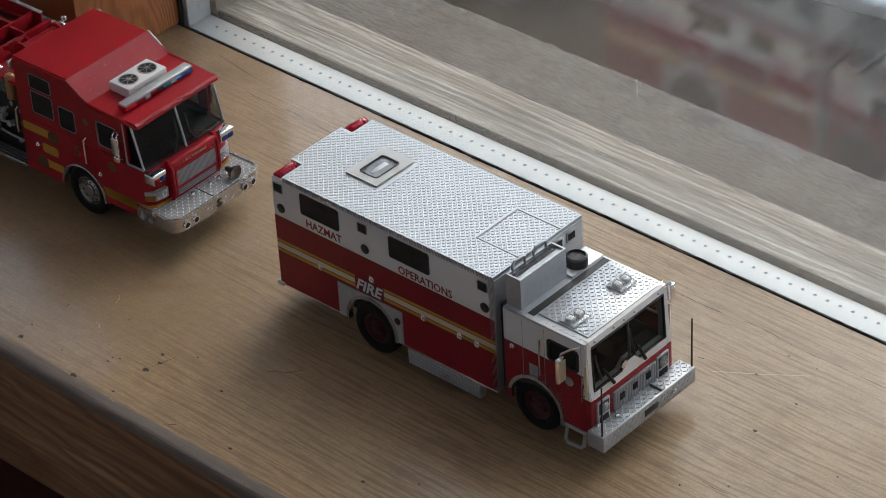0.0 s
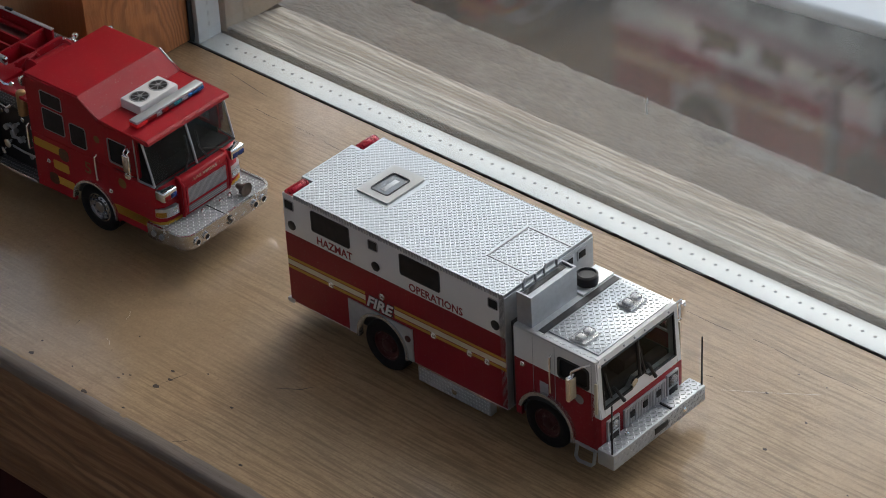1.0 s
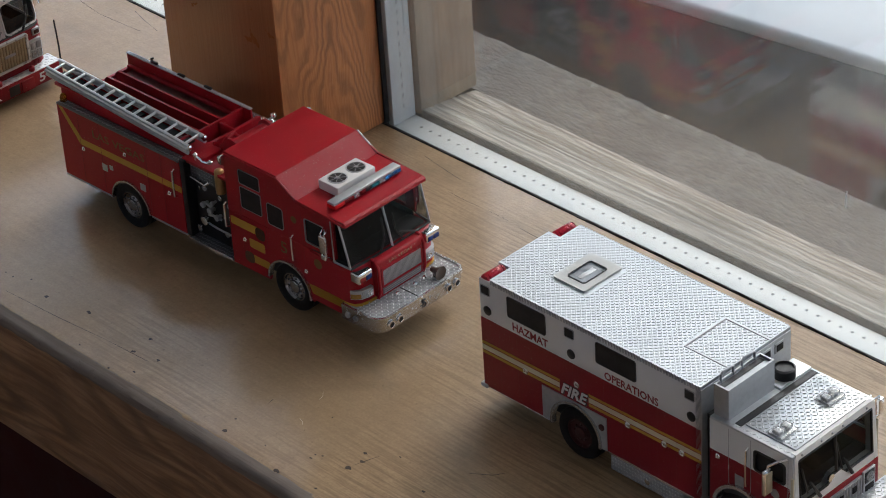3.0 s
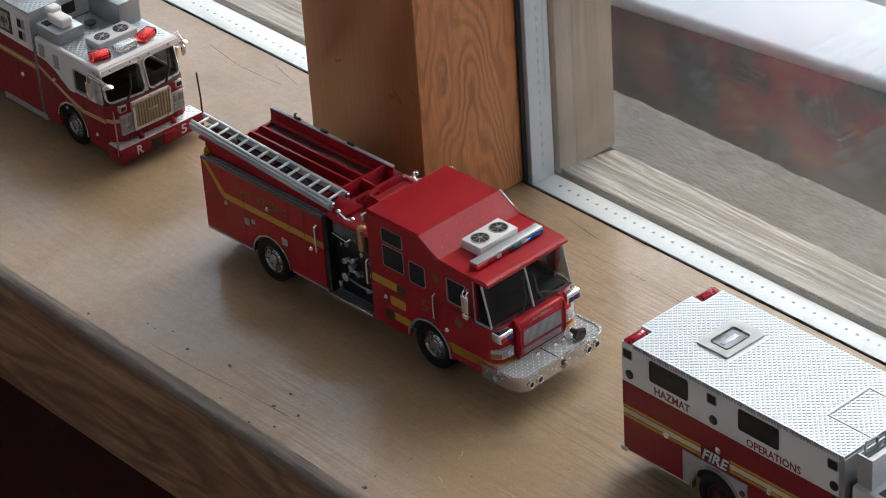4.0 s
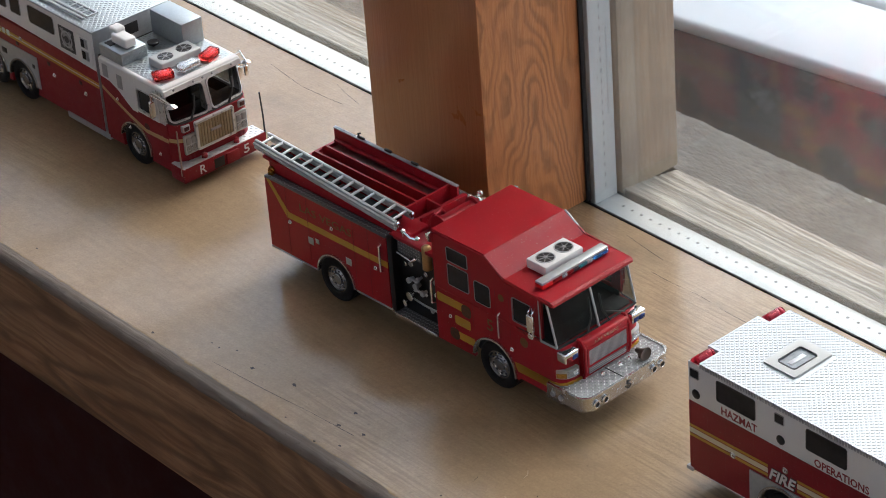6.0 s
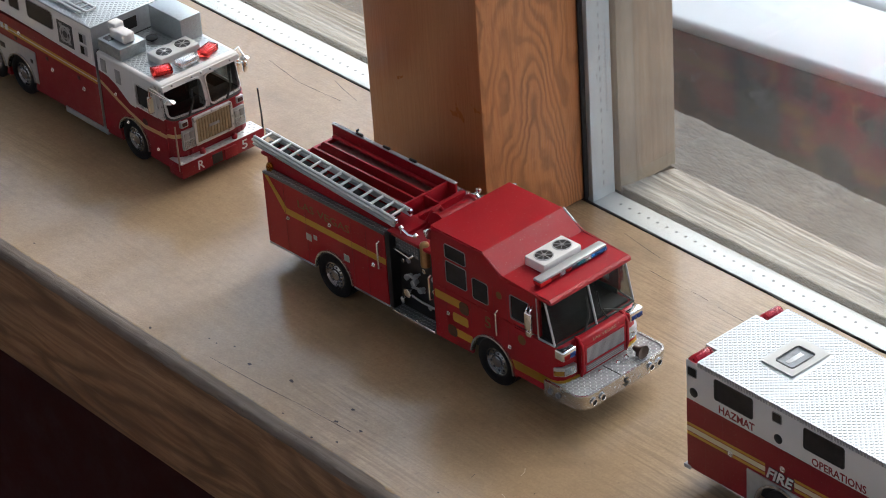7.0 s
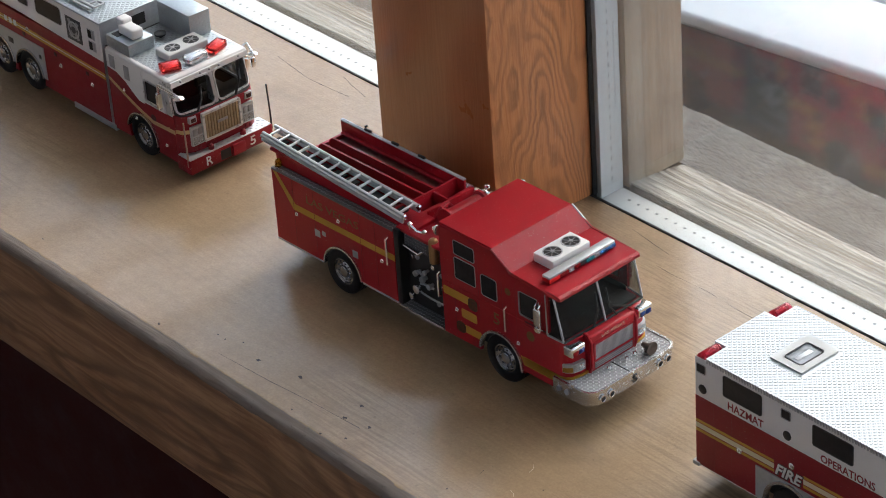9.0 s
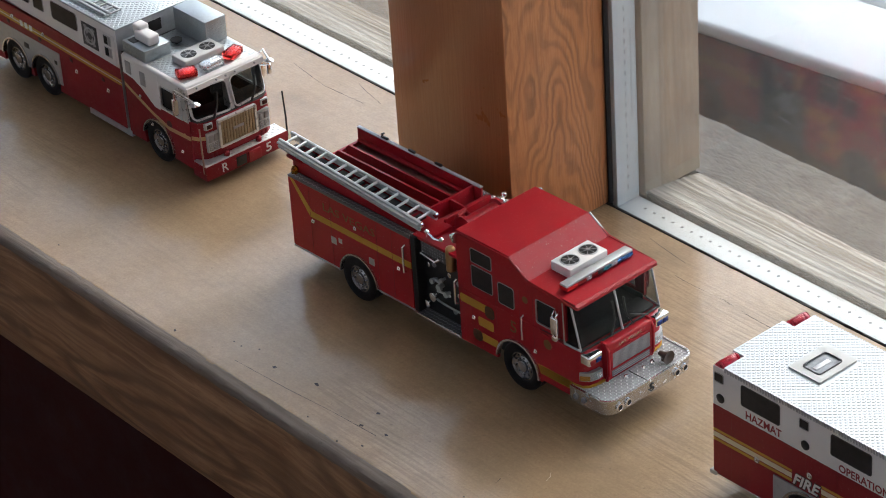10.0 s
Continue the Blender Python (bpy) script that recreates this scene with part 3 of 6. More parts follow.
def build_sill():
    sill = empty("window_sill", Matrix.Identity(4), "varnished wooden window sill with nicks and a worn front edge", "window sill", kind="structure")
    bm = ruled([(-162.2, -5.2), (-162.2, -0.9), (-161.2, -0.25), (-159.8, 0), (-0.5, 0), (-0.5, -5.2)], -950, 950, 2.5)
    uneven(bm, 0.3, 9.0, lambda v: v.co.y < -160.5)
    part("sill_board", bm, SILLWOOD, sill)
    bm = ruled([(-164.7, -4.3), (-164.9, -2.6), (-164.3, -1.2), (-163.1, -0.35), (-161.6, -0.02), (-160.6, 0.06), (-161.0, -0.9), (-163.0, -4.3)], -950, 950, 2.5)
    uneven(bm, 0.4, 5.0)
    part("edge_band", bm, EDGEWOOD, sill, "grey worn edge of the sill")
    bm = ruled([(-158.4, -57.5), (-161.8, -50), (-163.6, -41), (-164.2, -34), (-164.2, -4.6), (-163.6, -4.0), (-163.3, -5.3), (-140, -5.3), (-140, -57.5)], -950, 950)
    part("fascia_board", bm, FASCIA, sill, "grained wooden board under the sill")
    # dents and specks: place along and across the sill, size
    spots = ((95, -157, 0.8), (93, -151, 0.35), (122, -160, 0.8), (137, -158, 0.4), (137, -145, 0.85), (138, -140, 0.7), (135.6, -136.6, 0.6), (125, -149, 0.4), (125, -147, 0.3), (127, -146, 0.3), (110, -154, 0.3), (115, -131, 0.3), (145, -131, 0.35), (162, -138, 0.5),
             (-122, -154, 0.4), (-5, -148, 0.6), (13, -144.5, 0.7), (40, -141, 0.55), (41, -149, 0.6), (51, -147, 0.6), (50, -156, 0.4), (42, -160, 0.4), (25, -158, 0.3), (-23, -148, 0.35), (-27, -148, 0.3), (-17, -145, 0.35), (-47, -158, 0.55), (-35, -161, 0.6), (-30, -161, 0.4),
             (280, -35, 0.5), (282, -22, 0.35), (292, -22, 0.3), (295, -56, 0.5), (304, -80, 0.3), (293, -88, 0.3), (325, -58, 0.3), (297, -39, 0.4), (183, -155, 0.5), (223, -142, 0.5), (236, -133, 0.4))
    rng = random.Random(4)
    for x, y, r in spots:
        bm = bmesh.new()
        pts = [(x + r * q * 1.5 * math.cos(a), y + r * q * math.sin(a)) for a, q in ((2 * math.pi * i / 9, rng.uniform(0.55, 1.2)) for i in range(9))]
        prism(bm, pts, "z", -0.05, 0.03)
        part("nick", bm, NICK, sill)
    cracks = (((136.8, -144.6), (138.8, -138.2), (140.3, -133.8)), ((94.8, -139.7), (94.2, -136.8)), ((166, -123), (172, -119), (174, -116)), ((27, -6), (40, -8), (48, -9)), ((-135, -3.8), (-128, -5.9), (-121, -7.4), (-116, -8.5)), ((-167, -10.8), (-157, -12.3), (-144, -14.2), (-137, -13.8), (-128, -13.3), (-121, -12.7)), ((-18, -154.7), (8, -152.9), (29, -150.7), (49, -149.4)), ((297, -82.7), (301, -83.2), (306, -82.8)), ((260.5, -39.2), (263.5, -38.5)), ((160, -160), (163, -157)))
    for k, pts in enumerate(cracks):
        bm = bmesh.new()
        tube(bm, [(x, y, -0.04 if k < 3 else -0.07) for x, y in pts], [0.03 + 0.1 * (i % 2) if k < 2 else 0.10 + 0.05 * (i % 2) for i in range(len(pts))], 5)
        part("crack", bm, NICK, sill)
    # a long drying crack beside the glass
    for x0, x1 in ((48, 104), (112, 190), (196, 256), (259, 330)):
        n = int((x1 - x0) / 4)
        bm = bmesh.new()
        tube(bm, [(x0 + (x1 - x0) * i / n, -17.2 - 1.3 * noise.noise(Vector((x0 + 4 * i, 5, 0)) / 17.0), -0.06) for i in range(n + 1)], [0.02 if i in (0, n) else 0.11 + 0.07 * noise.noise(Vector((x0 + 4.0 * i, 9, 0)) / 6.0) for i in range(n + 1)], 5)
        part("crack", bm, NICK, sill)
    for pts in (((105.2, -127.7), (104.6, -125.4), (103.1, -123.9)), ((107.8, -138.0), (109.6, -138.4), (110.7, -139.5)), ((268.7, -41.9), (281, -34), (292.7, -25.8))):
        bm = bmesh.new()
        tube(bm, [(x, y, -0.05) for x, y in pts], 0.08, 4)
        part("scratch", bm, SCRATCH, sill)
    for i in range(7):
        x, y, a = rng.uniform(-110, 330), rng.uniform(-155, -8), rng.uniform(-0.9, 0.6)
        l = rng.uniform(1.0, 4.5)
        bm = bmesh.new()
        tube(bm, [(x, y, -0.05), (x + l * math.cos(a) * 0.5, y + l * math.sin(a) * 0.5 + 0.15, -0.05), (x + l * math.cos(a), y + l * math.sin(a), -0.05)], 0.055, 4)
        part("scratch", bm, SCRATCH, sill)
    return sill


def build_post():
    post = empty("window_post", Matrix.Identity(4), "orange-brown fir post with swirling grain between two windows", "post", kind="structure")
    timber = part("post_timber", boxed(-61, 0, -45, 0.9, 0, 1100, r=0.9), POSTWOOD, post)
    # the room face is straight-grained; its shade is in the darker colour
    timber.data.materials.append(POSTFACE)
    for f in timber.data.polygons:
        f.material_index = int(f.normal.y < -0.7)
    part("outer_mullion", boxed(-66, 4.2, 18.2, 46.4, -2, 1100, r=0.8), JAMBWOOD, post, "weathered outer mullion")


def build_window(name, x0, x1, jamb):
    """A double-glazed unit from x0 to x1; jamb: the side at which its upright spacer is seen."""
    back = 0.0 if jamb == "left" else 1.9
    win = empty(name, Matrix.Identity(4), "double-glazed window with a perforated aluminium spacer", "window", kind="structure")
    for nm, y in (("inner_pane", 1.0), ("outer_pane", 15.1 + back)):
        ob = part(nm, boxed(x0 + (0.3 if jamb == "left" else -6), x1 - (0.3 if jamb == "right" else -6), y, y + 3.0, -9, 1100), GLASS, win, "slightly dusty window glass", smooth=0)
        ob.visible_shadow = False
    if jamb == "left":
        bm = bmesh.new()
        tube(bm, [(207.9, -0.1, 50.8), (207.6, -0.12, 53), (208.1, -0.1, 56.5)], [0.3, 0.18, 0.1], 5)
        part("glass_chip", bm, OUTWHITE, win, "pale sliver on the glass")
    bm = ruled([(-0.45, -6), (-0.45, -0.4), (-0.1, 0.45), (0.9, 0.1), (0.9, -6)], x0 + (0.2 if jamb == "left" else -3), x1 - (0.2 if jamb == "right" else 0), 1.5)
    uneven(bm, 0.55, 3.2, lambda v: v.co.z > -0.45 and v.co.y < 0.5)
    part("sealant", bm, SEALANT, win, "ragged black sealant bead")
    sp = part("spacer", boxed(x0 - 3, x1, 4.1, 15.0 + back, -8, -1.4, r=0.3), SPACER, win, "aluminium spacer with punched holes")
    bm = bmesh.new()
    xa, xb = (x0 + 7, min(x1, 400)) if jamb == "left" else (max(x0, -330), x1)
    x = 200.0 - 4.62 * int((200.0 - xa) / 4.62)
    while x < xb:
        lathe(bm, [(0.62, 0), (0.60, 0.06), (0.02, 0.07)], x, 10.2, -1.42, "z", 10)
        x += 4.62
    part("perforations", bm, SPACER_HOLE, sp)
    xs = x0 if jamb == "left" else x1
    s = 1 if jamb == "left" else -1
    up = part("upright_spacer", boxed(*sorted((xs - s * 5, xs + s * 2.8)), 4.1, 15.0, -1.35, 1100, r=0.3), SPACER, win, "upright aluminium spacer")
    bm = bmesh.new()
    for k in range(40):
        z = 4 + 4.2 * k
        box(bm, *sorted((xs + s * 2.7, xs + s * 2.85)), 9.1, 9.8, z, z + 1.7)
    part("perforations", bm, EMBOSS, up)
    bm = bmesh.new()
    for k in range(24):
        z = 33 + 1.45 * k
        box(bm, *sorted((xs + s * 2.75, xs + s * 2.84)), 11.9, 12.9 - 0.3 * (k % 3 == 1), z, z + 0.3)
        box(bm, *sorted((xs + s * 2.75, xs + s * 2.84)), 11.9 + 0.4 * (k % 2), 12.2 + 0.4 * (k % 2), z + 0.3, z + 0.95)
    part("embossed_marks", bm, EMBOSS, up, "row of unreadable embossed marks")
    part("upright_sealant", boxed(*sorted((xs + s * 0.05, xs + s * 1.0)), 0.2, 3.95, 0.3, 1100, r=0.2), SEALANT, win)
    # dark strip added over the stop's inner face, its shade put into the colour
    part("stop_face_strip", boxed(x0 + (5.2 if jamb == "left" else -20), x1 - (5.2 if jamb == "right" else -20), 18.12 + back, 18.6 + back, -6, 0.35, r=0.1), STOPFACE, win, "dark strip for the shaded inner face of the stop")
    bm = ruled([(18.3 + back, -13), (18.3 + back, 0.0)] + ridges(18.9 + back, 0.5, 45.6, -3.4, 1.5, 0.4) + [(46.6, -4.4), (46.6, -13)], x0 + (4.15 if jamb == "left" else -20), x1 - (4.15 if jamb == "right" else -20), 3.0)
    uneven(bm, 0.25, 8.0, lambda v: v.co.z > -5)
    part("glazing_stop", bm, WEATHERED, win, "weathered ridged wooden glazing stop")


def build_outside():
    bm = bmesh.new()
    rng = random.Random(9)
    prof = [(46.8, -30), (46.8, -4.6)] + ridges(47.2, -4.6, 79.0, -5.9, 1.1, 0.2) + [(80.3, -6.5), (81.2, -8), (80.8, -30)]
    bm = ruled(prof, -950, 950, 3.0)
    for v in bm.verts:
        if v.co.y > 68 and v.co.z > -12:
            v.co.y += 0.8 * noise.noise(Vector((v.co.x / 11, 3, 0))) + 0.6 * noise.noise(Vector((v.co.x / 3.5, 8, 0)))
            v.co.z += 0.5 * noise.noise(Vector((v.co.x / 5, v.co.y / 5, 1)))
    ob = part("outer_sill", bm, DECKWOOD)
    tagged(ob, "grey weathered outer sill plank with a ragged edge", "outer sill", kind="structure")
    bm = bmesh.new()
    for k in range(900):
        x, r = rng.uniform(-420, 420), rng.uniform(0.12, 0.42)
        y = 79.6 - abs(rng.gauss(0, 3.2)) + 0.8 * noise.noise(Vector((x / 11, 3, 0)))
        z = -5.9 - 0.02 * (79 - y) if y < 79 else -6.2
        lathe(bm, [(r, -0.3), (r * 0.9, 0.15), (0.01, 0.3)], x, y, z, "z", 5)
    tagged(part("lichen", bm, LICHEN), "pale crusty lichen along the edge of the outer sill", "lichen", kind="stuff")
    for k in range(9):
        bd = part("white_board", boxed(-2600, 2600, 83 * k, 83 * k + 79, -10, 0, r=3.0, seg=3), OUTWHITE)
        bd.matrix_world = pose(-0.304, 0.546, -0.294, 0, 0, 7.8)
        tagged(bd, "white painted outdoor board of a low ledge", "board", "boards of the white ledge")
    # made-up dark wall: the shade below the ledge is put into its colour
    ob = part("gap_backing_wall", boxed(-2600, 2600, 12, 700, -720, -11), OUTDARK)
    ob.matrix_world = pose(-0.304, 0.546, -0.294, 0, 0, 7.8)
    tagged(ob, "dark wall standing in for the shaded drop below the white ledge", "wall", kind="structure")
    ob = part("ground", boxed(-60000, 60000, -60000, 60000, -1100, -1000), SOIL)
    tagged(ob, "dark bare ground outside the house", "ground", kind="structure")


def build_room():
    def wall(name, label, dims, m, cat="wall"):
        tagged(part(name, boxed(*dims), m, smooth=0), label, cat, kind="structure")
    wall("wall_below_sill", "dark maroon wall below the window sill", (-2200, 2200, -138, 40, -800, -53), MAROON)
    wall("wall_left_of_window", "painted wall beside the window", (-2200, -951, -138, 40, -52, 1600), PLASTER)
    wall("wall_right_of_window", "painted wall beside the window", (951, 2200, -138, 40, -52, 1600), PLASTER)
    wall("wall_over_window", "painted wall over the window", (-950, 950, -138, 40, 1101, 1600), PLASTER)
    wall("wall_left", "plain painted side wall", (-2300, -2201, -3200, 40, -800, 1600), PLASTER)
    wall("wall_right", "plain painted side wall", (2201, 2300, -3200, 40, -800, 1600), PLASTER)
    wall("wall_back", "plain painted back wall", (-2300, 2300, -3300, -3201, -800, 1600), PLASTER)
    wall("floor", "oak floor boards of the room", (-2300, 2300, -3300, 125, -900, -801), FLOORWOOD, "floor")
    # unseen opening, added overhead to let fill light into the room
    bm = bmesh.new()
    ring(bm, ((-2300, -3300), (2300, -3300), (2300, 40), (-2300, 40)), ((-2100, -3100), (2100, -3100), (2100, -2450), (-2100, -2450)), "z", 1601, 1700)
    tagged(part("ceiling", bm, PLASTER, smooth=0), "plain painted ceiling with a wide opening added for fill light", "ceiling", kind="structure")


build_sill()
build_post()
build_window("window_1", 0, 950, "left")
build_window("window_2", -950, -61, "right")
build_outside()
build_room()


# ---- white and red hazmat truck ----
def build_hazmat():
    W, WC = 39.0, 36.4
    T = empty("hazmat_truck", pose(0.1459, -0.0954, 0, 0, 0, 0.18), "white and red diecast hazmat truck with a silver tread-plate roof", "model truck", "diecast fire trucks")
    mid = W / 2
    # box body: lower red, upper white, with wheel openings
    for side, y in ((-1, 0.0), (1, W)):
        bm = bmesh.new()
        prism(bm, body_side_poly(0, 87, 7.6, 33, ((38.4, 9.0, 9.9),)), "y", y, y - side * 1.2)
        lower = part("lower_side", bm, RED, T, "red lower side with yellow and pale stripes")
        for x in (7.5, 14.8, 26.4, 37.4, 49.7, 56.5, 63.4, 70.4, 77.5):
            z0 = 19.6 if 26 < x < 50 else 8
            part("panel_groove", boxed(x - 0.09, x + 0.09, *sorted((y + side * 0.02, y - side * 0.3)), z0, 32.6), DKRED, lower)
        for a, b, m in ((0.1, 32.0, 0), (43.6, 86.9, 0)):
            z = lambda x: 20.0 + 1.3 * x / 87
            for lo, hi, mm in ((0.0, 1.0, YELLOW), (1.35, 3.1, CREAM), (3.45, 4.4, YELLOW)):
                bm = bmesh.new()
                prism(bm, ((a, z(a) + lo), (b, z(b) + lo), (b, z(b) + hi), (a, z(a) + hi)), "y", y, y + side * 0.07)
                part("stripe", bm, mm, lower)
        upper = part("upper_side", boxed(0, 87, *sorted((y, y - side * 1.2)), 33, 47, r=0.25), WHITE, T, "white upper side")
        far = side > 0
        for x0, x1 in (((37, 52), (60, 70)) if far else ((11.8, 27.0), (47.3, 62.5))):
            dark_window(upper, x0, x1, 38.3, 45.3, y, side, r=0.6)
        for x in (0.9, 35.0, 81.2):
            dark_window(upper, x, x + 3.4, 42.0, 45.0, y, side, GREY, 0.35, "square_light")
            bm = bmesh.new()
            lathe(bm, [(1.6, 0), (1.6, side * 0.2), (1.3, side * 0.35)], x + 2.2, y, 36.3, "y", 18)
            part("round_light", bm, BLACK, upper, "round black marker light")
        lettering("lettering", "HAZMAT", 2.8, upper, DKRED, on_side(70 if far else 20.6, y, 35.4, side), 14.4, bold=0.02)
        lettering("lettering", "OPERATIONS", 2.8, upper, DKRED, on_side(18 if far else 60.6, y, 35.0, side), 20.8, bold=0.02)
        lettering("lettering_shadow", "FIRE", 4.6, lower, BLACK, on_side(38.1, y + side * 0.05, 22.3, side), 11.5, 0.06, 0.06, 0.3)
        lettering("lettering", "FIRE", 3.9, lower, WHITE, on_side(38, y + side * 0.2, 22.4, side), 10.8, 0.1, 0.02, 0.3)
        for x, z in ((18, 21.2), (39, 26.2), (59, 21.4), (73, 21.4), (79.7, 21.6)):
            knob("latch", lower, x, y, z, side, 1.15)
        # tread-plate panel over the rear wheel, chrome arch, running step
        bm = bmesh.new()
        prism(bm, body_side_poly(24.8, 50.6, 7.7, 19.5, ((38.4, 9.0, 9.8),)), "y", y, y + side * 0.35)
        pan = part("wheel_panel", bm, STEEL, T, "silver tread-plate panel round the wheel")
        lugs("tread", pan, 25, 50.5, 7.8, 19.3, y + side * 0.35, 1.1, lambda p, q: math.hypot(p - 38.4, q - 9.0) > 11.0, plane="xz", sign=side, material=STEEL, high=0.1)
        bm = bmesh.new()
        arch(bm, 38.4, 9.0, 9.4, 10.3, *sorted((y - side * 1.0, y + side * 0.9)), -8, 188)
        part("wheel_arch", bm, ARCHCHROME, T, "chrome wheel arch")
        bm = bmesh.new()
        lathe(bm, [(1.1, 0), (1.1, side * 0.3), (0.9, side * 0.4)], 48.8, y + side * 0.35, 15.6, "y", 16)
        part("filler_cap", bm, RIMRED, pan, "dull red filler cap")
        st = part("running_step", boxed(52, 80.3, *sorted((y + side * 0.3, y - side * 2.5)), 1.9, 7.4, r=0.3), STEEL, T, "silver tread-plate step below the body")
        lugs("tread", st, 52.4, 80, 2.2, 7.2, y + side * 0.3, 1.1, plane="xz", sign=side, material=SILVER, high=0.28)
        bm = bmesh.new()
        lathe(bm, [(1.0, 0), (1.0, side * 0.3), (0.6, side * 0.5)], 66.5, y + side * 0.3, 4.6, "y", 16)
        part("fuel_cap", bm, CHROME, st, "round chrome cap")
        for a, b in ((0.0, 25.0), (50.5, 87.0)):
            part("skirt_trim", boxed(a, b, *sorted((y + side * 0.25, y - side * 0.6)), 7.1, 7.9, r=0.2), CHROME, T)
        wheel(T, 39.5, y + side * 0.2, 8.6, 9.0, side, RIMRED)
        # cab side, narrower than the box
        y = 0.2 if side < 0 else WC
        bm = bmesh.new()
        pierced(bm, 90, 118.4, 28.6, 39.0, *sorted((y, y - side * 1.1)), ((106.4, 117.0, 29.2, 35.8),))
        cu = part("cab_upper_side", bm, WHITE, T, "white upper cab side with door window", smooth=30)
        bm = bmesh.new()
        prism(bm, rr(106.3, 117.1, 29.1, 35.9, 1.2), "y", y - side * 0.5, y - side * 0.62)
        part("door_window", bm, DARKGLASS if side < 0 else PANE, cu, "dark door window", smooth=0)
        bm = bmesh.new()
        ring(bm, rr(105.9, 117.5, 28.8, 36.2, 1.3), rr(106.7, 116.7, 29.5, 35.5, 1.0), "y", y - side * 0.3, y + side * 0.18)
        part("window_frame", bm, BLACK, cu)
        bm = bmesh.new()
        prism(bm, [(90, 28.6), (90, 8.5)] + circle(101.8, 10.4, 9.9, 16, 191, -11, False) + [(119.6, 8.5), (119.0, 28.6)], "y", y, y - side * 1.1)
        cl = part("cab_lower_side", bm, RED, T, "red lower cab side")
        for x in (96.9, 104.9, 118.2):
            part("door_groove", boxed(x - 0.08, x + 0.08, *sorted((y + side * 0.03, y - side * 0.3)), 19.0, 38.5), GREY, cl)
        part("door_panel", boxed(99.2, 102.4, *sorted((y, y + side * 0.15)), 20.2, 24.2, r=0.1), GREY, cl, "small grey hatch")
        grab_rail("grab_rail", cl, [(104.0, y, 35.4), (104.0, y + side * 1.0, 35.0), (103.9, y + side * 1.1, 29), (103.9, y + side * 1.0, 22.6), (103.9, y, 22.2)], 0.33)
        bm = bmesh.new()
        lathe(bm, [(1.6, 0), (1.5, side * 0.08)], 113.6, y, 24.4, "y", 16)
        part("round_badge", bm, GREY, cl, "round pale badge on the cab door")
        knob("latch", cl, 93.0, y, 27.2, side, 0.9)
        bm = bmesh.new()
        arch(bm, 101.8, 10.4, 9.2, 10.3, *sorted((y - side * 1.0, y + side * 1.1)), -12, 168)
        part("wheel_arch", bm, ARCHCHROME, T, "chrome wheel arch")
        # cab step bracket in front of the wheel
        bm = bmesh.new()
        box(bm, 112.0, 119.6, *sorted((y + side * 0.4, y - side * 3)), 8.0, 9.2, 0.25)
        tube(bm, [(112.6, y, 8.2), (112.4, y + side * 0.6, 4.0), (113.4, y + side * 0.6, 2.8), (118.0, y + side * 0.6, 3.2), (118.8, y + side * 0.4, 4.2), (119.0, y, 8.2)], 0.55, 8)
        part("cab_step", bm, STEEL, T, "silver cab step bracket")
        # mirror
        bm = bmesh.new()
        box(bm, 112.6, 114.2, *sorted((y + side * 1.4, y + side * 5.0)), 26.0, 34.6, 0.7, 3)
        mir = part("mirror", bm, CHROME, T, "chrome wing mirror")
        grab_rail("mirror_arm", mir, [(118.0, y - side * 0.5, 38.2), (116.4, y + side * 2.0, 38.0), (113.8, y + side * 3.2, 36.0), (113.4, y + side * 3.2, 34.2)], 0.4)
        part("mirror_face", boxed(114.1, 114.4, *sorted((y + side * 2.0, y + side * 4.4)), 26.8, 33.8, r=0.1), CREAM, mir, "cream mirror face")
        wheel(T, 100.2, y - side * 1.5, 8.3, 5.0, side, RIMRED)
    # body ends, floor, roof
    part("rear_wall", boxed(0.05, 1.2, 1.2, W - 1.2, 8, 46.8), WHITE, T)
    part("front_wall", boxed(84.8, 87.2, 0.0, W, 7.6, 47.0, r=0.2), STEEL, T, "grey front wall of the box body")
    part("underbody", boxed(1, 118.5, 7.5, W - 7.5, 4.5, 11), BLACK, T)
    part("tailboard", boxed(-1.4, 1.5, -0.4, W + 0.4, 6.8, 8.3, r=0.3), STEEL, T, "silver tailboard")
    bm = bmesh.new()
    outline = [(4.7, 0), (86.9, 0), (86.9, W), (4.7, W), (4.7, 30.4), (0, 30.4), (0, 8.6), (4.7, 8.6)]
    prism(bm, outline, "z", 47.0, 48.1)
    roof = part("roof", bm, TREADBASE, T, "silver tread-plate roof")
    clear_of = lambda x, y: (x > 5.2 or 9 < y < 30) and not (18.4 < x < 32.2 and 12.2 < y < 29.6) and not (70.0 < x < 71.0 and 11.8 < y < 30) and not (x > 70 and (11.5 < y < 12.3 or 29.5 < y < 30.3))
    lugs("tread", roof, 0.3, 86.7, 0.4, W - 0.4, 48.1, 1.0, clear_of, 1.15, 0.2)
    for y, s in ((0.0, -1), (W, 1)):
        bm = bmesh.new()
        for k in range(74):
            x = 5 + 1.1 * k
            box(bm, x, x + 0.62, *sorted((y, y + s * 0.3)), 46.6, 48.15)
        part("ribbed_edge", bm, STEEL, roof, "ribbed edge of the roof plate")
    bm = bmesh.new()
    ring(bm, rr(19, 31.6, 12.6, 29.2, 0.5), rr(22.0, 28.9, 15.5, 25.7, 0.9), "z", 48.0, 48.75)
    hatch = part("roof_hatch", bm, PALEGREY, T, "white framed roof hatch")
    hatch.location = (-0.0008, 0.0004, 0)
    bm = bmesh.new()
    prism(bm, rr(22.0, 28.9, 15.5, 25.7, 0.9), "z", 47.9, 48.5)
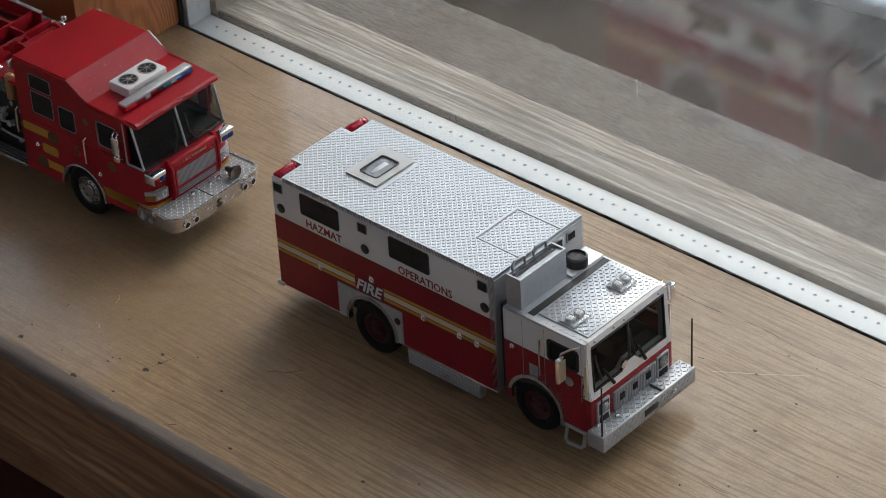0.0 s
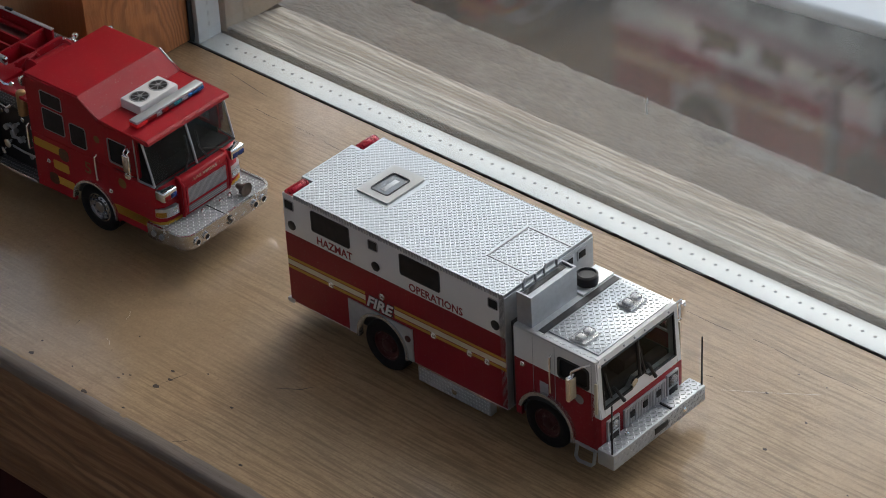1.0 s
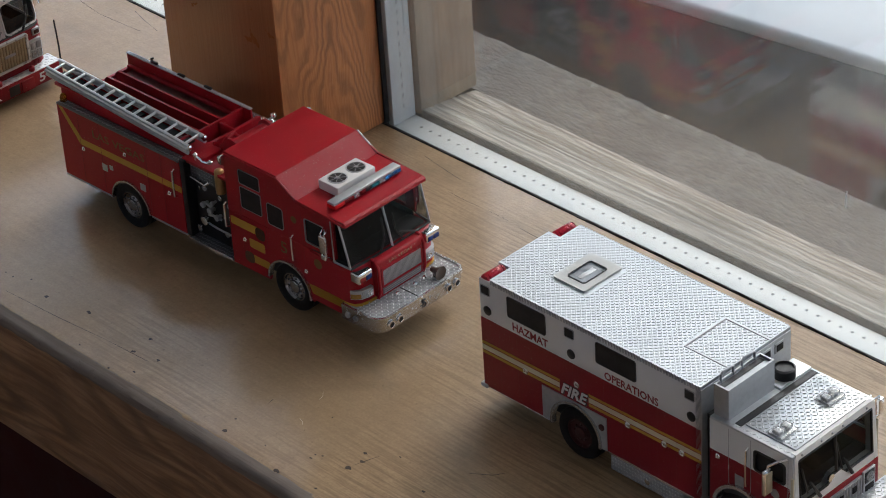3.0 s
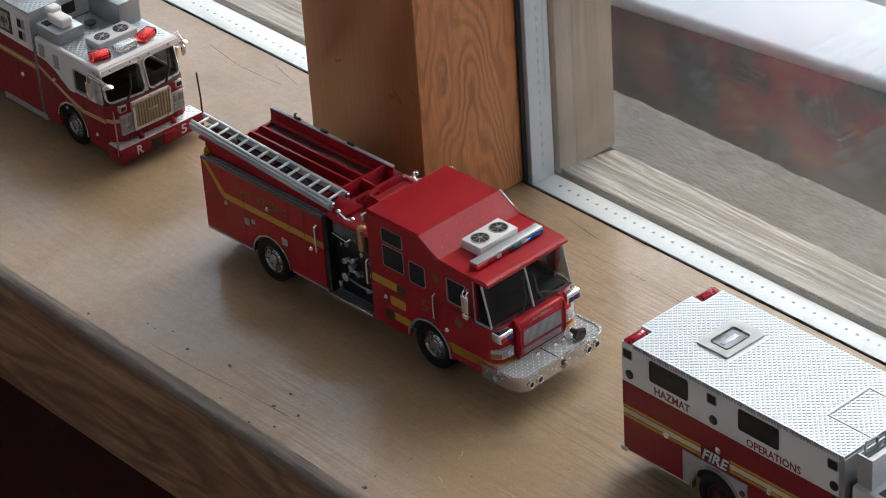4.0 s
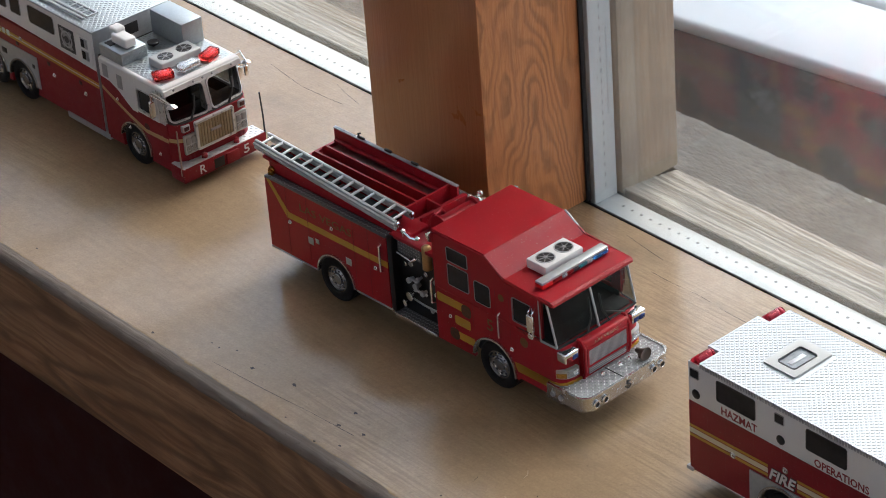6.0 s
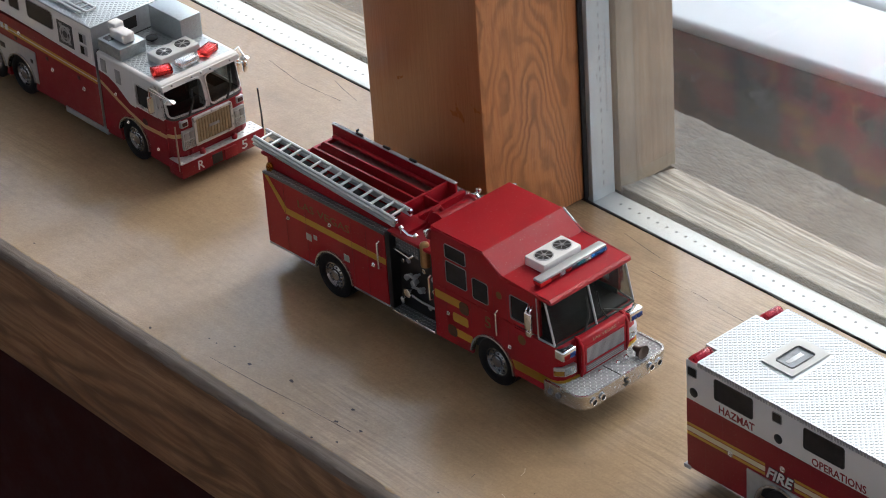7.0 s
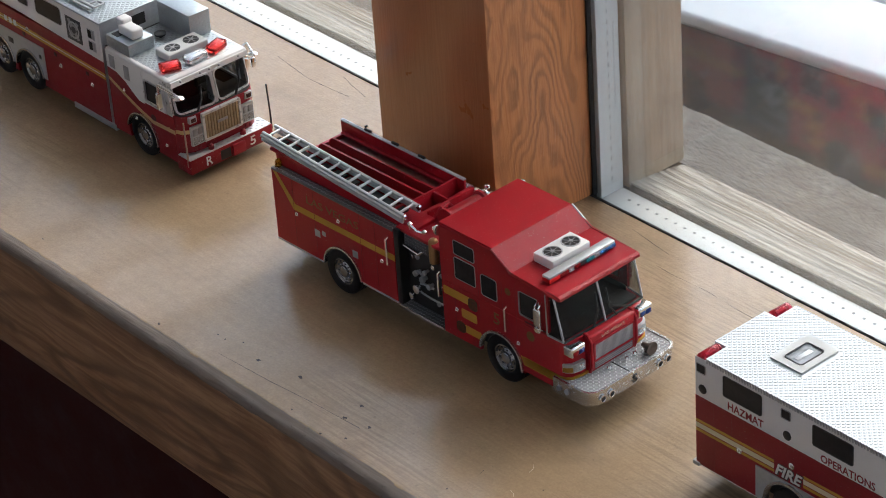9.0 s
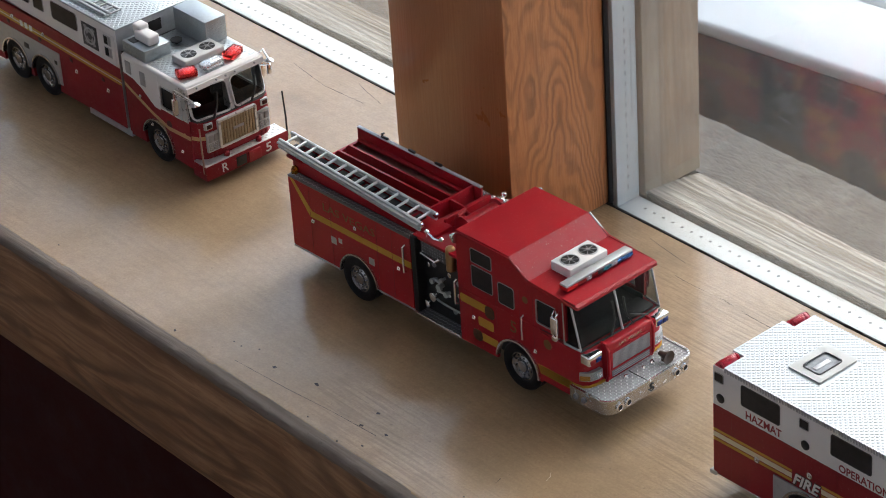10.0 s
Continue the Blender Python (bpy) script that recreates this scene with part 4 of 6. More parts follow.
    part("hatch_pane", bm, HATCHGLASS, hatch, "smoked hatch pane")
    bm = bmesh.new()
    ring(bm, rr(21.8, 29.1, 15.3, 25.9, 1.1), rr(22.2, 28.7, 15.7, 25.5, 0.9), "z", 48.7, 48.95)
    part("hatch_gasket", bm, BLACK, hatch)
    part("hatch_bracket", boxed(24.6, 26.4, 17, 23.6, 48.45, 48.62, r=0.08), STEEL, hatch)
    for dims in ((70.4, 70.8, 12, 30), (70.4, 86.6, 11.8, 12.15), (70.4, 86.6, 29.7, 30.05)):
        part("roof_seam", boxed(*dims, 48.0, 48.28), GREY, roof)
    # corner lamps
    for y0 in (0.3, 30.9):
        bm = bmesh.new()
        lathe(bm, [(0.01, 0), (1.7, 0.1), (1.9, 0.5), (1.9, 7.2), (1.7, 7.7), (0.01, 7.8)], 2.2, y0, 46.6, "y", 18)
        lamp = part("corner_lamp", bm, LAMPRED, T, "clear red corner lamp")
        part("lamp_reflector", boxed(1.6, 2.8, y0 + 2, y0 + 5.6, 46.0, 47.2, r=0.2), STEEL, lamp)
        part("lamp_seat", boxed(0.2, 4.6, y0 - 0.2, y0 + 8.0, 43.5, 44.6), STEEL, T)
    # cab shell
    mid = WC / 2
    part("cab_back", boxed(90.0, 91.2, 1.4, WC - 1.2, 8, 39), STEEL, T)
    part("body_gap", boxed(87.2, 90.0, 2.5, W - 4.5, 8.5, 38), BLACK, T)
    croof = part("cab_roof", boxed(90.0, 119.6, 0.2, WC, 38.9, 39.8, r=0.3), SILVER, T, "silver cab roof")
    part("tread_sheet", boxed(100.4, 118.4, 3.2, WC - 2.4, 39.8, 40.3, r=0.15), TREADBASE, croof, "raised tread-plate sheet on the cab roof")
    lugs("tread", croof, 100.7, 118.1, 3.5, WC - 2.7, 40.3, 1.2, None, 1.0, 0.24)
    lugs("tread", croof, 91, 119, 0.4, 2.6, 39.8, 1.2, None, 1.0, 0.2)
    lugs("tread", croof, 91, 119, WC - 2.2, WC - 0.2, 39.8, 1.2, None, 1.0, 0.2)
    part("roof_channel", boxed(97.8, 100.0, 2.0, WC - 1.0, 39.75, 40.0), BLACK, croof, "dark gap across the cab roof")
    # tall locker behind the cab roof with rails
    bm = bmesh.new()
    box(bm, 90.2, 95.6, 1.8, 2.4, 39.6, 50.0)
    box(bm, 90.2, 95.6, 20.9, 21.5, 39.6, 50.0)
    box(bm, 95.0, 95.6, 2.4, 20.9, 39.6, 50.0)
    box(bm, 90.2, 90.8, 2.4, 20.9, 39.6, 50.0)
    box(bm, 90.8, 95.0, 2.4, 20.9, 48.6, 49.2)
    lock = part("roof_locker", bm, STEEL, T, "grey open-topped locker behind the cab roof")
    part("locker_lining", boxed(91.2, 93.0, 3.0, 20.3, 49.2, 49.35), BLACK, lock)
    for y0, y1 in ((4.4, 9.6), (13.4, 18.8)):
        rail = grab_rail("rail", lock, [(90.6, y0, 47.6), (90.6, y0, 51.8), (90.6, y0 + 0.8, 52.4), (90.6, y1 - 0.8, 52.4), (90.6, y1, 51.8), (90.6, y1, 47.6)], 0.42, STEEL)
    part("rear_shelf", boxed(90.6, 97.4, 22.0, WC - 0.6, 39.6, 40.6, r=0.2), SILVER, T)
    bm = bmesh.new()
    lathe(bm, [(3.3, 0), (3.4, 1.0), (3.3, 2.9), (2.7, 3.3), (2.5, 2.7)], 94.2, 27.6, 40.4, "z", 24)
    part("roof_ventilator", bm, BLACK, T, "round black ventilator")
    for y in (26.0, 31.6):
        wf = part("bulkhead_window", boxed(87.1, 87.5, y, y + 4.0, 42.4, 45.8, r=0.1), STEEL, T, "small framed bulkhead window")
        part("window_pane", boxed(87.4, 87.7, y + 0.6, y + 3.4, 43.0, 45.2, r=0.1), DARKGLASS, wf)
    for y in (7.2, 27.8):
        bc = part("roof_beacon", boxed(107.4, 113.2, y - 3.6, y + 3.6, 40.2, 40.9, r=0.25), CLEAR, T, "clear plastic roof light")
        part("beacon_base", boxed(107.9, 112.7, y - 3.1, y + 3.1, 40.25, 40.6, r=0.1), SILVER, bc)
        for q in (-1.7, 1.7):
            part("beacon_block", boxed(109.0, 111.8, y + q - 1.3, y + q + 1.3, 40.8, 42.2, r=0.3), CLEAR, bc)
            part("beacon_core", boxed(109.4, 111.4, y + q - 0.9, y + q + 0.9, 40.85, 41.8, r=0.2), WHITE, bc)
    # cab front: tall windscreen between posts, white band, red grille panel
    for side, y in ((-1, 0.2), (1, WC)):
        bm = bmesh.new()
        prism(bm, [(117.8, 39.6), (119.9, 39.6), (120.9, 24.0), (121.6, 20.4), (118.2, 20.4)], "y", y, y - side * 2.3)
        bmesh.ops.bevel(bm, geom=[e for e in bm.edges], offset=0.4, segments=2, affect="EDGES")
        part("corner_post", bm, WHITE, T, "white windscreen post")
        part("marker_strip", boxed(119.6, 120.6, *sorted((y + side * 0.1, y + side * 0.7)), 22.4, 33.0, r=0.2), CREAM, T, "cream corner strip")
    bm = bmesh.new()
    prism(bm, [(118.5, 39.98), (119.8, 39.98), (120.2, 37.4), (118.5, 37.4)], "y", 1.5, WC - 1.3)
    hd = part("windscreen_header", bm, WHITE, T)
    for y in (4.0, 12.4, 17.0, 21.6, 32.2):
        bm = bmesh.new()
        lathe(bm, [(0.42, 0), (0.42, 0.25), (0.2, 0.5)], 119.8, y, 38.9, "x", 10)
        part("marker_lamp", bm, STEEL, hd)
    edge = ((2.4, 23.0), (14.2, 23.0), (16.8, 25.4), (19.8, 25.4), (22.2, 23.0), (WC - 2.2, 23.0))
    bm = bmesh.new()
    bm.faces.new([bm.verts.new(p) for p in [(119.7, WC - 2.2, 37.7), (119.7, 2.4, 37.7)] + [(120.6, y, z) for y, z in edge]])
    part("windscreen", bm, PANE, T, "clear windscreen", smooth=0)
    bm = bmesh.new()
    tube(bm, [(120.8, y, z) for y, z in edge] + [(119.9, WC - 2.2, 37.6), (119.9, 2.4, 37.6), (120.8, 2.4, 23.0)], 0.5, 6)
    tube(bm, [(119.9, mid, 37.6), (120.8, mid, 25.4)], 0.5, 6)
    part("windscreen_gasket", bm, BLACK, T, "black windscreen gasket")
    bm = bmesh.new()
    prism(bm, [(2.2, 20.4), (WC - 2.0, 20.4), (WC - 2.0, 22.9)] + [(y, z - 0.1) for y, z in edge[::-1]] + [(2.2, 22.9)], "x", 118.6, 121.3)
    part("front_band", bm, WHITE, T, "white band below the windscreen")
    part("nose", boxed(118.4, 121.5, 0.2, WC, 9.0, 20.4, r=0.3), RED, T, "red nose panel")
    gr = part("grille", boxed(121.4, 122.2, 9.6, 28.4, 12.2, 18.6, r=0.25), GREY, T, "grey ribbed grille")
    for k in range(26):
        part("grille_bar", boxed(122.15, 122.38, 10.1 + 0.69 * k, 10.4 + 0.69 * k, 12.6, 18.2), STEEL, gr)
    for y in (11.8, 17.6, 23.6):
        part("grille_lamp", boxed(122.2, 122.6, y, y + 2.0, 14.8, 17.0, r=0.15), DARKGLASS, gr, "small dark grille lamp")
    for y in (2.2, WC - 7.6):
        hl = part("headlight", boxed(121.4, 122.2, y, y + 5.4, 10.8, 19.2, r=0.25), STEEL, T, "headlight cluster in a silver frame")
        part("lamp_recess", boxed(122.1, 122.35, y + 0.6, y + 4.8, 14.8, 18.6, r=0.1), BLACK, hl)
        bm = bmesh.new()
        lathe(bm, [(1.7, 0.2), (1.7, 0.5), (1.3, 0.7), (0.01, 0.85)], 122.0, y + 2.7, 16.7, "x", 18)
        part("lamp_glass", bm, CLEAR, hl)
        part("turn_lamp", boxed(122.1, 122.4, y + 0.8, y + 4.6, 11.4, 14.0, r=0.15), DARKGLASS, hl)
    for py, ty in ((10.0, 3.6), (24.0, 18.6)):
        bm = bmesh.new()
        tube(bm, [(121.8, py, 22.0), (121.4, (py + ty) / 2 + 0.6, 26.6), (120.6, (py + ty) / 2, 28.2)], [0.6, 0.5, 0.4], 8)
        tube(bm, [(121.0, ty + 1.8, 25.4), (120.5, ty + 0.9, 30), (120.2, ty, 34.6)], 0.32, 6)
        part("wiper", bm, BLACK, T, "black windscreen wiper")
    bm = bmesh.new()
    lathe(bm, [(0.01, 0), (1.2, 0.2), (1.3, 0.8), (0.01, 1.0)], 121.2, 14.6, 25.6, "x", 14)
    part("round_mirror", bm, CHROME, T, "small round chrome mirror")
    # mirror of the far door, high on the cab corner
    bm = bmesh.new()
    tube(bm, [(118.6, WC, 38.4), (119.4, WC + 2.2, 39.2), (119.6, WC + 2.8, 36.0), (119.4, WC + 2.4, 32.6), (118.6, WC, 32.0)], 0.36, 8)
    fm = part("mirror", bm, CHROME, T, "chrome mirror on a looped arm")
    part("mirror_face", boxed(118.9, 120.2, WC + 1.2, WC + 3.6, 33.4, 38.6, r=0.5), CHROME, fm)
    # interior
    part("cab_floor", boxed(92, 118, 1.6, WC - 1.4, 14, 15), SEAT, T)
    for y, z in ((1.5, 38.2), (WC - 1.7, 23.5)):
        part("door_lining", boxed(92, 118, y, y + 0.3, 15, z), SEAT, T)
    part("headlining", boxed(92, 118, 1.6, WC - 1.4, 38.3, 38.7), SEAT, T)
    part("dashboard", boxed(114.5, 118.6, 2.5, WC - 2.5, 18, 24.2, r=0.8), SEAT, T)
    for y in (4, WC - 13):
        bm = bmesh.new()
        box(bm, 104, 111, y, y + 9, 16, 22.5, 1.0)
        box(bm, 102, 104.6, y, y + 9, 20, 33.5, 1.0)
        part("seat", bm, SEAT, T, "dark grey seat")
    # bumper with tread plate, marker poles, horn
    bump_ob = part("bumper", boxed(121.4, 127.4, -1.8, W + 0.8, 6.6, 12.0, r=0.45), STEEL, T, "silver tread-plate front bumper")
    lugs("tread", bump_ob, 121.8, 127.0, -1.4, W + 0.4, 12.0, 1.3, None, 1.05, 0.26)
    lugs("tread", bump_ob, -1.4, W + 0.4, 7.0, 11.6, 127.4, 1.3, None, 1.0, 0.18, "yz", 1, STEEL)
    part("bumper_slot", boxed(127.3, 127.65, 16.4, 22.4, 8.4, 10.4, r=0.1), BLACK, bump_ob, "black slot in the bumper")
    part("air_horn", boxed(122.6, 126.8, 24.6, 25.2, 12.0, 12.6, r=0.1), BLACK, bump_ob)
    for x, y, z in ((127.3, 29.6, 9.6), (123.8, 8.0, 12.5)):
        bm = bmesh.new()
        lathe(bm, [(0.01, 0), (0.7, 0.1), (0.8, 0.6), (0.3, 1.0)], x, y, z, "x", 12)
        part("bumper_light", bm, CHROME, bump_ob)
    for y in (-1.2, W + 0.3):
        bm = bmesh.new()
        tube(bm, [(126.4, y, 11.6), (126.4, y, 20), (126.4, y + 0.1, 29.0)], [0.3, 0.27, 0.24], 6)
        part("corner_pole", bm, BLACK, bump_ob, "thin dark corner marker pole")
    return T


build_hazmat()


# ---- red pumper with a ladder ----
def build_pumper():
    W = 36.8
    mid = W / 2
    T = empty("red_pumper", pose(-0.0499, -0.1027, 0, 0, 0, 1.785), "bright red diecast pumper with yellow stripes and a silver ladder", "model truck", "diecast fire trucks")
    roof_x = [(85, 49), (109.5, 49), (118.2, 43.5), (138.8, 43.2), (139.9, 42.6), (139.9, 41.7), (138.6, 41.9), (118.0, 42.3), (109.2, 47.8), (85, 47.8)]
    for side, y in ((-1, 0.0), (1, W)):
        o = lambda d: y + side * d
        # hose-bed side with wheel opening
        bm = bmesh.new()
        prism(bm, body_side_poly(0, 62, 8.4, 36.4, ((34.5, 8.2, 9.6),)), "y", y, o(-1.2))
        bed = part("bed_side", bm, RED_B, T, "red bed side with a yellow stripe")
        bm = bmesh.new()
        prism(bm, ((0.8, 35.6), (2.8, 35.6), (11.6, 26.2), (62, 26.6), (62, 24.2), (10.4, 23.7)), "y", y, o(0.07))
        part("stripe", bm, YELLOW, bed, "yellow stripe")
        for x in (10.6, 21.4, 45.0, 52.6):
            part("panel_groove", boxed(x - 0.09, x + 0.09, *sorted((o(0.09), o(-0.3))), 9, 35.8), DKRED, bed)
        lettering("lettering", "LAS VEGAS", 2.9, bed, GOLD, on_side(31, o(0.02), 30.6, side), 26.5, bold=0.005)
        for x, z in ((11.9, 22.4), (34.2, 28.6), (55.6, 21.8)):
            knob("latch", bed, x, y, z, side, 0.85)
        for x, z, s in ((20.9, 17.6, 2.7), (24.8, 19.2, 1.8), (40.3, 17.2, 2.7)):
            part("small_plate", boxed(x, x + s, *sorted((y, o(0.2))), z, z + s, r=0.1), STEEL, bed, "small silver plate")
        grab_rail("grab_rail", bed, [(59.3, y, 32.4), (59.3, o(1.0), 32), (59.3, o(1.1), 27), (59.3, o(1.0), 22.4), (59.3, y, 22.0)], 0.4)
        part("ledge", boxed(0.1, 62, *sorted((o(0.25), o(-3.2))), 35.9, 36.7, r=0.15), DARKTREAD, T, "dull tread-plate ledge along the bed")
        lugs("tread", bed, 0.4, 61.8, *sorted((o(0.0), o(-3.0))), 36.7, 1.1, None, 1.15, 0.3, material=GREY)
        bm = bmesh.new()
        arch(bm, 34.5, 8.2, 9.2, 9.8, *sorted((o(-1.0), o(0.7))), 2, 178)
        part("wheel_arch", bm, ARCHCHROME, T, "chrome wheel arch")
        for a, b in ((0, 24.6), (44.4, 62.3)):
            part("skirt_trim", boxed(a, b, *sorted((o(0.2), o(-0.8))), 7.8, 8.5, r=0.15), STEEL, T)
        # inner wall standing on the ledge
        top = 41.4 if side < 0 else 40.6
        part("inner_wall", boxed(-0.6, 62, *sorted((o(-3.1), o(-4.0))), 33, top, r=0.2), RED_B, T, "red inner wall of the hose bed")
        # pump bay
        bay = part("pump_bay", boxed(62.2, 85.2, *sorted((o(-4.2), o(-5.2))), 8, 37.2), BLACK, T, "dark pump bay between bed and cab")
        part("bay_pillar", boxed(62.0, 64.2, *sorted((o(-0.2), o(-4.2))), 8, 37.0, r=0.2), BLACK, T)
        part("bay_head_panel", boxed(64.4, 76.0, *sorted((o(-2.6), o(-4.3))), 30.6, 37.2, r=0.2), DARKTREAD, bay, "grey tread-plate panel over the pump")
        lugs("tread", bay, 64.8, 75.6, 31, 36.8, o(-2.6), 1.1, None, 1.0, 0.2, "xz", side, GREY)
        grab_rail("bay_rail", bay, [(64.6, o(-2.0), 31.2), (72.4, o(-1.6), 30.6), (73.6, o(-2.4), 31.6)], 0.6)
        bm = bmesh.new()
        lathe(bm, [(1.7, 0), (1.7, 8.0), (1.4, 8.6), (0.8, 9.0)], 78.6, o(-3.0), 29.6, "z", 16)
        part("brass_valve", bm, BRASS, bay, "tan brass standing valve")
        for x, z, r, h in ((70.4, 16.2, 1.6, 3.2), (72.6, 20.4, 1.2, 2.4), (69.6, 21.8, 1.0, 2.6), (75.6, 18.8, 1.1, 2.2), (66.4, 11.6, 1.3, 2.4), (73.8, 23.6, 0.8, 2.2)):
            bm = bmesh.new()
            lathe(bm, [(r * 0.6, 0), (r * 0.6, side * h * 0.6), (r, side * h * 0.62), (r, side * h), (r * 0.7, side * h * 1.05)], x, o(-4.2), z, "y", 14)
            part("pump_outlet", bm, STEEL if r < 1.3 else CHROME, bay, "silver capped pump outlet")
        for k, (x, z) in enumerate(((66.2, 26.2), (68.9, 27.0), (76.4, 26.0), (80.6, 24.4), (80.8, 19.6), (78.2, 12.4))):
            bm = bmesh.new()
            lathe(bm, [(0.9, 0), (0.9, side * 0.5), (0.7, side * 0.6)], x, o(-4.2), z, "y", 14)
            part("gauge", bm, GREY if k % 2 else CHROME, bay, "small round pump gauge")
        bm = bmesh.new()
        tube(bm, [(68, o(-3.2), 20), (70, o(-2.6), 22.6), (73, o(-2.8), 21.8)], 0.5, 8)
        tube(bm, [(71, o(-3.0), 18), (74, o(-2.2), 19.2), (77, o(-3.2), 18.2)], 0.45, 8)
        tube(bm, [(67.5, o(-3.6), 14.0), (75, o(-3.3), 13.6), (82, o(-3.6), 13.4)], 0.35, 8)
        part("pump_pipes", bm, STEEL, bay, "silver pump pipes")
        rb = part("running_board", boxed(63, 84.6, *sorted((o(0.3), o(-4.4))), 6.9, 7.9, r=0.2), DARKTREAD, T, "tread-plate running board")
        lugs("tread", rb, 63.3, 84.3, *sorted((o(0.0), o(-4.2))), 7.9, 1.1, None, 1.0, 0.24, material=GREY)
        part("board_lip", boxed(63, 84.6, *sorted((o(0.5), o(0.2))), 6.7, 8.1, r=0.12), CHROME, rb)
        # cab side
        bm = bmesh.new()
        arch_pts = circle(112, 8.2, 9.8, 16, 186, -6, False)
        prism(bm, [(85, 47.9), (85, 7)] + arch_pts + [(122.6, 7), (122.6, 28), (119.5, 28), (119.5, 42.5), (118, 42.5), (109.3, 47.9)], "y", y, o(-1.1))
        cs = part("cab_side", bm, RED_B, T, "red cab side with door windows")
        bm = bmesh.new()
        pierced(bm, 119.5, 134.4, 28, 42.3, *sorted((y, o(-1.1))), ((121.4, 130.4, 29.6, 38.4),))
        fd = part("front_door_frame", bm, RED_B, T, "red front door with a window")
        bm = bmesh.new()
        prism(bm, rr(121.2, 130.6, 29.4, 38.6, 1.0), "y", o(-0.5), o(-0.6))
        part("door_window", bm, DARKGLASS if side < 0 else PANE, fd, "dark door window", smooth=0)
        bm = bmesh.new()
        ring(bm, rr(121.2, 130.6, 29.4, 38.6, 1.0), rr(121.5, 130.3, 29.7, 38.3, 0.9), "y", o(-0.3), o(0.15))
        part("window_frame", bm, GREY, fd)
        dark_window(cs, 92, 101.4, 40.2, 45.2, y, side, GREY, 0.6)
        dark_window(cs, 92, 101.4, 31.0, 38.8, y, side, GREY, 0.6)
        dark_window(cs, 104.3, 111.3, 29.8, 37.5, y, side, GREY, 0.9)
        for x in (91.0, 102.6, 113.6, 119.9):
            part("door_groove", boxed(x - 0.08, x + 0.08, *sorted((o(0.03), o(-0.3))), 19 if x > 100 else 8, 40), DKRED, cs)
        part("belt_line", boxed(86, 134, *sorted((y, o(0.18))), 27.0, 27.5), RED_B, cs)
        for x0, x1, z0, z1 in ((85.6, 100.2, 22.4, 25.5), (93.8, 101.0, 16.4, 19.8), (94.8, 102.8, 10.9, 13.8)):
            bm = bmesh.new()
            prism(bm, rr(x0, x1, z0, z1, 0.7), "y", y, o(0.07))
            part("stripe_block", bm, YELLOW, cs, "yellow stripe block")
        bm = bmesh.new()
        prism(bm, ((122.4, 10.4), (137.5, 10.6), (137.5, 13.7), (121.0, 13.5)), "y", o(-0.3), o(0.1))
        part("stripe", bm, YELLOW, cs, "yellow stripe")
        for x0, x1, z0, z1 in ((97.2, 101.6, 21.0, 25.6), (91.0, 95.4, 10.0, 14.2)):
            bm = bmesh.new()
            prism(bm, rr(x0, x1, z0, z1, 1.6), "y", y, o(0.10))
            part("smoky_patch", bm, SMOKE, cs, "dark smoky printed patch")
        lettering("lettering", "5", 4.4, cs, GOLD, on_side(110.4, y, 22.8, side), 2.9, bold=0.01)
        for x in (115.5, 84.2):
            grab_rail("grab_rail", cs, [(x, y, 29.6), (x, o(1.0), 29.2), (x, o(1.1), 25), (x, o(1.0), 20.8), (x, y, 20.4)], 0.38)
        for x, z in ((91.8, 18.4), (120.4, 18.0)):
            knob("latch", cs, x, y, z, side, 0.8)
        bm = bmesh.new()
        lathe(bm, [(1.3, 0), (1.3, side * 0.06)], 116.4, y, 35.8, "y", 14)
        part("dull_badge", bm, GOLD, cs)
        bm = bmesh.new()
        lathe(bm, [(1.8, 0), (1.8, side * 0.06)], 126.0, y, 23.0, "y", 14)
        part("dull_badge", bm, GOLD, cs)
        bm = bmesh.new()
        arch(bm, 112, 8.2, 9.3, 10.0, *sorted((o(-1.0), o(0.8))), -4, 176)
        part("wheel_arch", bm, ARCHCHROME, T, "chrome wheel arch")
        # quarter light by the windscreen
        bm = bmesh.new()
        bm.faces.new([bm.verts.new(p) for p in ((133.6, o(-0.4), 41.4), (136.6, o(-0.4), 41.4), (139.8, o(-0.5), 27.0), (133.9, o(-0.4), 27.0))])
        part("quarter_light", bm, PANE, T, "clear quarter light", smooth=0)
        bm = bmesh.new()
        for p0, p1 in (((133.5, -0.2, 42), (133.8, -0.1, 27.0)), ((136.7, -0.5, 42), (140.4, -0.6, 26.8)), ((133.8, -0.1, 27.0), (140.4, -0.6, 26.7))):
            tube(bm, [(p0[0], o(p0[1]), p0[2]), (p1[0], o(p1[1]), p1[2])], 0.36, 6)
        part("pillar_trim", bm, STEEL, T, "thin silver pillar trim")
        # mirrors
        bm = bmesh.new()
        for a in (0, 1.7):
            tube(bm, [(130.4 + a, y, 38.6), (131.2 + a, o(2.4), 38.0), (131.4 + a, o(2.6), 34), (131.4 + a, o(2.4), 29.6), (130.8 + a, y, 28.6)], 0.32, 6)
        mir = part("mirror", bm, CHROME, T, "chrome mirror bracket with two faces")
        part("mirror_face", boxed(130.8, 133.6, *sorted((o(2.0), o(3.2))), 31.0, 37.4, r=0.4), CHROME, mir)
        part("mirror_face", boxed(130.9, 133.2, *sorted((o(2.0), o(3.0))), 28.4, 30.4, r=0.4), CHROME, mir)
        bm = bmesh.new()
        lathe(bm, [(0.5, -1.5), (1.7, 0.3), (1.9, 1.0), (1.2, 1.3), (0.01, 1.2)], 84.6, o(0.4), 46.4, "x", 16)
        part("spotlight", bm, CHROME, T, "chrome spotlight on the cab corner")
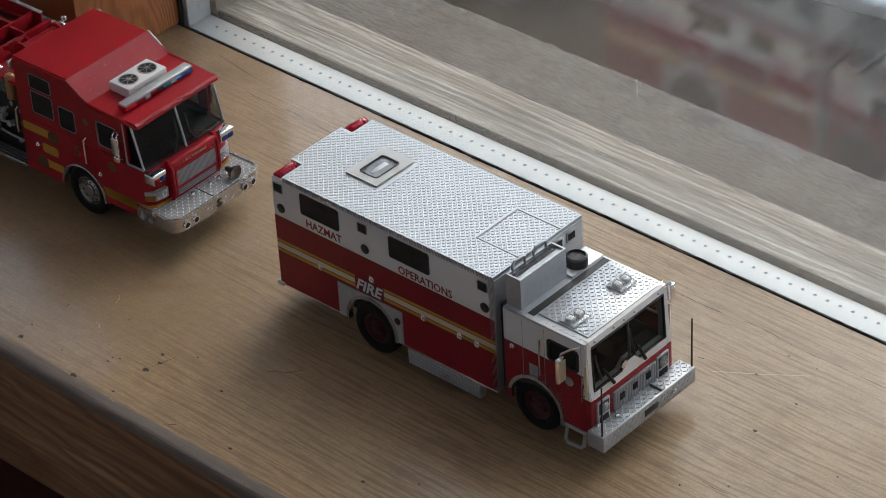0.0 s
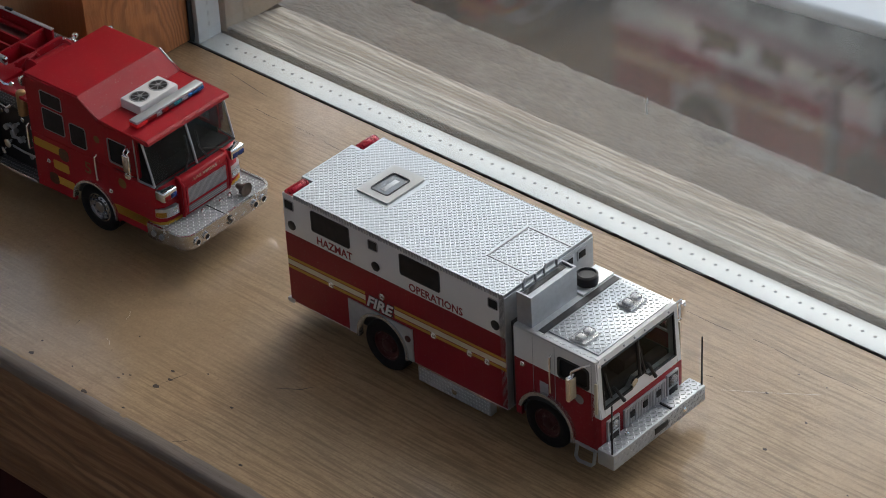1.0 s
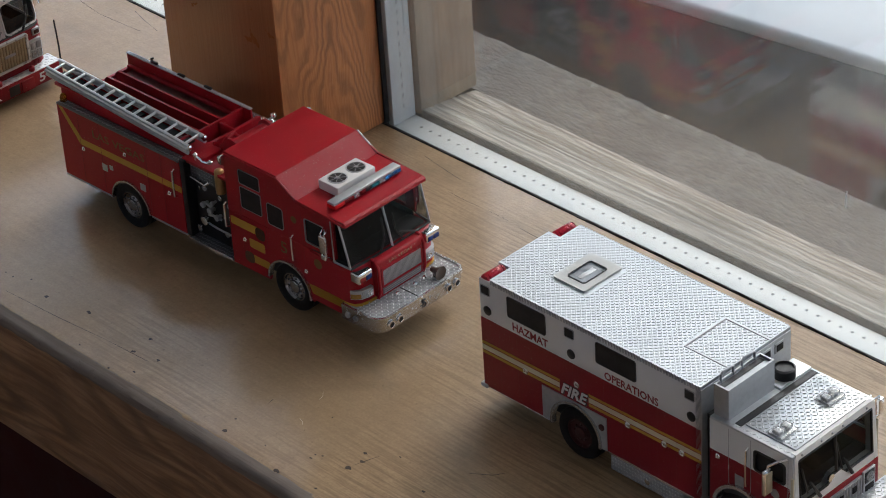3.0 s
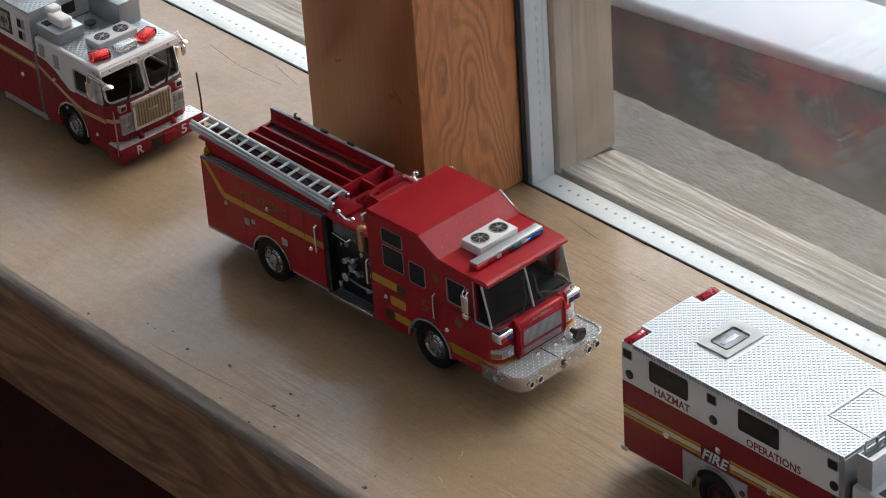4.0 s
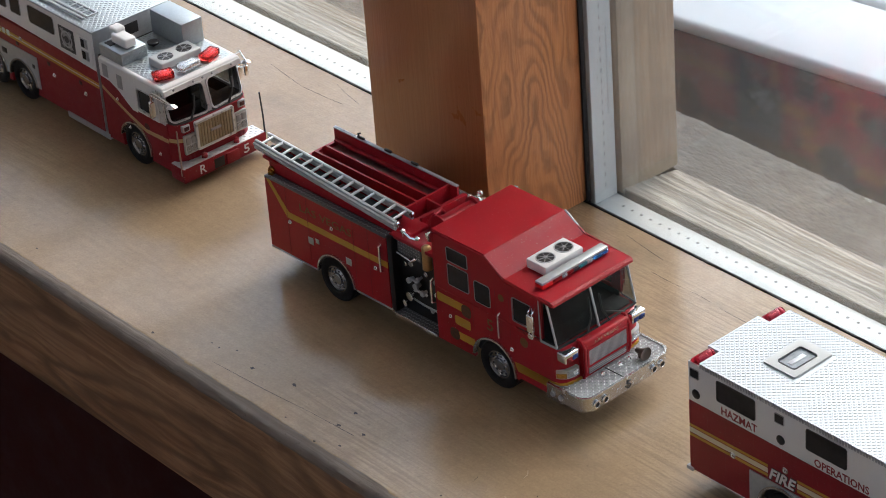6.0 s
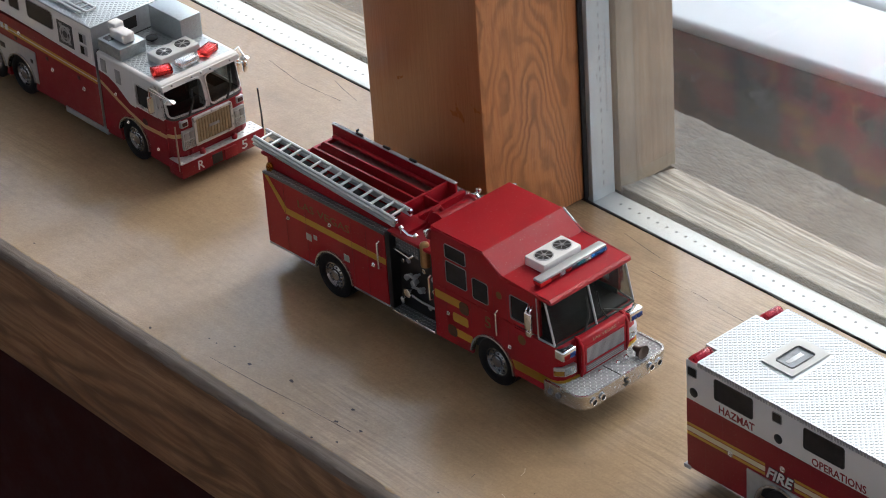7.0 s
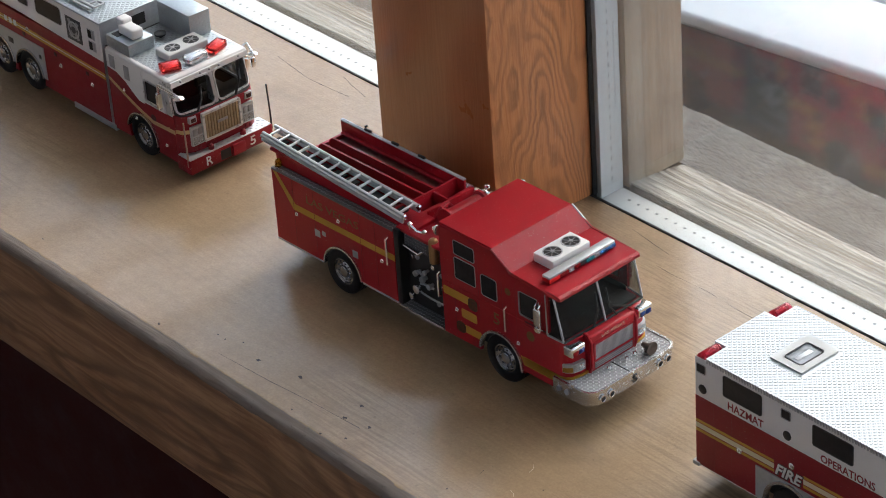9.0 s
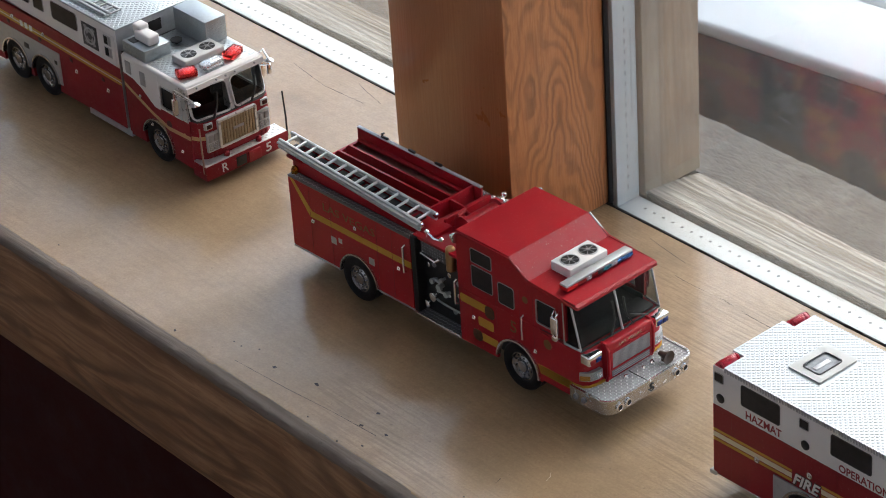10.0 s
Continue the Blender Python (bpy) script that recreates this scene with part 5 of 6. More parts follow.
        wheel(T, 34.3, o(0.1), 8.5, 8.5, side, RIMCHROME)
        wheel(T, 113.2, o(-0.1), 8.7, 5.0, side, RIMCHROME)
        # front lamps
        yc = mid + side * 15.2
        hb = part("warning_lamp", boxed(140.4, 144.4, yc - 3.1, yc + 3.1, 22.4, 25.9, r=0.5, seg=3), CHROME, T, "chrome front warning lamp with red and blue lenses")
        part("lens", boxed(144.0, 144.65, yc - 2.5, yc - 0.1, 22.8, 24.5, r=0.25), DARKRED_LENS if side < 0 else DARKBLUE_LENS, hb)
        part("lens", boxed(144.0, 144.65, yc + 0.1, yc + 2.5, 22.8, 24.5, r=0.25), DARKBLUE_LENS, hb)
        def wrap(pts):
            return [(x, q if side < 0 else W - q) for x, q in pts]
        bm = bmesh.new()
        prism(bm, wrap(((140.0, -0.1), (141.4, 0.5), (143.0, 2.0), (143.7, 4.6), (143.7, 6.6), (141.5, 6.6))), "z", 15.6, 18.8)
        hl = part("headlight", bm, STEEL, T, "small wrap-round headlight")
        bm = bmesh.new()
        prism(bm, wrap(((141.6, 2.2), (143.1, 2.0), (143.85, 4.6), (143.85, 6.2), (142.0, 6.0))), "z", 16.0, 18.4)
        part("lamp_glass", bm, CLEAR, hl)
        bm = bmesh.new()
        lathe(bm, [(1.15, 0), (1.1, 0.4), (0.8, 0.45), (0.6, 0.15), (0.01, 0.1)], 143.6, 5.0 if side < 0 else W - 5.0, 17.2, "x", 16)
        part("reflector", bm, CHROME, hl)
        bm = bmesh.new()
        prism(bm, wrap(((140.2, -0.2), (141.5, 0.3), (143.0, 1.8), (141.6, 2.0))), "z", 15.9, 17.6)
        part("amber_turn_lamp", bm, AMBER, hl, "amber turn lamp")
    # bed floor, dividers, front compartments
    part("bed_floor", boxed(0, 62, 1.2, W - 1.2, 29, 34.6), BEDFLOOR, T)
    part("rear_panel", boxed(0.1, 1.3, 1.2, W - 1.2, 8.4, 36), RED_B, T)
    for y in (13.8, 18.7, 23.6):
        bm = bmesh.new()
        prism(bm, ((3.6, 31), (3.6, 38.2), (5.2, 39.6), (58, 39.6), (58, 31)), "y", y, y + 0.8)
        part("hose_divider", bm, RED_B, T, "red hose-bed divider")
    cap = part("wall_cap", boxed(-0.6, 62, W - 4.2, W - 2.8, 40.6, 41.0, r=0.1), STEEL, T, "silver tread-plate cap on the bed wall")
    lugs("tread", cap, -0.4, 61.8, W - 4.1, W - 2.9, 41.0, 0.9, None, 1.0, 0.2, material=SILVER)
    part("bed_rail", boxed(1, 58, 31.0, 32.4, 36.4, 37.2, r=0.2), RED_B, T)
    part("cross_wall", boxed(57.6, 58.6, 4, W - 4, 31, 40.4, r=0.2), RED_B, T)
    part("cross_wall", boxed(66.0, 67.0, 12, W - 4, 31, 40.0, r=0.2), RED_B, T)
    part("compartment_wall", boxed(58.6, 66.0, 21.6, 22.4, 31, 40.0, r=0.2), RED_B, T)
    part("near_compartment", boxed(58.6, 70.0, 4.0, 12.5, 31, 38.6, r=0.5), RED_B, T)
    part("pump_deck", boxed(62, 85, 1.5, W - 1.5, 36.2, 37.4, r=0.2), RED_B, T)
    bm = bmesh.new()
    lathe(bm, [(1.0, 0), (4.2, 0.3), (4.2, 1.2), (3.2, 1.6), (3.2, 15.4), (4.2, 15.8), (4.2, 16.8), (1.0, 17)], 74.5, 12.5, 39.2, "y", 24)
    part("hose_reel", bm, RED_B, T, "red hose reel behind the cab")
    bm = bmesh.new()
    tube(bm, [(69, 13, 38), (70.4, 15, 41.6), (70, 18, 41.8), (69.4, 20.4, 38.6)], 0.8, 10)
    part("red_pipe", bm, RED_B, T)
    bm = bmesh.new()
    for x, y, z, r in ((70.2, W - 3.6, 38.6, 1.2), (72.4, W - 4.6, 40.2, 1.0), (74.2, W - 3.4, 39.0, 1.3), (71.6, W - 2.4, 41.0, 0.8), (75.6, W - 5.2, 38.6, 1.0), (67.2, W - 3.4, 38.2, 0.9)):
        r *= 1.35
        lathe(bm, [(0.01, -r), (r * 0.8, -r * 0.6), (r, 0), (r * 0.8, r * 0.6), (0.01, r)], x, y, z + 0.4, "z", 12)
    tube(bm, [(67, W - 3, 38.4), (71, W - 4, 40.4), (75.5, W - 3.5, 39)], 0.5, 8)
    part("deck_fittings", bm, CHROME, T, "chrome pump fittings")
    bm = bmesh.new()
    tube(bm, [(67.5, 3.0, 37.6), (67.5, 3.0, 39.6), (71.5, 2.6, 38.6), (75.0, 3.0, 39.0)], 0.45, 8)
    for x, z in ((67.5, 39.8), (74.6, 39.6)):
        lathe(bm, [(0.01, -0.9), (0.8, -0.5), (0.9, 0.2), (0.01, 0.9)], x, 3.0, z, "z", 12)
    part("deck_fittings", bm, CHROME, T, "chrome pump fittings")
    bm = bmesh.new()
    tube(bm, [(44, 16.6, 32.4), (47, 16.9, 33.2), (51, 17.2, 33.0), (56, 17.4, 33.2)], [0.5, 0.7, 0.5, 0.7], 8)
    part("hose_nozzle", bm, BLACK, T, "black nozzle lying in the bed")
    for x in (11.6, 25.6, 39.0):
        bm = bmesh.new()
        box(bm, x, x + 3.4, W - 3.9, W - 3.0, 41.0, 41.9, 0.25)
        if x < 20:
            tube(bm, [(x + 0.6, W - 3.4, 41.6), (x + 0.4, W - 3.4, 42.6), (x + 1.2, W - 3.2, 42.9)], 0.35, 6)
        part("wall_clip", bm, BLACK, T, "black clip on the bed wall")
    # ladder
    ends = (Vector((-9.0, 4.9, 44.6)), Vector((66.0, 1.9, 42.9)), Vector((-9.5, 10.8, 44.6)), Vector((65.2, 9.2, 42.9)))
    ladder = empty_part("ladder", T, "silver extension ladder on the bed side")
    for p, q, s in ((ends[0], ends[1], 1), (ends[2], ends[3], -1)):
        for dy, dz, r in ((0, 0, 0.62), (0, -1.3, 0.5), (-0.9 * s, -0.7, 0.55), (-0.5 * s, -2.3, 0.6)):
            g = Vector((0, dy, dz))
            bm = bmesh.new()
            tube(bm, [p + g, q + g], r, 8)
            part("ladder_rail", bm, SILVER, ladder)
    for k in range(14):
        f = (k + 0.6) / 14
        p, q = ends[0].lerp(ends[1], f), ends[2].lerp(ends[3], f)
        bm = bmesh.new()
        tube(bm, [p, q], 0.48, 8)
        part("rung", bm, SILVER, ladder)
    bm = bmesh.new()
    for e in (ends[1], ends[3]):
        lathe(bm, [(0.01, 0), (1.0, 0.1), (1.0, 0.9), (0.01, 1.0)], e.x + 0.2, e.y - 0.5, e.z - 0.6, "y", 12)
    part("ladder_foot", bm, CHROME, ladder)
    for k in range(11):
        f = (k + 0.75) / 12
        p, q = ends[0].lerp(ends[1], f), ends[2].lerp(ends[3], f)
        part("ladder_slat", boxed(p.x - 1.4, p.x + 3.6, p.y + 1.2, q.y - 1.2, p.z - 2.9, p.z - 2.3), BLACK, ladder)
    for x, z in ((2.5, 41.8), (57.0, 40.8)):
        part("ladder_bracket", boxed(x - 6 if x < 10 else x, x + 2, 2.8, 12.0, z - 1.2, z, r=0.3), RED_B, T, "red ladder bracket")
    bm = bmesh.new()
    lathe(bm, [(1.2, 0), (1.2, 1.8), (0.8, 2.6), (0.01, 2.8)], 1.6, 2.0, 36.7, "z", 14)
    part("amber_lamp", bm, AMBER, T, "small amber rear lamp")
    # cab roof and shell
    bm = bmesh.new()
    prism(bm, roof_x, "y", 0.0, W)
    bmesh.ops.bevel(bm, geom=[e for e in bm.edges if abs(e.verts[0].co.y - e.verts[1].co.y) < 0.1 and e.verts[0].co.z + e.verts[1].co.z > 84], offset=0.5, segments=3, affect="EDGES")
    roof = part("cab_roof", bm, RED_B, T, "red cab roof with a sloping step", smooth=18.0)
    # far edge line is silver: the edge highlight is put into its colour
    for side, y in ((-1, 0.1), (1, W - 0.1)):
        bm = bmesh.new()
        tube(bm, [(109.6, y, 48.9), (118.1, y, 43.4)], 0.32, 6)
        part("roof_edge_line", bm, STEEL if side > 0 else RED_B, roof)
    for k in range(6):
        bm = bmesh.new()
        tube(bm, [(139.6, 5.4 + 5.2 * k, 42.9), (139.9, 6.4 + 5.2 * k, 43.1), (139.6, 7.4 + 5.2 * k, 42.9)], [0.12, 0.17, 0.12], 8)
        part("roof_marker", bm, RED_B, roof)
    part("cab_back", boxed(85.0, 86.0, 1.1, W - 1.1, 8, 48), RED_B, T)
    part("underbody", boxed(2, 139, 7, W - 7, 4.5, 9.5), BLACK, T)
    for y, z in ((1.2, 41.2), (W - 1.5, 28.5)):
        part("door_lining", boxed(113.2, 134, y, y + 0.3, 19, z), SEAT, T)
    part("pillar_lining", boxed(113.2, 120.6, W - 1.5, W - 1.2, 28.5, 41.2), SEAT, T)
    part("headlining", boxed(114, 137, 1.3, W - 1.3, 41.2, 41.6), SEAT, T)
    part("nose_lining", boxed(122.8, 138.4, 1.2, W - 1.2, 26.3, 26.65), SEAT, T)
    part("cab_floor", boxed(86, 139, 1.1, W - 1.1, 17, 19), SEAT, T)
    part("cab_divider", boxed(112, 113.2, 1.2, W - 1.2, 19, 45), SEAT, T)
    part("dashboard", boxed(132, 139.4, 1.6, W - 1.6, 22, 27.2, r=0.8), SEAT, T)
    for y in (4.5, W - 13):
        bm = bmesh.new()
        box(bm, 119, 127, y, y + 8.5, 19, 26, 1.0)
        box(bm, 117.5, 120, y, y + 8.5, 24, 37, 1.0)
        part("seat", bm, SEAT, T, "dark grey seat")
    # fan unit and light bar on the front roof
    ac = part("fan_unit", boxed(118.4, 127.4, 10.0, 26.8, 43.3, 46.8, r=0.45), WHITE, T, "white roof unit with two round fans")
    for y in (14.3, 22.5):
        bm = bmesh.new()
        lathe(bm, [(3.3, 0), (3.3, 0.2), (2.9, 0.25), (2.9, 0.05)], 122.9, y, 46.75, "z", 28)
        part("fan_ring", bm, STEEL, ac)
        bm = bmesh.new()
        lathe(bm, [(2.95, 0), (2.95, 0.08)], 122.9, y, 46.78, "z", 28)
        part("fan_hole", bm, BLACK, ac, "dark round fan opening")
        bm = bmesh.new()
        for k in range(7):
            a = 2 * math.pi * k / 7
            tube(bm, [(122.9, y, 46.95), (122.9 + 2.9 * math.cos(a), y + 2.9 * math.sin(a), 46.95)], 0.14, 4)
        lathe(bm, [(0.7, 0), (0.7, 0.3), (0.3, 0.4)], 122.9, y, 46.85, "z", 12)
        part("fan_guard", bm, GREY, ac)
    bar = part("light_bar", boxed(128.8, 132.2, 3.6, 33.2, 45.0, 46.0, r=0.3), STEEL, T, "light bar with red, clear and blue lenses")
    bm = bmesh.new()
    for y in (7, 29.8):
        box(bm, 129.6, 131.4, y - 0.8, y + 0.8, 43.0, 44.0)
    part("bar_foot", bm, BLACK, bar)
    for a, b, m in ((3.6, 8.2, REDLENS), (8.3, 12.2, DARKRED_LENS), (12.3, 14.6, CLEAR), (14.7, 17.4, DARKRED_LENS), (17.5, 19.8, BLACK), (19.9, 23.5, TEAL_LENS), (23.6, 26.2, CLEAR), (26.3, 33.2, BLUELENS)):
        part("bar_lens", boxed(128.7, 132.4, a, b, 43.7, 45.1, r=0.25), m, bar)
    # windscreen in two halves
    for a, b in ((0.8, mid), (mid, W - 0.8)):
        bm = bmesh.new()
        bm.faces.new([bm.verts.new(p) for p in ((136.6 if a < 5 else 137.4, a, 41.8), (137.4 if a < 5 else 136.6, b, 41.8), (141.2 if a < 5 else 140.4, b, 26.8), (140.4 if a < 5 else 141.2, a, 26.8))])
        part("windscreen", bm, PANE, T, "clear windscreen half", smooth=0)
    bm = bmesh.new()
    tube(bm, [(137.6, mid, 41.9), (141.4, mid, 26.8)], 0.4, 6)
    part("windscreen_divider", bm, STEEL, T, "silver windscreen divider")
    bm = bmesh.new()
    tube(bm, [(140.5, 0.7, 26.6), (141.3, mid, 26.6), (140.5, W - 0.7, 26.6)], 0.5, 6)
    part("windscreen_sill", bm, BLACK, T)
    for p in ([(141.8, 13, 27.0), (141.0, 15.5, 31.6), (139.4, 16.2, 37.6)], [(141.8, 23, 27.0), (141.0, 20.6, 31.6), (139.6, 20.8, 37.2)], [(142.0, 29.4, 27.2), (141.4, 21.6, 30.8)], [(142.0, 12.2, 27.2), (141.2, 14.6, 30.0)]):
        bm = bmesh.new()
        tube(bm, p, 0.32, 6)
        part("wiper", bm, BLACK, T, "black windscreen wiper")
    # nose, grille and bumper
    plan = [(122.6, 0), (138.6, 0), (141.0, 0.6), (142.6, 2.2), (143.2, 5), (143.4, 9), (143.4, W - 9), (143.2, W - 5), (142.6, W - 2.2), (141.0, W - 0.6), (138.6, W), (122.6, W)]
    bm = bmesh.new()
    prism(bm, plan, "z", 8, 26.4)
    for v in bm.verts:
        if v.co.z > 20 and v.co.x > 138:
            v.co.x -= 0.30 * (v.co.x - 138)
    nose = part("nose", bm, RED_B, T, "red rounded nose")
    bm = bmesh.new()
    o2 = [(x + (0.12 if x > 136 else 0), y + (-0.1 if y < 3 else 0.1 if y > W - 3 else 0)) for x, y in plan]
    prism(bm, o2, "z", 10.6, 13.7)
    part("stripe", bm, YELLOW, nose, "yellow stripe round the nose")
    part("grille_housing", boxed(141.0, 144.6, 8.0, W - 8.0, 13.0, 26.8, r=0.9, seg=3), RED_B, T, "red raised grille housing")
    gr = part("grille", boxed(144.4, 145.0, 9.7, W - 9.7, 17.5, 23.5, r=0.2), GRILLE, T, "grey mesh grille")
    bm = bmesh.new()
    for k in range(34):
        box(bm, 144.95, 145.08, 9.95 + 0.51 * k, 10.17 + 0.51 * k, 17.8, 23.2)
    part("grille_mesh", bm, STEEL, gr)
    part("lower_slot", boxed(144.3, 144.75, 9.8, W - 9.8, 14.2, 16.5, r=0.2), GRILLE, T, "grey lower grille slot")
    for k in range(3):
        part("grille_rib", boxed(144.5, 144.95, 10.2, W - 10.2, 14.45 + 0.7 * k, 14.65 + 0.7 * k, r=0.05), STEEL, T)
    bm = bmesh.new()
    ring(bm, rr(9.2, W - 9.2, 17.0, 24.0, 0.5), rr(9.9, W - 9.9, 17.7, 23.3, 0.3), "x", 144.5, 145.15)
    part("grille_surround", bm, RED_B, T)
    for y in (8.3, W - 8.3):
        bm = bmesh.new()
        tube(bm, [(143.9, y, 13.2), (144.9, y, 16.0), (144.9, y, 24.6), (143.2, y, 26.9), (141.8, y, 27.0)], 0.55, 10)
        part("grille_post", bm, RED_B, T, "rounded red upright beside the grille")
    lettering("lettering", "LAS VEGAS", 1.1, T, CHROME, FRONT(144.65, mid, 25.1), 10.4, 0.10)
    for y in (5.6, W - 5.6):
        bm = bmesh.new()
        lathe(bm, [(0.01, 0), (1.5, 0.05), (1.5, 0.2)], 143.1, y, 12.2, "x", 16)
        part("oval_badge", bm, GREY, nose)
    def bplan(d):
        r = 4.6 - d
        near = [(149.2 + r * math.sin(radians(a)), 3.2 - r * math.cos(radians(a))) for a in range(15, 91, 15)]
        far = [(149.2 + r * math.cos(radians(a)), W - 2.6 + r * math.sin(radians(a))) for a in range(0, 91, 15)]
        return [(136.8, -1.4 + d), (149.2, -1.4 + d)] + near + far + [(136.8, W + 2.0 - d)]
    bm = bmesh.new()
    prism(bm, bplan(0), "z", 7.8, 12.8)
    for v in bm.verts:
        if v.co.z < 8 and v.co.x > 140:
            v.co.x -= 0.5
            v.co.y += 0.5 if v.co.y < 3 else -0.5 if v.co.y > W - 3 else 0
    bmp = part("bumper", bm, BUMPERMETAL, T, "silver front bumper with rounded corners", smooth=40)
    bm = bmesh.new()
    ring(bm, bplan(0.0), bplan(0.8), "z", 12.8, 13.3)
    part("bumper_lip", bm, BUMPERMETAL, bmp)
    bm = bmesh.new()
    prism(bm, bplan(0.9), "z", 12.75, 12.95)
    part("tread_plate", bm, GREY, bmp, "silver tread plate on the bumper")
    lugs("tread", bmp, 142, 153.0, -0.4, W + 0.4, 12.95, 1.25, lambda x, y: x < 149.2 or math.hypot(max(0, x - 149.2), max(0, 3.2 - y, y - W + 2.6)) < 3.7, 1.0, 0.26, material=SILVER)
    part("bumper_seam", boxed(144.8, 152.8, 17.0, 17.3, 12.8, 13.1), BLACK, bmp)
    lettering("lettering", "5", 2.8, bmp, BLACK, FRONT(153.8, mid, 10.3), 2.0, 0.12)
    for y in (3.6, 7.6, W - 7.0, W - 3.2):
        bm = bmesh.new()
        lathe(bm, [(1.4, 0), (1.4, 0.5), (1.0, 0.55), (0.8, 0.15), (0.01, 0.1)], 153.75 if 3.2 < y < 33 else 153.6, y, 10.1, "x", 18)
        part("bumper_lamp", bm, CHROME, bmp, "round chrome lamp set in the bumper")
        bm = bmesh.new()
        lathe(bm, [(0.8, 0), (0.8, 0.45), (0.01, 0.5)], 153.75 if 3.2 < y < 33 else 153.6, y, 10.1, "x", 14)
        part("lamp_lens", bm, DARKGLASS, bmp)
    for x in (139.5, 143.0):
        bm = bmesh.new()
        lathe(bm, [(1.0, 0), (1.0, -0.4), (0.6, -0.5)], x, -1.4, 10.2, "y", 14)
        part("bumper_lamp", bm, GREY, bmp)
    bm = bmesh.new()
    lathe(bm, [(0.8, -3.2), (1.2, -1.2), (2.3, 0.6), (2.4, 1.0), (1.8, 0.8), (0.01, 0.2)], 150.6, 28.8, 15.2, "x", 20)
    box(bm, 148.6, 150.4, 28.2, 29.4, 12.8, 15.0)
    part("siren", bm, SIREN, bmp, "dark round siren on the bumper")
    bm = bmesh.new()
    for x, y in ((147.4, 21.4), (146.8, 14.0), (147.2, 25.4)):
        lathe(bm, [(0.9, 0), (0.9, 0.6), (0.5, 1.2), (0.01, 1.3)], x, y, 12.85, "z", 12)
    part("bumper_fitting", bm, CHROME, bmp)
    return T


build_pumper()


# ---- red and white rescue truck ----
def build_rescue():
    W = 35.4
    mid = W / 2
    T = empty("rescue_truck", pose(-0.2440, -0.0925, 0, 0, 0, 0), "red and white diecast rescue truck with silver roof lockers", "model truck", "diecast fire trucks")
    for side, y in ((-1, 0.0), (1, W)):
        o = lambda d: y + side * d
        bm = bmesh.new()
        prism(bm, body_side_poly(-16, 80, 5.0, 32, ((6.6, 8.2, 9.4), (27.0, 8.2, 9.4))), "y", y, o(-1.2))
        lower = part("lower_side", bm, RED, T, "red lower side with gold stripes")
        bm = bmesh.new()
        prism(bm, ((-16, 34.8), (80, 31.2), (80, 47), (-16, 47)), "y", o(0.02), o(-1.2))
        upper = part("upper_side", bm, WHITE, T, "white upper side")
        for lo, hi, m in ((0.0, 0.8, YELLOW), (1.0, 1.6, CREAM), (1.8, 2.5, YELLOW)):
            bm = bmesh.new()
            prism(bm, ((-16, 26.0 + lo), (80, 23.8 + lo), (80, 23.8 + hi), (-16, 26.0 + hi)), "y", y, o(0.07))
            part("stripe", bm, m, lower)
        for x in (40.0, 59.5, 78.6):
            part("panel_groove", boxed(x - 0.09, x + 0.09, *sorted((o(0.03), o(-0.3))), 6, 31), DKRED, lower)
        for x, z in ((7.6, 27.8), (28.8, 27.2), (49.7, 18.8), (70.4, 18.3)):
            knob("latch", lower, x, y, z, side, 1.0)
        for x, z in ((45.6, 23.0), (66.6, 22.4), (3.0, 25.0), (24.6, 24.4)):
            part("small_plate", boxed(x, x + 1.9, *sorted((y, o(0.15))), z - 1.2, z + 0.4, r=0.1), RIMRED, lower)
        for k in range(3):
            part("small_marks", boxed(12.6 + 3.2 * k, 14.6 + 3.2 * k, *sorted((y, o(0.12))), 25.6, 28.0, r=0.1), WHITE, lower, "unreadable pale marks")
        dark_window(upper, 37.4, 54.4, 37.6, 45.0, y, side, GREY, 1.3)
        dark_window(upper, 4.0, 22.0, 38.2, 45.4, y, side, GREY, 1.3)
        dark_window(upper, 25.0, 31.6, 38.0, 45.2, y, side, GREY, 0.6)
        em = part("emblem_panel", boxed(57.4, 67.4, *sorted((y, o(0.1))), 33.8, 43.6, r=0.05), EMBLEMGREY, upper, "dark printed emblem panel")
        bm = bmesh.new()
        prism(bm, ((58.6, 42.6), (60.6, 42.8), (62.4, 40.8), (64.4, 42.6), (66.2, 42.0), (64.0, 38.6), (66.0, 35.2), (64.2, 34.8), (62.4, 37.0), (60.4, 34.8), (58.8, 35.6), (60.8, 38.8)), "y", y, o(0.2))
        part("emblem_shape", bm, GREY, em)
        bm = bmesh.new()
        ring(bm, circle(62.4, 38.7, 3.6, 20), circle(62.4, 38.7, 2.9, 20), "y", y, o(0.24))
        part("emblem_ring", bm, STEEL, em)
        bm = bmesh.new()
        lathe(bm, [(1.5, 0), (1.5, side * 0.26), (0.01, side * 0.27)], 62.4, y, 38.7, "y", 14)
        part("emblem_disc", bm, EMBLEMGREY, em)
        pp = part("light_panel", boxed(69.6, 78.6, *sorted((y, o(0.25))), 32.8, 44.0, r=0.2), WHITE, upper, "white panel with two square dark lamps")
        for z in (34.4, 39.4):
            part("square_lamp", boxed(71.8, 76.6, *sorted((y, o(0.4))), z - 0.4, z + 3.8, r=0.2), STEEL, pp, "silver framed square lamp")
            part("lens", boxed(72.3, 74.6, *sorted((y, o(0.5))), z, z + 3.4, r=0.15), DARKGLASS, pp)
            part("lens", boxed(74.8, 76.2, *sorted((y, o(0.5))), z, z + 3.4, r=0.15), GREY, pp)
        # silver wheel panel with two arches
        bm = bmesh.new()
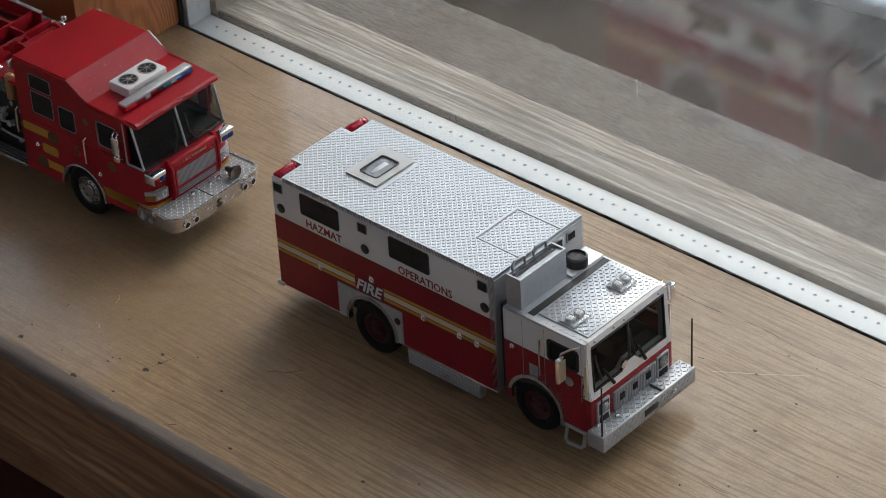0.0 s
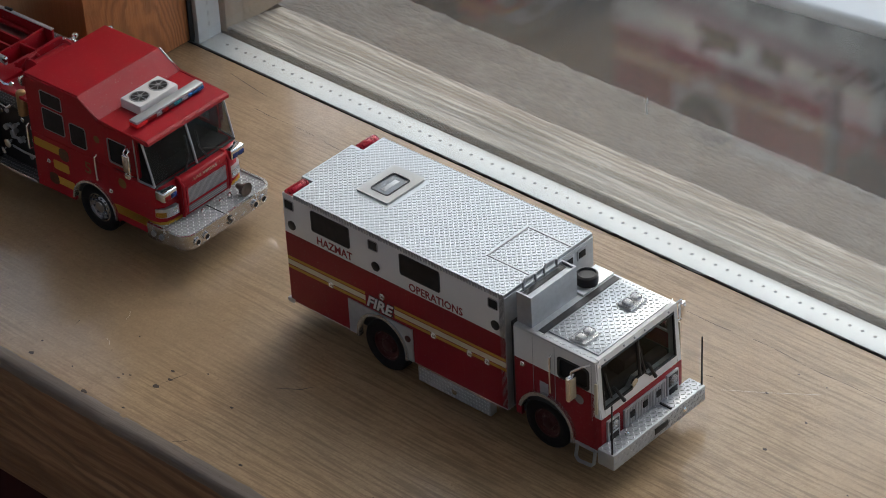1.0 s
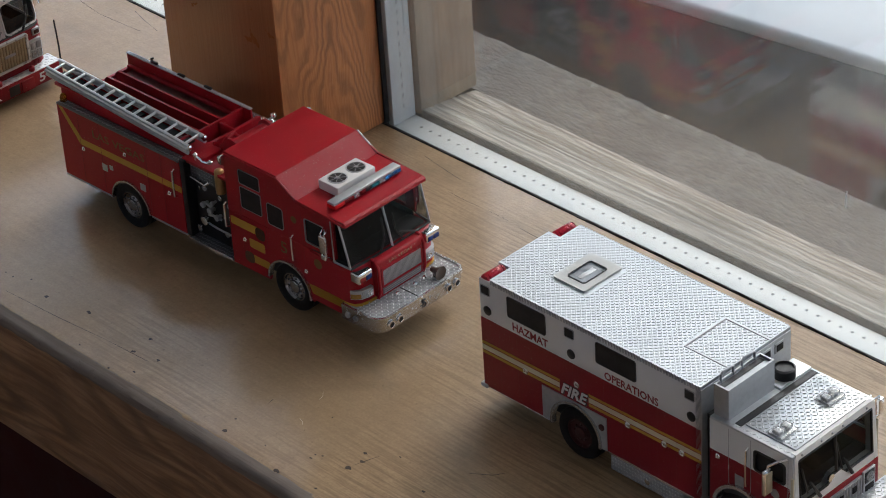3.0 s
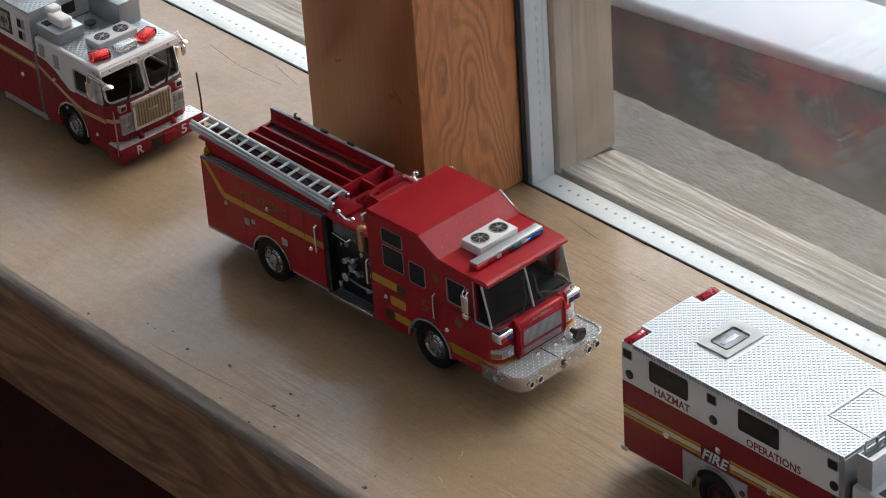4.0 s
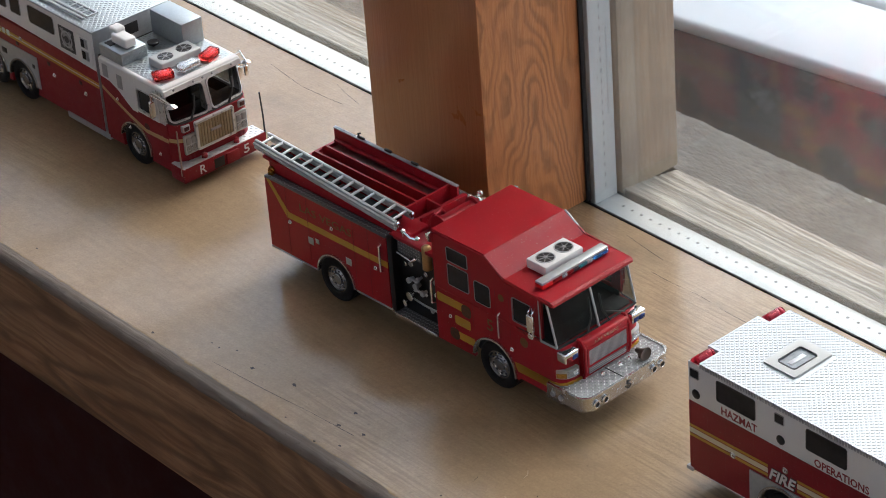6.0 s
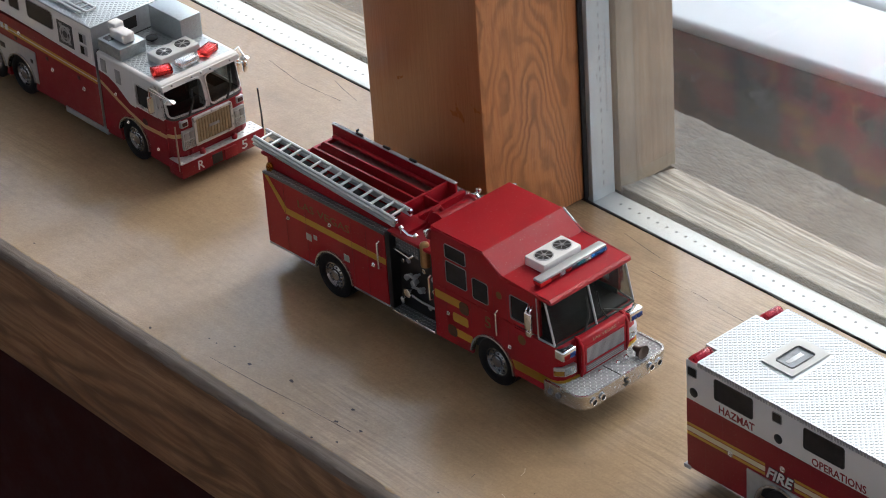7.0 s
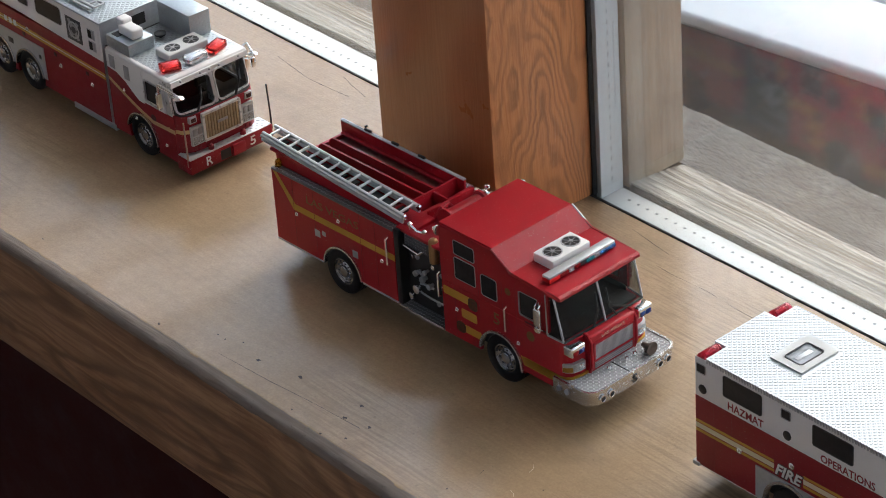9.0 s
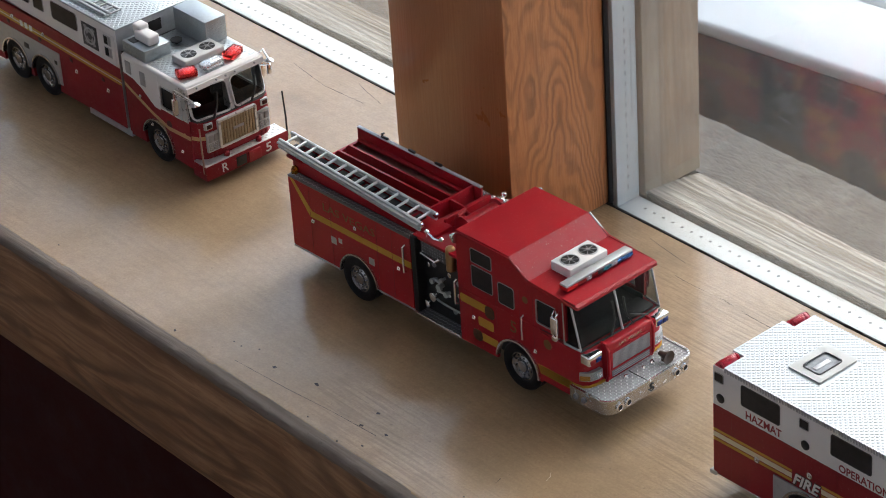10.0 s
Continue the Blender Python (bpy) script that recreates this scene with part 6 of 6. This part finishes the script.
        prism(bm, body_side_poly(-16, 38.4, 8.4, 22.2, ((6.6, 8.2, 9.2), (27.0, 8.2, 9.2))), "y", y, o(0.3))
        pan = part("wheel_panel", bm, STEEL, T, "silver panel round the twin rear wheels")
        for x in (15.5, 34.6):
            part("panel_slot", boxed(x - 1.8 if x < 20 else x, x + 1.8, *sorted((y, o(0.5))), 16.6, 19.0 if x < 20 else 18.4, r=0.3), BLACK, pan)
        for x in (6.6, 27.0):
            bm = bmesh.new()
            arch(bm, x, 8.2, 8.9, 9.5, *sorted((o(-1.0), o(0.8))), 2, 178)
            part("wheel_arch", bm, ARCHCHROME, T, "silver wheel arch")
            wheel(T, x, o(-0.4), 8.4, 8.5, side, RIMCHROME)
        part("running_step", boxed(55.6, 83.0, *sorted((o(0.4), o(-3))), 3.2, 5.6, r=0.2), STEEL, T, "silver running step")
        # cab
        bm = bmesh.new()
        prism(bm, [(82, 26.0), (82, 4.5)] + circle(101.2, 8.2, 9.4, 16, 202, -22, False) + [(122.0, 4.5), (122.0, 23.5), (104, 23.5), (97, 26.0)], "y", y, o(-1.1))
        cl = part("cab_lower_side", bm, RED, T, "red lower cab side")
        bm = bmesh.new()
        prism(bm, ((82, 25.9), (97, 25.9), (104.2, 23.4), (104.2, 38.2), (82, 38.2)), "y", y, o(-1.1))
        part("cab_red_quarter", bm, RED, T)
        bm = bmesh.new()
        prism(bm, ((82.2, 30.8), (88, 30.2), (93, 28.2), (98, 24.8), (101, 23.0), (104.2, 22.9), (104.2, 38.2), (82.2, 38.2)), "y", y, o(0.08))
        wq = part("cab_white_sweep", bm, WHITE, T, "white sweep on the cab side")
        bm = bmesh.new()
        for a, b in (((82.2, 25.4), (89, 22.6)), ((89, 22.6), (98.5, 18.9))):
            prism(bm, (a, b, (b[0], b[1] + 1.5), (a[0], a[1] + 1.5)), "y", y, o(0.1))
        prism(bm, ((98.5, 18.9), (108.4, 16.0), (122, 16.6), (122, 18.2), (108.4, 17.6), (98.5, 20.4)), "y", y, o(0.1))
        part("stripe", bm, PALEGOLD, cl, "gold stripe sweeping over the cab")
        part("grey_lettering", boxed(93.0, 96.4, *sorted((y, o(0.2))), 29.4, 35.2, r=0.1), GREY, wq, "unreadable grey marks")
        part("square_lamp", boxed(84.2, 87.6, *sorted((y, o(0.3))), 31.4, 36.6, r=0.2), GREY, wq)
        bm = bmesh.new()
        pierced(bm, 104.2, 117.6, 23.5, 38.2, *sorted((y, o(-1.1))), ((105.4, 115.6, 24.8, 33.4),))
        fd = part("door_frame", bm, WHITE, T, "white door frame")
        bm = bmesh.new()
        prism(bm, rr(105.2, 115.8, 24.6, 33.6, 1.0), "y", o(-0.5), o(-0.6))
        part("door_window", bm, DARKGLASS if side < 0 else PANE, fd, "dark door window", smooth=0)
        bm = bmesh.new()
        ring(bm, rr(104.8, 116.2, 24.2, 34.0, 1.3), rr(105.4, 115.6, 24.8, 33.4, 1.0), "y", o(-0.3), o(0.25))
        part("window_frame", bm, BRIGHTSILVER, fd)
        bm = bmesh.new()
        lathe(bm, [(1.6, 0), (1.6, side * 0.06)], 109.0, y, 18.6, "y", 14)
        part("dull_badge", bm, RIMRED, cl)
        bm = bmesh.new()
        arch(bm, 101.2, 8.2, 8.9, 9.5, *sorted((o(-1.0), o(0.9))), -8, 170)
        part("wheel_arch", bm, ARCHCHROME, T, "chrome wheel arch")
        wheel(T, 101.2, o(-0.2), 8.3, 5.0, side, RIMCHROME)
        for x, z in ((92.0, 24.2), (98.0, 14.6), (116.0, 10.0)):
            knob("latch", cl, x, y, z, side, 0.7)
        # mirrors on bent arms
        bm = bmesh.new()
        tube(bm, [(116, y, 36.0), (117.4, o(2.0), 36.4), (117.6, o(2.4), 33)], 0.5, 6)
        box(bm, 116.8, 118.2, *sorted((o(1.2), o(3.4))), 26.6, 33.6, 0.5)
        mir = part("mirror", bm, CHROME, T, "silver mirror on a bracket")
        # near face is cream: the reflected wood is put into its colour
        part("mirror_face", boxed(118.15, 118.35, *sorted((o(1.5), o(3.1))), 27.2, 33.0, r=0.1), CREAM if side < 0 else CHROME, mir)
        bm = bmesh.new()
        if side < 0:
            for a in (0.0, -1.3):
                tube(bm, [(116.2, o(0.6), 36.4 + a), (118.6, o(2.4), 37.4 + a), (121, o(2.0), 37.2 + a), (126.3, o(0.2), 34.6 + a * 0.3)], 0.33, 8)
            lathe(bm, [(0.01, -0.7), (1.2, -0.55), (2.2, 0), (1.3, 0.75), (0.01, 1.0)], 126.8, o(0.0), 33.7, "z", 20)
        else:
            tube(bm, [(118.8, o(0.2), 37.8), (120.4, o(1.6), 39.4), (123.4, o(1.4), 37.2)], 0.42, 8)
            tube(bm, [(119.0, o(0.2), 33.0), (121.2, o(1.4), 33.2), (123.6, o(1.2), 34.6)], 0.36, 8)
            box(bm, 123.0, 124.2, *sorted((o(0.4), o(2.2))), 30.6, 34.6, 0.4)
            lathe(bm, [(0.01, -0.7), (1.1, -0.55), (1.9, 0), (1.1, 0.7), (0.01, 0.9)], 123.9, o(1.4), 36.2, "z", 18)
        part("round_mirror", bm, CHROME, T, "round chrome mirror on an arm")
        # windscreen post
        bm = bmesh.new()
        prism(bm, ((117.4, 38.4), (119.6, 38.4), (121.4, 23.8), (118.2, 23.8)), "y", y, o(-1.0))
        part("corner_post", bm, BRIGHTSILVER, T, "silver windscreen post")
    part("front_wall", boxed(78.2, 80.2, 0.1, W - 0.1, 5.2, 47, r=0.2), STEEL, T, "grey front wall of the body")
    part("rear_wall", boxed(-16, -15, 1.2, W - 1.2, 6, 46.8), WHITE, T)
    part("body_gap", boxed(80.2, 82.0, 1.5, W - 1.5, 5.5, 38), BLACK, T)
    part("underbody", boxed(-10, 121, 7, W - 7, 4.0, 9.5), BLACK, T)
    roof = part("roof", boxed(-16, 80.2, -0.1, W + 0.1, 46.6, 47.6, r=0.4), ROOFSTEEL, T, "silver tread-plate roof")
    lugs("tread", roof, 0, 79.8, 0.3, W - 0.3, 47.6, 1.2, None, 1.0, 0.16, material=ROOFSTEEL)
    bm = bmesh.new()
    for y in (3.0, 5.0, 9.4):
        tube(bm, [(20, y, 48.6), (70, y + 0.4, 48.6)], 0.55, 8)
    for x in (58, 62, 66, 70):
        tube(bm, [(x, 5.2, 48.7), (x, 9.8, 48.7)], 0.4, 6)
    part("roof_ladder", bm, STEEL, T, "silver ladder lying on the roof")
    bulk = part("bulkhead_window", boxed(80.1, 80.4, 12.5, 20.5, 40.4, 45.0, r=0.1), DARKGLASS, T, "dark bulkhead window")
    # cab shell and roof
    croof = part("cab_roof", boxed(82, 122.2, -0.2, W + 0.2, 36.8, 38.9, r=1.0, seg=4), WHITE, T, "white-edged cab roof")
    part("roof_plate", boxed(82.6, 119.4, 1.4, W - 1.4, 38.8, 38.95, r=0.05), ROOFSTEEL, croof, "silver tread-plate roof panel")
    lugs("tread", croof, 83, 119.2, 1.7, W - 1.7, 38.95, 1.2, lambda x, y: x > 97 or y > 13, 1.0, 0.18, material=ROOFSTEEL)
    bm = bmesh.new()
    prism(bm, ((120.6, 38.6), (122.6, 38.0), (122.9, 36.0), (120.8, 36.4)), "y", 0.2, W - 0.2)
    hd = part("roof_visor", bm, WHITE, T, "white visor over the windscreen")
    for y in (4.5, 13.5, 17.7, 22, 31):
        bm = bmesh.new()
        lathe(bm, [(0.5, 0), (0.5, 0.3), (0.2, 0.6)], 122.6, y, 37.2, "x", 10)
        part("marker_lamp", bm, STEEL, hd)
    part("cab_back", boxed(82, 83, 1, W - 1, 5, 38), STEEL, T)
    nl = part("roof_locker", boxed(82.4, 96.6, 1.0, 12.6, 38.8, 43.8, r=0.3), ROOFSTEEL, T, "silver tread-plate roof locker")
    lugs("tread", nl, 82.8, 96.2, 39.2, 43.4, 1.0, 1.1, None, 1.0, 0.2, "xz", -1, ROOFSTEEL)
    lugs("tread", nl, 1.4, 12.2, 39.2, 43.4, 96.6, 1.1, None, 1.0, 0.2, "yz", 1, ROOFSTEEL)
    part("locker_slot", boxed(84, 88, 2.4, 9, 43.7, 43.95), BLACK, nl)
    fl = part("roof_locker", boxed(82.4, 102.4, 25.0, 34.4, 38.8, 48.6, r=0.3), ROOFSTEEL, T, "tall silver tread-plate roof locker")
    lugs("tread", fl, 25.4, 34.0, 39.2, 48.2, 102.4, 1.1, None, 1.0, 0.12, "yz", 1, STEEL)
    lugs("tread", fl, 82.8, 102.0, 39.2, 48.2, 25.0, 1.1, None, 1.0, 0.12, "xz", -1, STEEL)
    bm = bmesh.new()
    box(bm, 86.0, 95.4, 4.2, 9.4, 44.0, 48.0, 0.9, 3)
    box(bm, 83.4, 88.2, 5.4, 10.0, 46.0, 49.6, 0.9, 3)
    part("white_monitor", bm, WHITE, T, "white plastic roof monitor")
    bm = bmesh.new()
    lathe(bm, [(0.7, 0), (0.7, 1.0), (2.2, 1.2), (2.3, 1.9), (1.6, 2.3), (0.01, 2.4)], 92.0, 18.6, 38.8, "z", 18)
    part("roof_ventilator", bm, BLACK, T, "round black ventilator")
    ac = part("fan_unit", boxed(102.4, 111.2, 8.6, 26.6, 38.8, 42.0, r=0.6, seg=3), PALEGREY, T, "pale roof unit with two round fans")
    for y in (13.3, 21.8):
        bm = bmesh.new()
        lathe(bm, [(3.0, 0), (3.0, 0.12)], 106.9, y, 41.95, "z", 24)
        part("fan_hole", bm, BLACK, ac, "dark round fan opening")
        bm = bmesh.new()
        for k in range(6):
            a = 2 * math.pi * k / 6
            tube(bm, [(106.9, y, 42.15), (106.9 + 2.9 * math.cos(a), y + 2.9 * math.sin(a), 42.15)], 0.16, 4)
        lathe(bm, [(0.8, 0), (0.8, 0.2), (0.3, 0.4)], 106.9, y, 42.05, "z", 12)
        part("fan_guard", bm, GREY, ac)
    for y0, y1, m, lab in ((1.9, 9.5, CLEARRED, "red roof lamp"), (12.2, 20.8, CLEAR, "clear roof lamp"), (23.2, 30.8, CLEARRED, "red roof lamp")):
        bm = bmesh.new()
        turn = -18 if y0 < 5 else 18 if y0 > 20 else 0
        box(bm, -2.3, 2.3, -(y1 - y0) / 2, (y1 - y0) / 2, 0, 2.8, 0.55, 3)
        bmesh.ops.transform(bm, matrix=Matrix.Translation((116.4 if turn == 0 else 115.4, (y0 + y1) / 2, 39.1)) @ Matrix.Rotation(radians(turn), 4, "Z"), verts=bm.verts)
        lamp = part("roof_lamp", bm, m, T, lab)
        bm = bmesh.new()
        box(bm, -1.6, 1.6, -(y1 - y0) / 2 + 0.9, (y1 - y0) / 2 - 0.9, 0.3, 1.8, 0.3)
        bmesh.ops.transform(bm, matrix=Matrix.Translation((116.4 if turn == 0 else 115.4, (y0 + y1) / 2, 39.1)) @ Matrix.Rotation(radians(turn), 4, "Z"), verts=bm.verts)
        part("lamp_core", bm, CHROME, lamp)
    # front: two rounded windscreen panes in silver frames
    def lean(bm, z0, x0, k):
        for v in bm.verts:
            v.co.x = v.co.x + x0 - k * (v.co.z - z0)
            d = abs(v.co.y - mid) / mid
            v.co.x -= 3.4 * d ** 4
    for a, b in ((0.9, mid - 0.6), (mid + 0.6, W - 0.9)):
        bm = bmesh.new()
        ring(bm, rr(a, b, 24.6, 36.6, 2.0), rr(a + 0.5, b - 0.5, 25.1, 36.1, 1.7), "x", -0.5, 0.45)
        lean(bm, 24.6, 125.6, 0.22)
        part("windscreen_frame", bm, BRIGHTSILVER, T, "silver rounded windscreen frame")
        bm = bmesh.new()
        bm.faces.new([bm.verts.new((0, p[0], p[1])) for p in rr(a + 0.4, b - 0.4, 25.0, 36.2, 1.7)])
        lean(bm, 24.6, 125.6, 0.22)
        part("windscreen", bm, PANE, T, "clear rounded windscreen pane", smooth=0)
        bm = bmesh.new()
        tube(bm, [(126.6, a + 7, 24.8), (125.8, a + 9.6, 29.0), (124.6, a + 10.8, 33.5)], [0.5, 0.35, 0.3], 6)
        part("wiper", bm, BLACK, T, "black windscreen wiper")
    bm = bmesh.new()
    box(bm, 120.8, 125.0, mid - 0.7, mid + 0.7, 23.8, 36.8)
    for v in bm.verts:
        if v.co.x > 123:
            v.co.x -= 0.22 * (v.co.z - 24.6) - 0.4
    part("windscreen_divider", bm, BRIGHTSILVER, T, "silver windscreen divider")
    plan = [(118, 0.1), (121.5, 0.2), (124.6, 1.6), (126.4, 4.4), (126.9, 8), (126.9, W - 8), (126.4, W - 4.4), (124.6, W - 1.6), (121.5, W - 0.2), (118, W - 0.1)]
    bm = bmesh.new()
    prism(bm, plan, "z", 5, 24.2)
    nose = part("nose", bm, RED, T, "red rounded nose")
    bm = bmesh.new()
    grow = [(x + (0.1 if x > 120 else 0), y + (-0.12 if y < 5 else 0.12 if y > W - 5 else 0)) for x, y in plan]
    prism(bm, grow, "z", 17.0, 18.5)
    part("stripe", bm, PALEGOLD, nose, "gold stripe round the nose")
    gr = part("grille", boxed(126.6, 127.8, 8.6, 25.8, 12.6, 23.8, r=0.5), GOLD, T, "gold upright-barred grille")
    bm = bmesh.new()
    ring(bm, rr(8.4, 26.0, 12.4, 24.0, 0.6), rr(9.4, 25.0, 13.3, 23.1, 0.3), "x", 126.7, 128.3)
    part("grille_surround", bm, BRIGHTSILVER, T, "silver grille surround")
    for k in range(12):
        part("grille_bar", boxed(127.7, 128.2, 9.6 + 1.28 * k, 10.55 + 1.28 * k, 13.4, 23.0, r=0.12, seg=1), GRILLEGOLD, gr, "dull gold grille bar")
    part("grille_badge", boxed(128.1, 128.5, 14.8, 19.6, 17.8, 19.0, r=0.2), GREY, gr)
    for s in (-1, 1):
        yc = mid + s * 11.6
        hl = part("headlight", boxed(126.2, 127.5, yc - 2.8, yc + 2.8, 12.0, 20.0, r=0.4), STEEL, T, "silver headlight panel")
        for y0, z0 in ((-2.2, 12.8), (0.2, 12.8), (-2.2, 16.2), (0.2, 16.2)):
            part("lamp_glass", boxed(127.4, 127.8, yc + y0, yc + y0 + 2.0, z0, z0 + 2.8, r=0.3), CLEAR if z0 < 14 else GREY, hl)
        up = part("upper_lamp", boxed(125.6, 127.2, yc - 1.6 + s * 1.2, yc + 1.8 + s * 1.2, 21.2, 24.0, r=0.4), STEEL, T, "small silver framed lamp")
        part("lens", boxed(127.1, 127.5, yc - 1.0 + s * 1.2, yc + 1.2 + s * 1.2, 21.8, 23.4, r=0.2), RIMRED, up)
        bm = bmesh.new()
        lathe(bm, [(0.01, 0), (1.1, 0.2), (1.2, 1.6), (0.5, 2.4)], 128.8, mid + s * 7.4, 8.8, "z", 14)
        part("bumper_lamp", bm, RED, T, "small red bumper lamp")
        for k in range(2):
            part("small_letters", boxed(127.0, 127.2, yc - 1.6 + 1.9 * k, yc - 0.5 + 1.9 * k, 9.8, 11.4, r=0.05), DKRED, nose)
    bmp = part("bumper", boxed(122.4, 130.6, -0.9, W + 2.0, 3.0, 8.8, r=0.35), RED, T, "red front bumper with a tread-plate top")
    part("bumper_top", boxed(122.8, 130.3, -0.6, W + 1.7, 8.75, 9.1, r=0.1), SILVER, bmp)
    lugs("tread", bmp, 123, 130.1, -0.5, W + 1.5, 9.1, 1.3, None, 1.05, 0.2)
    part("bumper_slot", boxed(130.5, 130.8, 13.0, 17.6, 3.6, 7.6, r=0.2), BLACK, bmp)
    part("bumper_box", boxed(130.5, 131.6, 18.2, 24.0, 3.4, 8.0, r=0.4), RED, bmp)
    lettering("lettering", "R", 3.6, bmp, WHITE, FRONT(130.65, 7.8, 6.0), 2.8, 0.06, 0.01)
    lettering("lettering", "5", 3.6, bmp, WHITE, FRONT(130.65, 28.0, 6.0), 2.6, 0.06, 0.01)
    for y, bend in ((-0.7, 0.2), (W + 2.6, 0.8)):
        bm = bmesh.new()
        tube(bm, [(129.2, y, 6.0), (129.2, y, 14), (128.9 - bend, y + 0.2, 24.4)], [0.4, 0.34, 0.3], 6)
        part("corner_pole", bm, POLETAN if y < 0 else BLACK, bmp, "thin corner marker pole")
    for y, z in ((1.2, 37.2), (W - 1.5, 24.0)):
        part("door_lining", boxed(102, 118.4, y, y + 0.3, 10, z), SEAT, T)
    bm = bmesh.new()
    prism(bm, [(min(x, 126.6) - 0.4, min(max(q, 1.0), W - 1.0)) for x, q in plan], "z", 24.1, 24.45)
    part("nose_lining", bm, SEAT, T)
    part("headlining", boxed(102, 120.4, 1.3, W - 1.3, 37.2, 37.5), SEAT, T)
    part("cab_floor", boxed(102, 121, 1.3, W - 1.3, 10, 11), SEAT, T)
    part("dashboard", boxed(115, 121, 1.6, W - 1.6, 18, 24.6, r=0.8), SEAT, T)
    part("cab_divider", boxed(101, 102, 1.2, W - 1.2, 10, 37.5), SEAT, T)
    for y in (4, W - 12.5):
        bm = bmesh.new()
        box(bm, 105, 113, y, y + 8.5, 14, 22, 1.0)
        box(bm, 103, 106, y, y + 8.5, 20, 33, 1.0)
        part("seat", bm, SEAT, T, "dark grey seat")
    return T


build_rescue()
